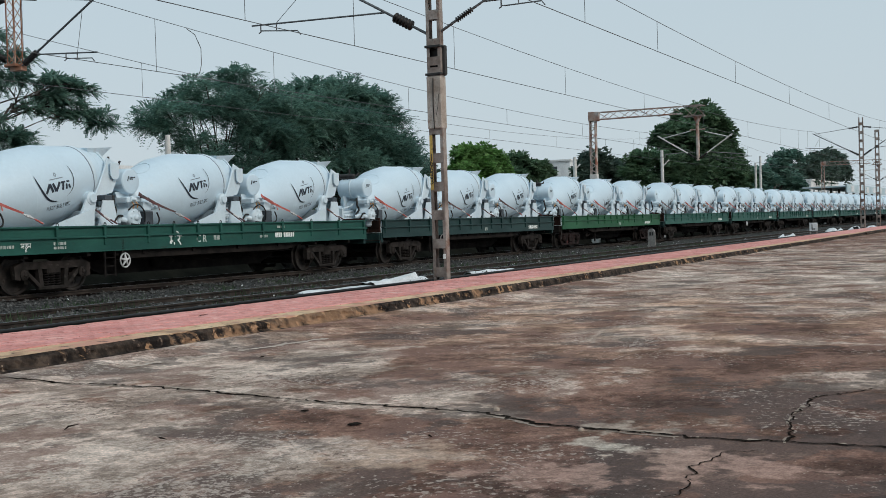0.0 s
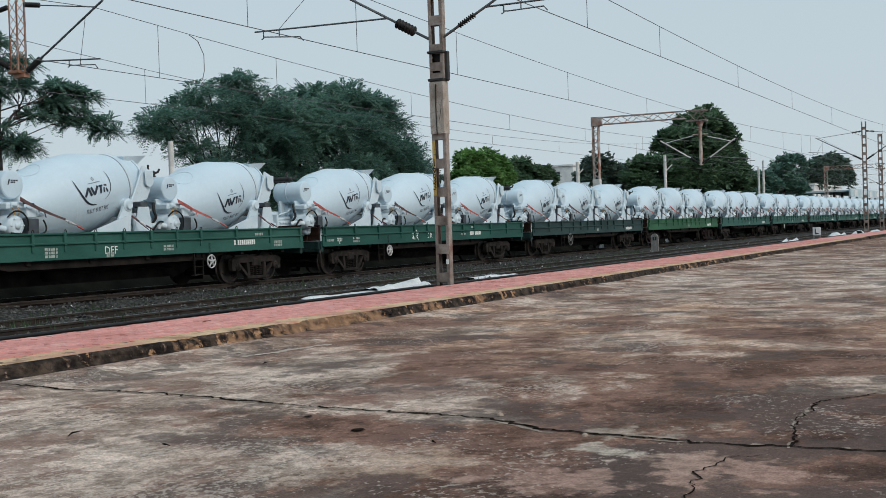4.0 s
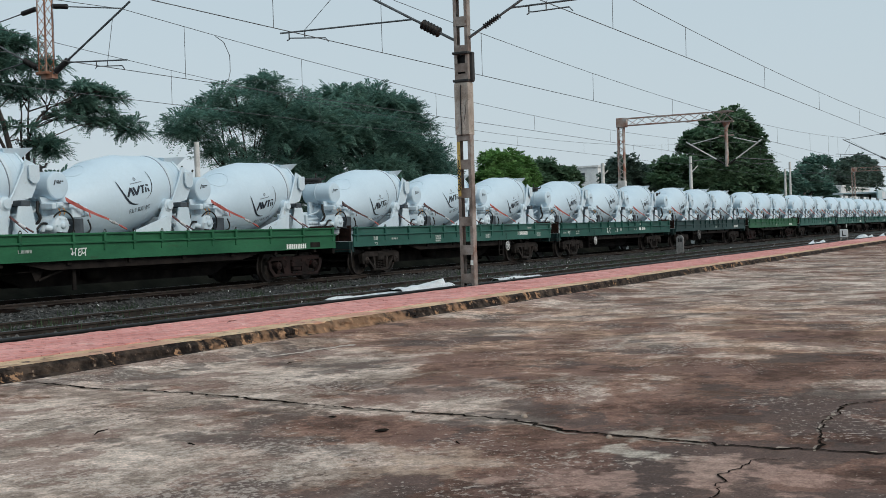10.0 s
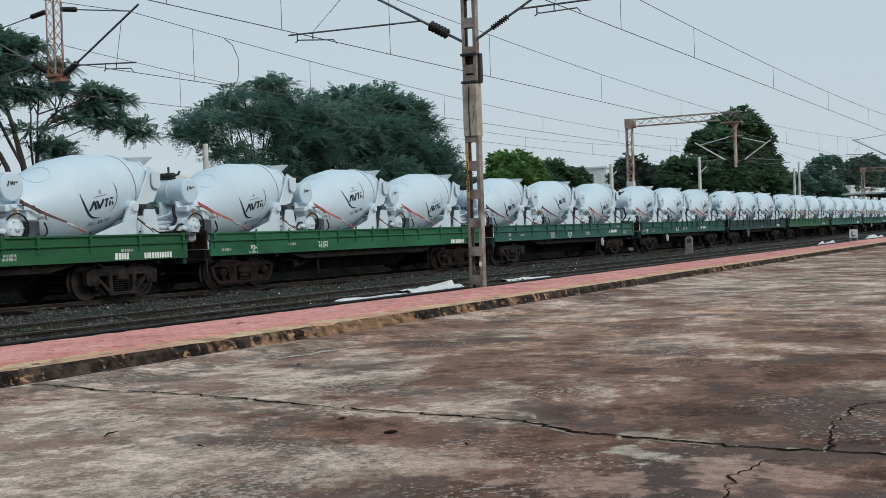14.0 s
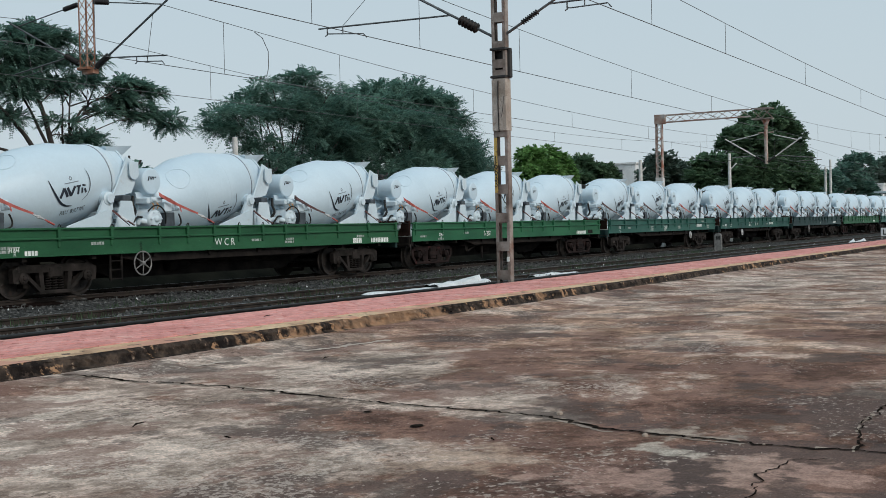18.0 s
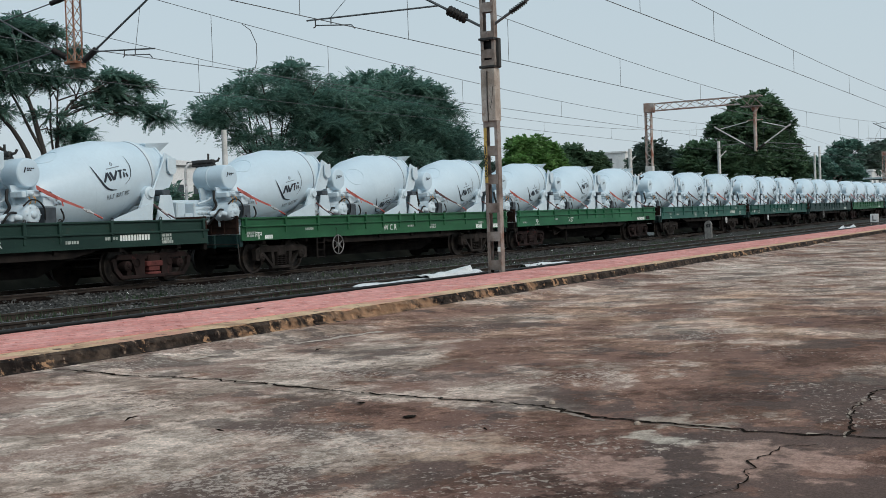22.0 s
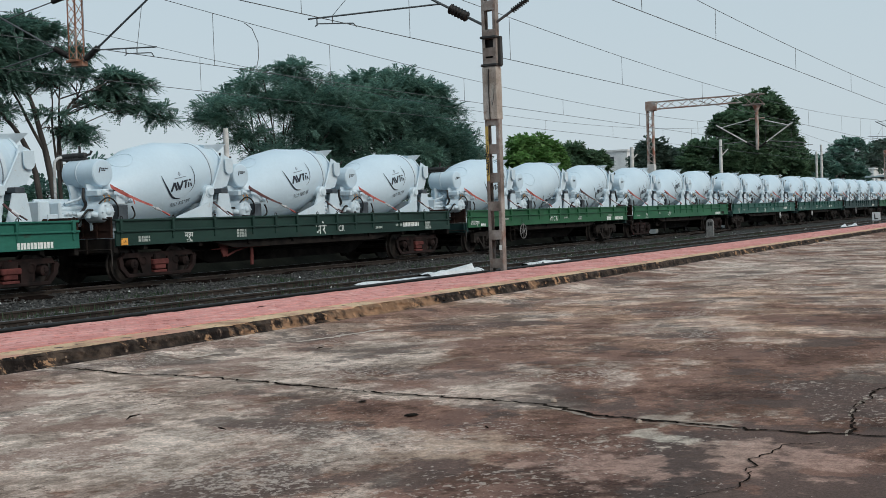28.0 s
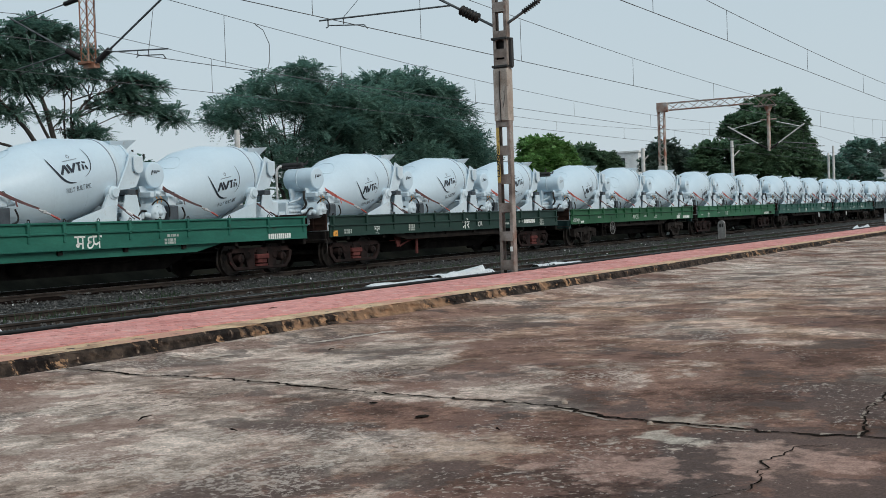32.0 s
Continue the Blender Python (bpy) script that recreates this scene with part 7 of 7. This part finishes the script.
for x, y, ln, ht, lean in ((23.6, 13.75, 1.9, 0.22, 1.08), (62.2, 12.2, 1.5, 0.42, 1.05), (64.4, 12.2, 2.8, 0.4, 0.75), (77.0, 12.2, 3.0, 0.35, 0.8), (81.5, 12.2, 3.2, 0.4, 0.6), (86.5, 12.2, 2.6, 0.4, 0.9)):
    solid("plastic_sheet", folded(x, y, ln, ht, lean, bed(y) + 0.02), SHEET, "stiff folded white sheet standing on the ballast", "sheet", group="plastic sheets")
stone = thing("marker_stone", pose(57.9, 17.8, -0.14), "grey round-topped concrete marker stone beside the track", "marker stone")
prof = [(-0.18, 0), (0.18, 0), (0.18, 0.74)] + [(0.18 * math.cos(a), 0.74 + 0.2 * math.sin(a)) for a in (math.pi * k / 10 for k in range(1, 10))] + [(-0.18, 0.74)]
face = Geo()
k = len(prof)
face.add([(x, y, z) for x in (-0.07, 0.07) for y, z in prof], [tuple(range(k)), tuple(reversed(range(k, 2 * k)))] + [(i, (i + 1) % k, (i + 1) % k + k, i + k) for i in range(k)])
part("stone", face, MARKER, stone)
part("marking", Geo().box(-0.08, -0.072, -0.11, -0.03, 0.6, 0.78).box(-0.08, -0.072, 0.0, 0.09, 0.6, 0.78), BLACK, stone)

sign = thing("sign_board", pose(68.2, 11.6, 0.16), "small square white sign board with a black mark", "sign")
part("board", Geo().box(-0.02, 0.02, -0.22, 0.22, 0.18, 0.64, 0.01), PLASTER, sign)
part("leg", Geo().box(0.0, 0.05, -0.2, -0.14, -0.2, 0.14), MAST, sign)
part("leg", Geo().box(0.0, 0.05, 0.14, 0.2, -0.2, 0.14), MAST, sign)
part("marking", Geo().box(-0.028, -0.022, 0.05, 0.1, 0.26, 0.55).box(-0.028, -0.022, -0.1, 0.05, 0.26, 0.32), BLACK, sign)

solid("pipe", Geo().tube([(-25 + 5 * i, 11.58 + 0.015 * math.sin(i * 1.7), 0.175) for i in range(22)], 0.027, 8), RUBBER, "black plastic water pipe along the platform edge", "pipe")

# station shelter far along the platform line
sh = thing("station_shelter", pose(160, 25, 0.7), "long low station shelter with a pale blue roof", "shelter")
part("roof", Geo().box(0, 60, -2.0, 3.5, 3.9, 4.1).box(-0.3, 60.3, -2.2, -2.0, 3.2, 4.3), ROOF_BLUE, sh)
for i in range(8):
    part("post", Geo().box(4 + 7 * i, 4.3 + 7 * i, 0.4, 0.7, -0.9, 3.9), MAST, sh)
    part("panel", Geo().box(3 + 7.4 * i, 5.6 + 7.4 * i, -2.24, -2.2, 3.35, 4.15), PLASTER, sh)


# loose ballast stones
def stones(count, seed, x_range, y_range, size):
    rs = np.random.RandomState(seed)
    x = x_range[0] + (x_range[1] - x_range[0]) * rs.rand(count) ** 1.6
    y = rs.uniform(*y_range, count)
    v, f = [], []
    octa = np.array([(1, 0, 0), (-1, 0, 0), (0, 1, 0), (0, -1, 0), (0, 0, 1), (0.3, 0.2, -0.6)])
    faces = [(0, 2, 4), (2, 1, 4), (1, 3, 4), (3, 0, 4), (2, 0, 5), (1, 2, 5), (3, 1, 5), (0, 3, 5)]
    for i in range(count):
        r = size * rs.uniform(0.5, 1.4)
        z = bed(y[i]) + 0.09 * noise.noise((x[i] * 1.3, y[i] * 1.3, 3.0))
        p = octa * r * rs.uniform(0.6, 1.2, (6, 3)) + (x[i], y[i], z + r * 0.3)
        v += p.tolist()
        f += [tuple(a + 6 * i for a in q) for q in faces]
    me = bpy.data.meshes.new("stones")
    me.from_pydata(v, [], f)
    return me


me = stones(26000, 5, (10, 60), (11.8, 20.0), 0.032)
me.materials.append(STONE)
tagged(new("ballast_stones", me), "loose dark grey ballast stones", "ballast", kind="stuff")
me = stones(420, 6, (10, 70), (11.9, 19.5), 0.03)
me.materials.append(SHEET)
tagged(new("litter", me), "scraps of white litter among the ballast", "litter", kind="stuff")


def grass(count, seed):
    rs = np.random.RandomState(seed)
    v, f = [], []
    for i in range(count):
        x, y = rs.uniform(12, 60), rs.choice([13.0, 14.6, 18.0]) + rs.normal() * 0.45
        if noise.noise((x * 0.35, y * 0.6, 9.0)) < 0.02 or (19.5 < x < 32 and 13.2 < y < 14.6):
            continue
        z, h, a = bed(y) + 0.02, rs.uniform(0.06, 0.2), rs.uniform(0, 6.28)
        c, s = math.cos(a), math.sin(a)
        k = len(v)
        v += [(x - 0.01 * s, y + 0.01 * c, z), (x + 0.01 * s, y - 0.01 * c, z), (x + c * h * 0.5, y + s * h * 0.5, z + h)]
        f.append((k, k + 1, k + 2))
    me = bpy.data.meshes.new("grass")
    me.from_pydata(v, [], f)
    return me


me = grass(9000, 7)
me.materials.append(WEED)
tagged(new("grass", me), "sparse green weeds between the rails", "grass", kind="stuff")

# pavers of the platform strip: the nearest as pieces, the rest joined
solid("paving_yellow", Geo().box(-30, 420, EDGE_STEP + 0.03, EDGE_YELLOW, COPING - 0.05, COPING - 0.012), PAVER_YELLOW, kind="structure")
strip = thing("paving_strip", pose(0, 0, 0), "worn pink interlocking pavers along the platform edge", "paving", kind="structure")
PL, PW = 0.24, 0.12
single = Geo().box(-PL / 2 + 0.004, PL / 2 - 0.004, -PW / 2 + 0.004, PW / 2 - 0.004, -0.04, 0.0, 0.005).mesh("paver", PAVER)
rest = Geo()
rng_p = random.Random(9)
rows_n = int((EDGE_FAR - EDGE_YELLOW) / PW)
made = 0
for ix in range(int((62 - 6) / PL)):
    for iy in range(rows_n):
        x, y = 6 + PL * (ix + 0.5 * (iy % 2)), EDGE_YELLOW + PW * (iy + 0.5)
        z = COPING + rng_p.uniform(-0.005, 0.003)
        if 11.0 < x < 15.8 and made < 300:
            ob = new("paver", single)
            ob.parent, ob.location, ob.rotation_euler = strip, (x, y, z), (rng_p.gauss(0, 0.008), rng_p.gauss(0, 0.008), rng_p.gauss(0, 0.01))
            made += 1
        else:
            a, b = PL / 2 - 0.004, PW / 2 - 0.004
            rest.add([(x - a, y - b, z), (x + a, y - b, z), (x + a, y + b, z), (x - a, y + b, z), (x - a, y - b, z - 0.03), (x + a, y - b, z - 0.03), (x + a, y + b, z - 0.03), (x - a, y + b, z - 0.03)], [(0, 1, 2, 3), (0, 4, 5, 1), (1, 5, 6, 2), (2, 6, 7, 3), (3, 7, 4, 0)])
tagged(part("pavers", rest, PAVER_FAR, strip), kind="stuff")
part("far_pavers", Geo().box(62, 420, EDGE_YELLOW, EDGE_FAR, 0.1, COPING).box(-30, 6, EDGE_YELLOW, EDGE_FAR, 0.1, COPING), PAVER_FAR, strip)

# ---- what moves: the train rolls away along the line and slows ----
ROLLED = (0.00, 3.23, 6.40, 9.50, 12.52, 15.47, 18.34, 21.17, 23.92, 26.60, 29.20, 31.65, 33.95, 36.17, 38.37, 40.53, 42.66, 44.74, 46.80, 48.85, 50.90, 52.95, 54.99, 57.00, 58.99, 60.98, 63.02, 65.09, 67.11, 69.08, 71.02, 72.95, 74.88)  # metres, second by second


def rolled(t):
    i = min(int(t), len(ROLLED) - 2)
    u = t - i
    b, c = ROLLED[i], ROLLED[i + 1]
    a = ROLLED[i - 1] if i else 2 * b - c
    d = ROLLED[i + 2] if i + 2 < len(ROLLED) else 2 * c - b
    return b + 0.5 * u * (c - a + u * (2 * a - 5 * b + 4 * c - d + u * (3 * (b - c) + d - a)))


def motions():
    for ob, x, y, z in TRAIN:
        walk(ob, [(t, pose(x + rolled(t), y, z)) for t in range(33)])
    turns = [0.2 * i for i in range(161)]
    for ws in WHEELSETS:
        x, y, z = ws.matrix_basis.translation
        walk(ws, [(t, pose(x, y, z, 0, math.degrees(rolled(t) / 0.445), 0)) for t in turns])


motions()
